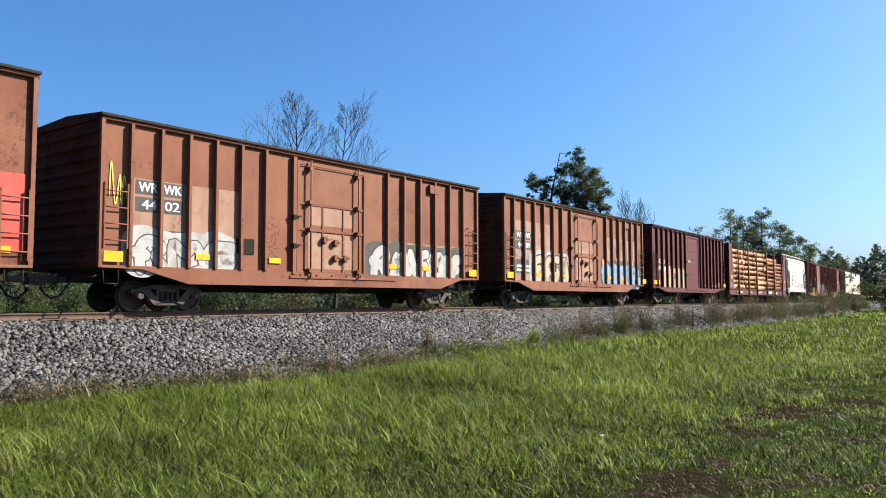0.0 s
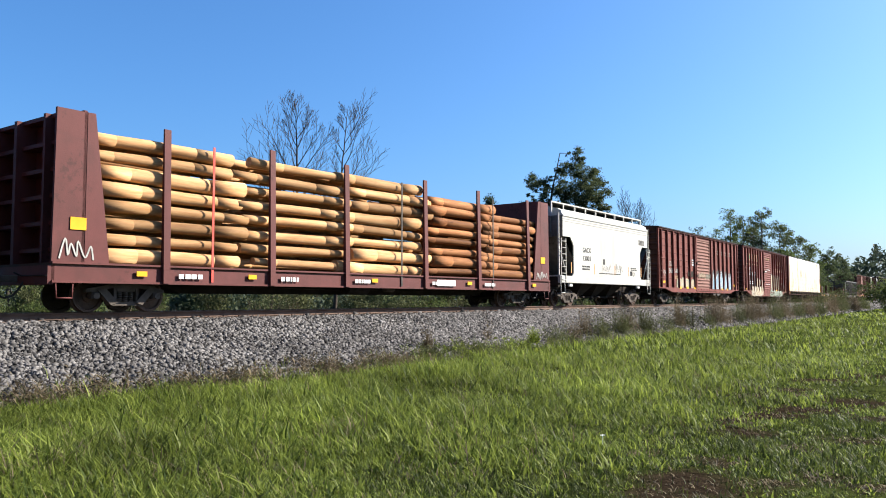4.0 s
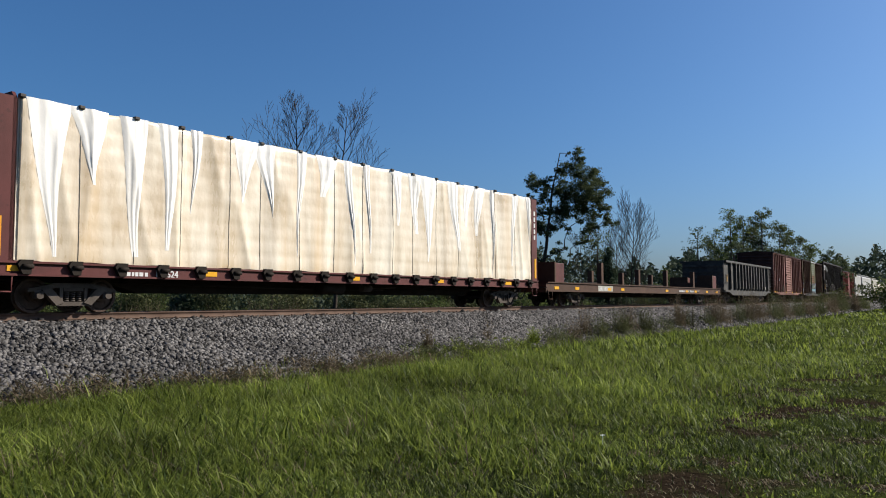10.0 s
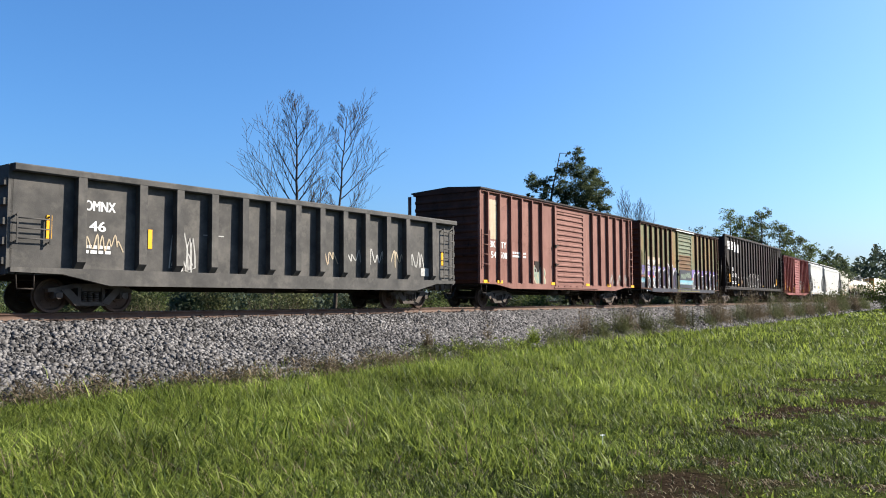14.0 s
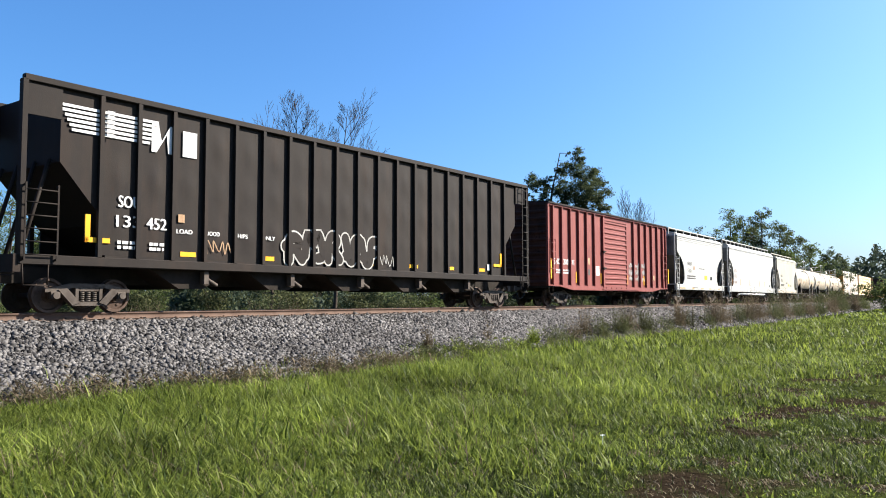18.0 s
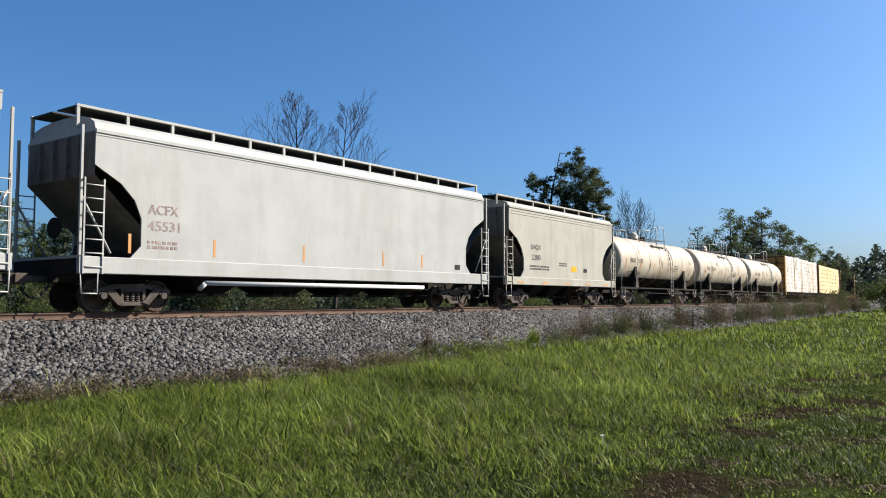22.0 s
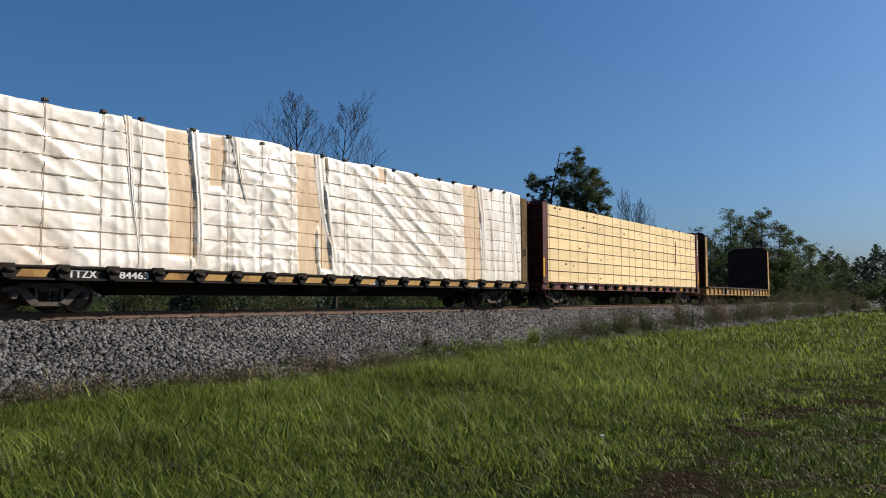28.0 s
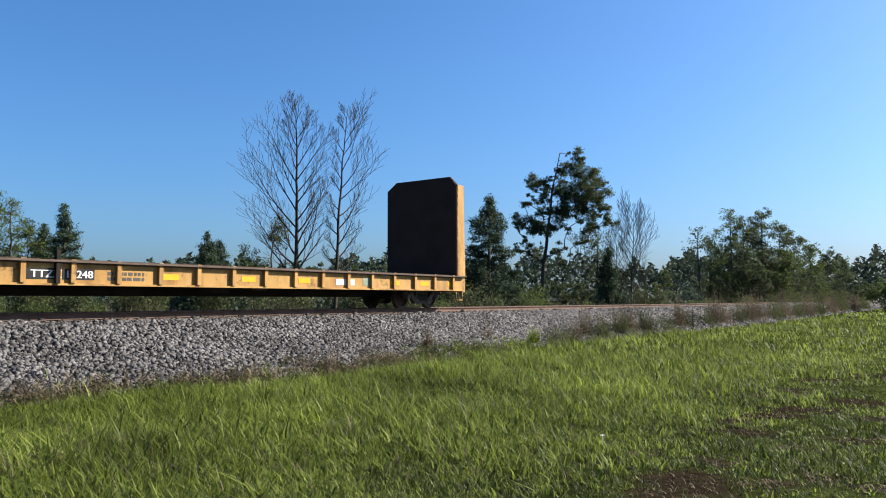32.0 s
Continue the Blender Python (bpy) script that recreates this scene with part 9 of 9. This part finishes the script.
def lobed_tree(name, label, x, y, height, seed, lobes=None, leaf="leaf", bark="bark_dark", leaves=6000, leaf_size=0.16, trunk_r=None, low=0.25, spread=0.3, count=15, fork=0.3):
    """A forked trunk whose limbs run to uneven lobes of foliage with gaps between."""
    rnd = random.Random(seed)
    root = new(name)
    root.matrix_basis = pose(x, y, GROUND - 0.05)
    tagged(root, label, "tree", "trees beyond the track")
    if lobes is None:
        lobes = []
        for k in range(count):
            f = low + (1 - low) * (k + rnd.uniform(0, 1)) / count
            reach = spread * height * (math.sin(math.pi * min(1, 0.18 + f * 0.78)) ** 0.7) * rnd.uniform(0.35, 1.0)
            a = rnd.uniform(0, 6.283)
            r = height * rnd.uniform(0.075, 0.135) * (1.1 - 0.35 * f)
            lobes.append((reach * math.cos(a), reach * math.sin(a), f * height - r * 0.7, r))
    else:
        lobes = [(dx, rnd.uniform(-1.2, 1.2), z, r) for dx, z, r in lobes]
    g = Geo()
    r0 = trunk_r or height * 0.016
    top = max(l[2] for l in lobes)
    cx = sum(l[0] for l in lobes) / len(lobes)
    path = [Vector((0, 0, 0))]
    n = 9
    for k in range(1, n + 1):
        f = k / n
        path.append(Vector((cx * f * f + rnd.uniform(-0.1, 0.1), rnd.uniform(-0.1, 0.1), top * f)))
    for k in range(n):
        g.tube(path[k], path[k + 1], r0 * (1 - 0.85 * k / n), r0 * (1 - 0.85 * (k + 1) / n), 9, cap=False)
    cs = []
    area = sum(l[3] ** 2 for l in lobes)
    knots = [q for q in path if q.z > top * fork * 0.8]
    for lx, ly, lz, lr in sorted(lobes, key=lambda q: math.hypot(q[0] - cx * (q[2] / top) ** 2, q[1])):
        hub = Vector((lx, ly, lz))
        f = min(0.9, lz / top)
        p0 = min(knots, key=lambda q: (q - hub).length + (3.0 * (q.z - lz + 0.25) if q.z > lz - 0.25 else 0.0))
        knots.append(hub)
        mid = p0.lerp(hub, 0.5) + Vector((rnd.uniform(-0.3, 0.3), rnd.uniform(-0.3, 0.3), -0.1 * lr))
        ra = max(0.025, r0 * 0.36 * (1 - 0.6 * f))
        g.tube(p0, mid, ra, ra * 0.7, 6, cap=False)
        g.tube(mid, hub, ra * 0.7, ra * 0.35, 6, cap=False)
        m = max(5, int(11 * (lr / 1.2) ** 1.3))
        subs = []
        for _ in range(m):
            v = Vector((rnd.gauss(0, 1), rnd.gauss(0, 1), rnd.gauss(0, 0.8))).normalized() * lr * rnd.uniform(0.45, 1.05)
            q = hub + v
            subs.append(tuple(q))
            g.tube(hub.lerp(p0, 0.15), q, ra * 0.25, 0.008, 4, cap=False)
        k = int(leaves * lr * lr / area)
        sp = np.array(subs)
        c = sp[rng.integers(0, m, k)] + rng.normal(0, 0.24 * lr, (k, 3)) * np.array([1, 1, 0.7])
        cs.append(c)
    part("trunk", g, M[bark], root, "rough bark trunk with limbs")
    v, f = leaf_quads(np.concatenate(cs), leaf_size)
    place("crown", array_mesh("crown", v, f, M[leaf]), root, None, "uneven leafy crown with gaps")
    return root


def twig(g, p, d, length, r, level, rnd, up=0.1):
    """A slender branch that bends upwards and throws smaller ones to both sides."""
    n = (8, 5, 3)[level]
    side = rnd.choice((-1, 1))
    for k in range(n):
        d = (d + Vector((rnd.uniform(-0.11, 0.11), rnd.uniform(-0.11, 0.11), up * rnd.uniform(0.3, 1.5)))).normalized()
        q = p + d * (length / n)
        ra, rb = r * (1 - 0.85 * k / n), r * (1 - 0.85 * (k + 1) / n)
        g.tube(p, q, max(ra, 0.012), max(rb, 0.010), 5 if level == 0 else 3, cap=False)
        if level < 2 and k > 0:
            for _ in range(1 if level else 1 + (rnd.random() < 0.3)):
                side = -side
                u = d.cross(Vector((rnd.uniform(-0.5, 0.5), 1, rnd.uniform(-0.3, 0.3)))).normalized() * side
                sd = (d * 0.85 + u * rnd.uniform(0.25, 0.6) + Vector((0, rnd.uniform(-0.4, 0.4), 0.1))).normalized()
                twig(g, q, sd, length * (0.5 if level == 0 else 0.62) * (1.15 - 0.7 * k / n) * rnd.uniform(0.5, 1.25), rb * 0.6, level + 1, rnd, up)
        p = q


def bare_tree(name, label, x, y, height, seed, reach_left, reach_right, r=0.16, limbs=22, lean=0.0, first=0.2, steep=0.5):
    """A straight leader with limbs; reach_left and reach_right give (height share, metres) of the crown's outline."""
    rnd = random.Random(seed)
    root = new(name)
    root.matrix_basis = pose(x, y, GROUND - 0.05)
    tagged(root, label, "bare tree", "trees beyond the track")
    g = Geo()
    n = 20
    path = [Vector((0, 0, 0))]
    wob = 0.0
    for k in range(n):
        wob += rnd.uniform(-0.05, 0.05)
        f = (k + 1) / n
        path.append(Vector((lean * f * f + wob, rnd.uniform(-0.05, 0.05), height * 0.97 * f)))
        g.tube(path[k], path[k + 1], r * (1 - 0.93 * k / n), r * (1 - 0.93 * (k + 1) / n), 8, cap=False)
    part("trunk", g, M["bark"], root, "pale leafless trunk")
    for k in range(limbs):
        f = first + (0.97 - first) * (k + rnd.uniform(-0.4, 0.4)) / limbs
        f = min(0.97, max(first, f))
        i = min(n - 1, int(f * n))
        p = path[i].lerp(path[i + 1], f * n - i)
        sgn = 1 if k % 2 else -1
        tab = reach_right if sgn > 0 else reach_left
        out = float(np.interp(f, [q[0] for q in tab], [q[1] for q in tab])) * rnd.uniform(0.6, 1.08)
        climb = steep + 1.3 * f * f + rnd.uniform(-0.15, 0.25)
        sd = Vector((sgn, rnd.uniform(-0.9, 0.9), climb)).normalized()
        gb = Geo()
        twig(gb, p, sd, out * math.sqrt(1 + climb * climb) * 1.3, r * (1 - 0.9 * f) * 0.42 + 0.012, 0, rnd)
        part("branch", gb, M["bark"], root)
    return root


def conifer(name, label, x, y, height, seed, width=0.25, leaf="needle", bare=0.06, sprays=9, leaf_size=0.16, dens=60):
    rnd = random.Random(seed)
    root = new(name)
    root.matrix_basis = pose(x, y, GROUND - 0.05)
    tagged(root, label, "conifer", "trees beyond the track")
    g = Geo().tube((0, 0, 0), (0, 0, height), height * 0.02, 0.02, 8, cap=False)
    cs = []
    k = 0
    z = height * bare
    while z < height * 0.99:
        f = z / height
        reach = height * width * (1 - f) ** 0.85 * rnd.uniform(0.7, 1.15) + 0.12
        for _ in range(rnd.randint(4, 6)):
            a = rnd.uniform(0, 6.283)
            rr = reach * rnd.uniform(0.55, 1.1)
            tip = Vector((math.cos(a) * rr, math.sin(a) * rr, z + rr * rnd.uniform(-0.05, 0.35)))
            g.tube((0, 0, z), tip, 0.03 * (1 - f) + 0.008, 0.006, 4, cap=False)
            m = int(dens * rr) + 6
            t = np.sqrt(rng.uniform(0.02, 1, m))[:, None]
            c = np.array([0, 0, z])[None] * (1 - t) + np.array(tip)[None] * t + rng.normal(0, 0.07 + 0.09 * rr / (reach + 0.1), (m, 3))
            cs.append(c)
        z += height * 0.035 * rnd.uniform(0.7, 1.3)
    part("trunk", g, M["bark_dark"], root, "dark straight trunk")
    v, f = leaf_quads(np.concatenate(cs), leaf_size)
    place("crown", array_mesh("crown", v, f, M[leaf]), root, None, "ragged needle branches")
    return root


def bush(name, label, x, y, h, w, seed, leaf="leaf_light", n=1500, size=0.16):
    root = new(name)
    root.matrix_basis = pose(x, y, GROUND - 0.05)
    tagged(root, label, "bush", "brush beyond the track")
    rnd = random.Random(seed)
    g, tips = Geo(), []
    for _ in range(5):
        a = rnd.uniform(0, 6.283)
        limb(g, tips, Vector((0, 0, 0)), Vector((math.cos(a) * w / h, math.sin(a) * w / h, 1)).normalized(), h * 0.6, 0.03, 1, rnd)
    part("stem", g, M["bark_dark"], root)
    tp = np.array([tuple(t) for t in tips])
    c = tp[rng.integers(0, len(tp), n)] + rng.normal(0, 0.28 * w * 0.5 + 0.1, (n, 3))
    c[:, 2] = np.abs(c[:, 2])
    v, f = leaf_quads(c, size)
    place("crown", array_mesh("crown", v, f, M[leaf]), root)
    return root


def spot(px, d):
    """Plan position at depth d for a bearing px (tangent of the bearing)."""
    return px * d, d


B = lambda u: (u - 784) / 1399.4
# the two bare trees
x, y = spot(B(526), 52)
bare_tree("bare_tree", "tall leafless tree with wide rising branches", x, y, 15.4, 3, ((0.2, 2.6), (0.42, 3.3), (0.6, 2.0), (0.75, 1.3), (0.9, 0.6), (1, 0.3)), ((0.2, 2.2), (0.45, 2.3), (0.65, 1.7), (0.8, 1.0), (0.9, 0.6), (1, 0.3)), 0.19, 25, -0.35, steep=0.85)
x, y = spot(B(592), 53)
bare_tree("bare_tree", "slender leafless tree with a spreading top", x, y, 15.4, 5, ((0.2, 0.8), (0.5, 1.0), (0.75, 0.7), (1, 0.3)), ((0.2, 1.7), (0.45, 1.9), (0.65, 2.3), (0.78, 1.7), (0.9, 0.7), (1, 0.3)), 0.15, 23, 0.8)
x, y = spot(B(480), 55)
lobed_tree("tree", "small leafy tree growing beside the bare trees", x, y, 8.0, 8, None, "leaf", "bark_dark", 5200, 0.085, None, 0.2, 0.26, 12)
# conifer, oak and neighbours
x, y = spot(B(866), 58)
conifer("cedar_tree", "dark green conifer with a pointed ragged top", x, y, 9.7, 9, 0.40, "needle", 0.04, dens=150, leaf_size=0.085)
x, y = spot(B(958), 62)
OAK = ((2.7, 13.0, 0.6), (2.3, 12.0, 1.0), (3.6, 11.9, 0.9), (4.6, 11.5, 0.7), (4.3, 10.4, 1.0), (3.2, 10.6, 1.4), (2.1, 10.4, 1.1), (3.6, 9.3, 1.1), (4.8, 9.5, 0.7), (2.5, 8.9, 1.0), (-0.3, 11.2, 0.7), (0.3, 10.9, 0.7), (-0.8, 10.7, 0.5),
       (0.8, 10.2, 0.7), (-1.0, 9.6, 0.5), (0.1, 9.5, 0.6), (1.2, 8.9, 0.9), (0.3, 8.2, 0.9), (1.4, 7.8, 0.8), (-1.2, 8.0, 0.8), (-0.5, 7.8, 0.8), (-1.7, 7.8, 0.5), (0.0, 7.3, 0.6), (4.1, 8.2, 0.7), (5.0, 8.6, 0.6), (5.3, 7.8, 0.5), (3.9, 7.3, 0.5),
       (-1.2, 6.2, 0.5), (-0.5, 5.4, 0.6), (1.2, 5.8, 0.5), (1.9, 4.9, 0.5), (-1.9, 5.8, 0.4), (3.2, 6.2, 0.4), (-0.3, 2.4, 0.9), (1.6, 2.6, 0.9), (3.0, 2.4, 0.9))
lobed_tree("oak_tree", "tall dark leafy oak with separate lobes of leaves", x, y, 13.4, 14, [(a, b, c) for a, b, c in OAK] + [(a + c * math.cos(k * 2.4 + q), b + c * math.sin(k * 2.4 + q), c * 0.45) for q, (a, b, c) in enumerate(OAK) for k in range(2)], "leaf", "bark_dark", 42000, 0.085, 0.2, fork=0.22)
x, y = spot(B(1058), 63)
lobed_tree("tree", "lower leafy tree with a thin crown", x, y, 8.4, 15, None, "leaf", "bark", 3000, 0.085, None, 0.35, 0.2, 10)
x, y = spot(B(1115), 66)
bare_tree("bare_tree", "grey leafless tree with many fine branches", x, y, 9.4, 17, ((0.15, 1.0), (0.5, 1.7), (0.8, 1.1), (1, 0.4)), ((0.15, 1.0), (0.5, 1.8), (0.8, 1.1), (1, 0.4)), 0.09, 24, 0.3, steep=0.9)
x, y = spot(B(1088), 66)
bare_tree("bare_tree", "grey leafless tree with many fine branches", x, y, 8.6, 27, ((0.2, 0.8), (0.6, 1.2), (1, 0.4)), ((0.2, 0.8), (0.6, 1.2), (1, 0.4)), 0.07, 16, steep=0.9)
x, y = spot(B(1030), 64)
bare_tree("bare_tree", "thin grey leafless sapling", x, y, 7.6, 18, ((0.3, 0.8), (0.7, 0.8), (1, 0.3)), ((0.3, 0.8), (0.7, 0.9), (1, 0.3)), 0.06, 14, steep=0.8)
x, y = spot(B(1077), 60)
conifer("cedar_tree", "small dark conifer in the brush", x, y, 5.8, 19, 0.3, "needle", 0.04, dens=120, leaf_size=0.085)
x, y = spot(B(1172), 90)
lobed_tree("tree", "small round leafy tree", x, y, 6.2, 20, None, "leaf_light", "bark", 2200, 0.11, None, 0.3, 0.2, 7)
# large group along the far track
for u, d, h, sd, lv, wide in ((1238, 106, 12.2, 31, 2200, 0.17), (1266, 108, 11.6, 28, 3200, 0.2), (1294, 110, 14.9, 32, 7000, 0.2), (1318, 112, 14.2, 29, 7000, 0.2), (1350, 110, 15.0, 33, 8000, 0.2), (1378, 112, 13.4, 34, 7000, 0.22), (1405, 114, 12.0, 35, 6500, 0.23), (1432, 118, 11.0, 36, 6000, 0.24),
                              (1464, 128, 10.4, 37, 6000, 0.25), (1335, 120, 14.0, 38, 5000, 0.22), (1490, 138, 9.6, 39, 4500, 0.26), (1310, 104, 9.6, 51, 5000, 0.24), (1385, 106, 9.0, 52, 5000, 0.26), (1345, 102, 7.2, 53, 4000, 0.26), (1440, 120, 7.4, 54, 4000, 0.3), (1270, 104, 6.4, 55, 2600, 0.25)):
    x, y = spot(B(u), d)
    lobed_tree("tree", "dense dark leafy tree beside the far track", x, y, h, sd, None, "leaf" if sd % 4 else "leaf_light", "bark_dark", lv, 0.15, None, 0.1, wide, 20)
# left group
for u, d, h, sd in ((15, 62, 10.4, 41), (-30, 64, 11.0, 43), (48, 66, 8.0, 42)):
    x, y = spot(B(u), d)
    lobed_tree("tree", "light green leafy tree beyond the track", x, y, h, sd, None, "leaf_light", "bark", 9000, 0.09, None, 0.1, 0.24, 20)
for u, d, h, sd in ((112, 64, 9.8, 44), (75, 70, 8.8, 45), (366, 75, 8.4, 46), (388, 78, 7.8, 47), (318, 84, 6.4, 48)):
    x, y = spot(B(u), d)
    conifer("cedar_tree", "dark conifer beyond the track", x, y, h, sd, 0.3, "needle", 0.05, dens=130, leaf_size=0.09)
for u, d, h, sd in ((440, 95, 7.0, 61), (470, 98, 6.2, 62), (560, 100, 6.8, 63), (620, 104, 6.8, 64), (655, 104, 6.2, 65), (345, 92, 6.0, 66), (300, 95, 5.4, 67), (250, 98, 4.2, 68), (710, 104, 7.4, 69), (180, 98, 4.4, 70)):
    x, y = spot(B(u), d)
    lobed_tree("tree", "dark scrubby tree at the edge of the wood", x, y, h, sd, None, "leaf", "bark_dark", 4000, 0.15, None, 0.1, 0.36, 14)
# brush at the tree line
rb = random.Random(21)
for k in range(60):
    u = rb.uniform(-150, 1500)
    d = rb.uniform(48, 64) + max(0, u - 900) * 0.09
    x, y = spot(B(u), d)
    bush("bush", "wild green bush at the wood's edge", x, y, rb.uniform(1.3, 2.9), rb.uniform(1.0, 2.0), 300 + k, rb.choice(("leaf", "weed", "weed", "leaf_light")), 1500, 0.1)
x, y = spot(B(1566), 112)
bush("bush", "light green bush at the end of the strip", x, y, 4.2, 2.6, 90, "leaf_light", 2200, 0.2)
x, y = spot(B(1590), 118)
bush("bush", "light green bush at the end of the strip", x, y, 5.0, 3.0, 91, "leaf_light", 2200, 0.2)


def far_wood(name, d, u0, u1, h, count, size, label):
    u = rng.uniform(u0, u1, count)
    dd = d * rng.uniform(0.93, 1.15, count)
    x = (u - 784) / 1399.4 * dd
    top = h * (0.86 + 0.13 * np.sin(u * 0.021) + 0.1 * np.sin(u * 0.073 + 1) + 0.08 * np.sin(u * 0.19 + 2))
    z = GROUND + top * np.sqrt(rng.uniform(0.0, 1, count))
    v, f = leaf_quads(np.stack([x, dd, z], 1), size)
    ob = new(name, array_mesh(name, v, f, M["far_leaf"]))
    tagged(ob, label, "far wood", kind="stuff")


far_wood("far_wood", 240, -900, 1250, 15.5, 30000, 0.9, "dark low line of distant woods")
far_wood("far_wood", 330, 1180, 2600, 21.0, 24000, 1.2, "dark distant wooded rise")
far_wood("far_wood", 270, 1230, 2400, 9.0, 16000, 1.3, "dark distant scrub below the rise")
far_wood("far_wood", 135, 380, 700, 6.5, 5000, 0.6, "dark scrub line behind the bare trees")
far_wood("near_scrub", 78, -400, 1240, 2.8, 9000, 0.35, "dark scrub below the trees")



def unseen_wood(s0, s1, a, b, h, count, size):
    """Unseen wood added beside the track where the train leaves, to block sky light."""
    s, side = rng.uniform(s0, s1, count), rng.uniform(a, b, count)
    p = track_points(s, side, np.zeros(count))
    top = h * (0.85 + 0.15 * np.sin(s * 0.21) + 0.12 * np.sin(s * 0.83 + 1))
    p[:, 2] = GROUND + top * rng.uniform(0, 1, count) ** 0.7
    v, f = leaf_quads(p, size)
    tagged(new("far_wood", array_mesh("far_wood", v, f, M["leaf"])), "unseen dark wood beside the track, added to block sky light", "far wood", kind="stuff")


# out of view to the left; these added woods darken the car ends
unseen_wood(-190, -62, -34, -20, 15.0, 9000, 1.0)
unseen_wood(-100, -44, -26, -9, 14.0, 7000, 0.9)
unseen_wood(-110, -48, 12, 30, 15.0, 7000, 0.9)

# small white flowers in the grass
for u, v in ((1062, 788),):
    d = 1.726 / ((v - 532.5) / 1399.4)
    x = B(u) * d
    g = Geo()
    for k in range(5):
        a = 2 * math.pi * k / 5
        g.poly([(0, 0, 0.13), (0.025 * math.cos(a - 0.4), 0.025 * math.sin(a - 0.4), 0.145), (0.04 * math.cos(a), 0.04 * math.sin(a), 0.14), (0.025 * math.cos(a + 0.4), 0.025 * math.sin(a + 0.4), 0.145)])
    g.tube((0, 0, 0), (0, 0, 0.13), 0.004, n=4)
    fl = part("flower", g, M["flower"], None)
    fl.matrix_basis = pose(x, d, GROUND)
    tagged(fl, "tiny white wildflower in the grass", "flower")


# ---- what moves ----
def motions():
    radius = 0.42
    for ob, s in TRAIN:
        walk(ob, [(t, track_pose(s - travelled(t))) for t in range(33)])
    for w, dx, s_mid in WHEELSETS:
        near = [k for k in range(961) if -38 < s_mid - travelled(k / 30) < 70]
        rows = []
        if not near:
            near = [0]
        base = travelled(near[0] / 30)
        if near[0] > 0:
            rows.append((0.0, pose(dx, 0, 0.42)))
        for k in near:
            a = -math.degrees((travelled(k / 30) - base) / radius)
            rows.append((k / 30, pose(dx, 0, 0.42, 0, a % 360, 0)))
        if near[-1] < 960:
            rows.append((32.0, rows[-1][1]))
        walk(w, rows)


motions()
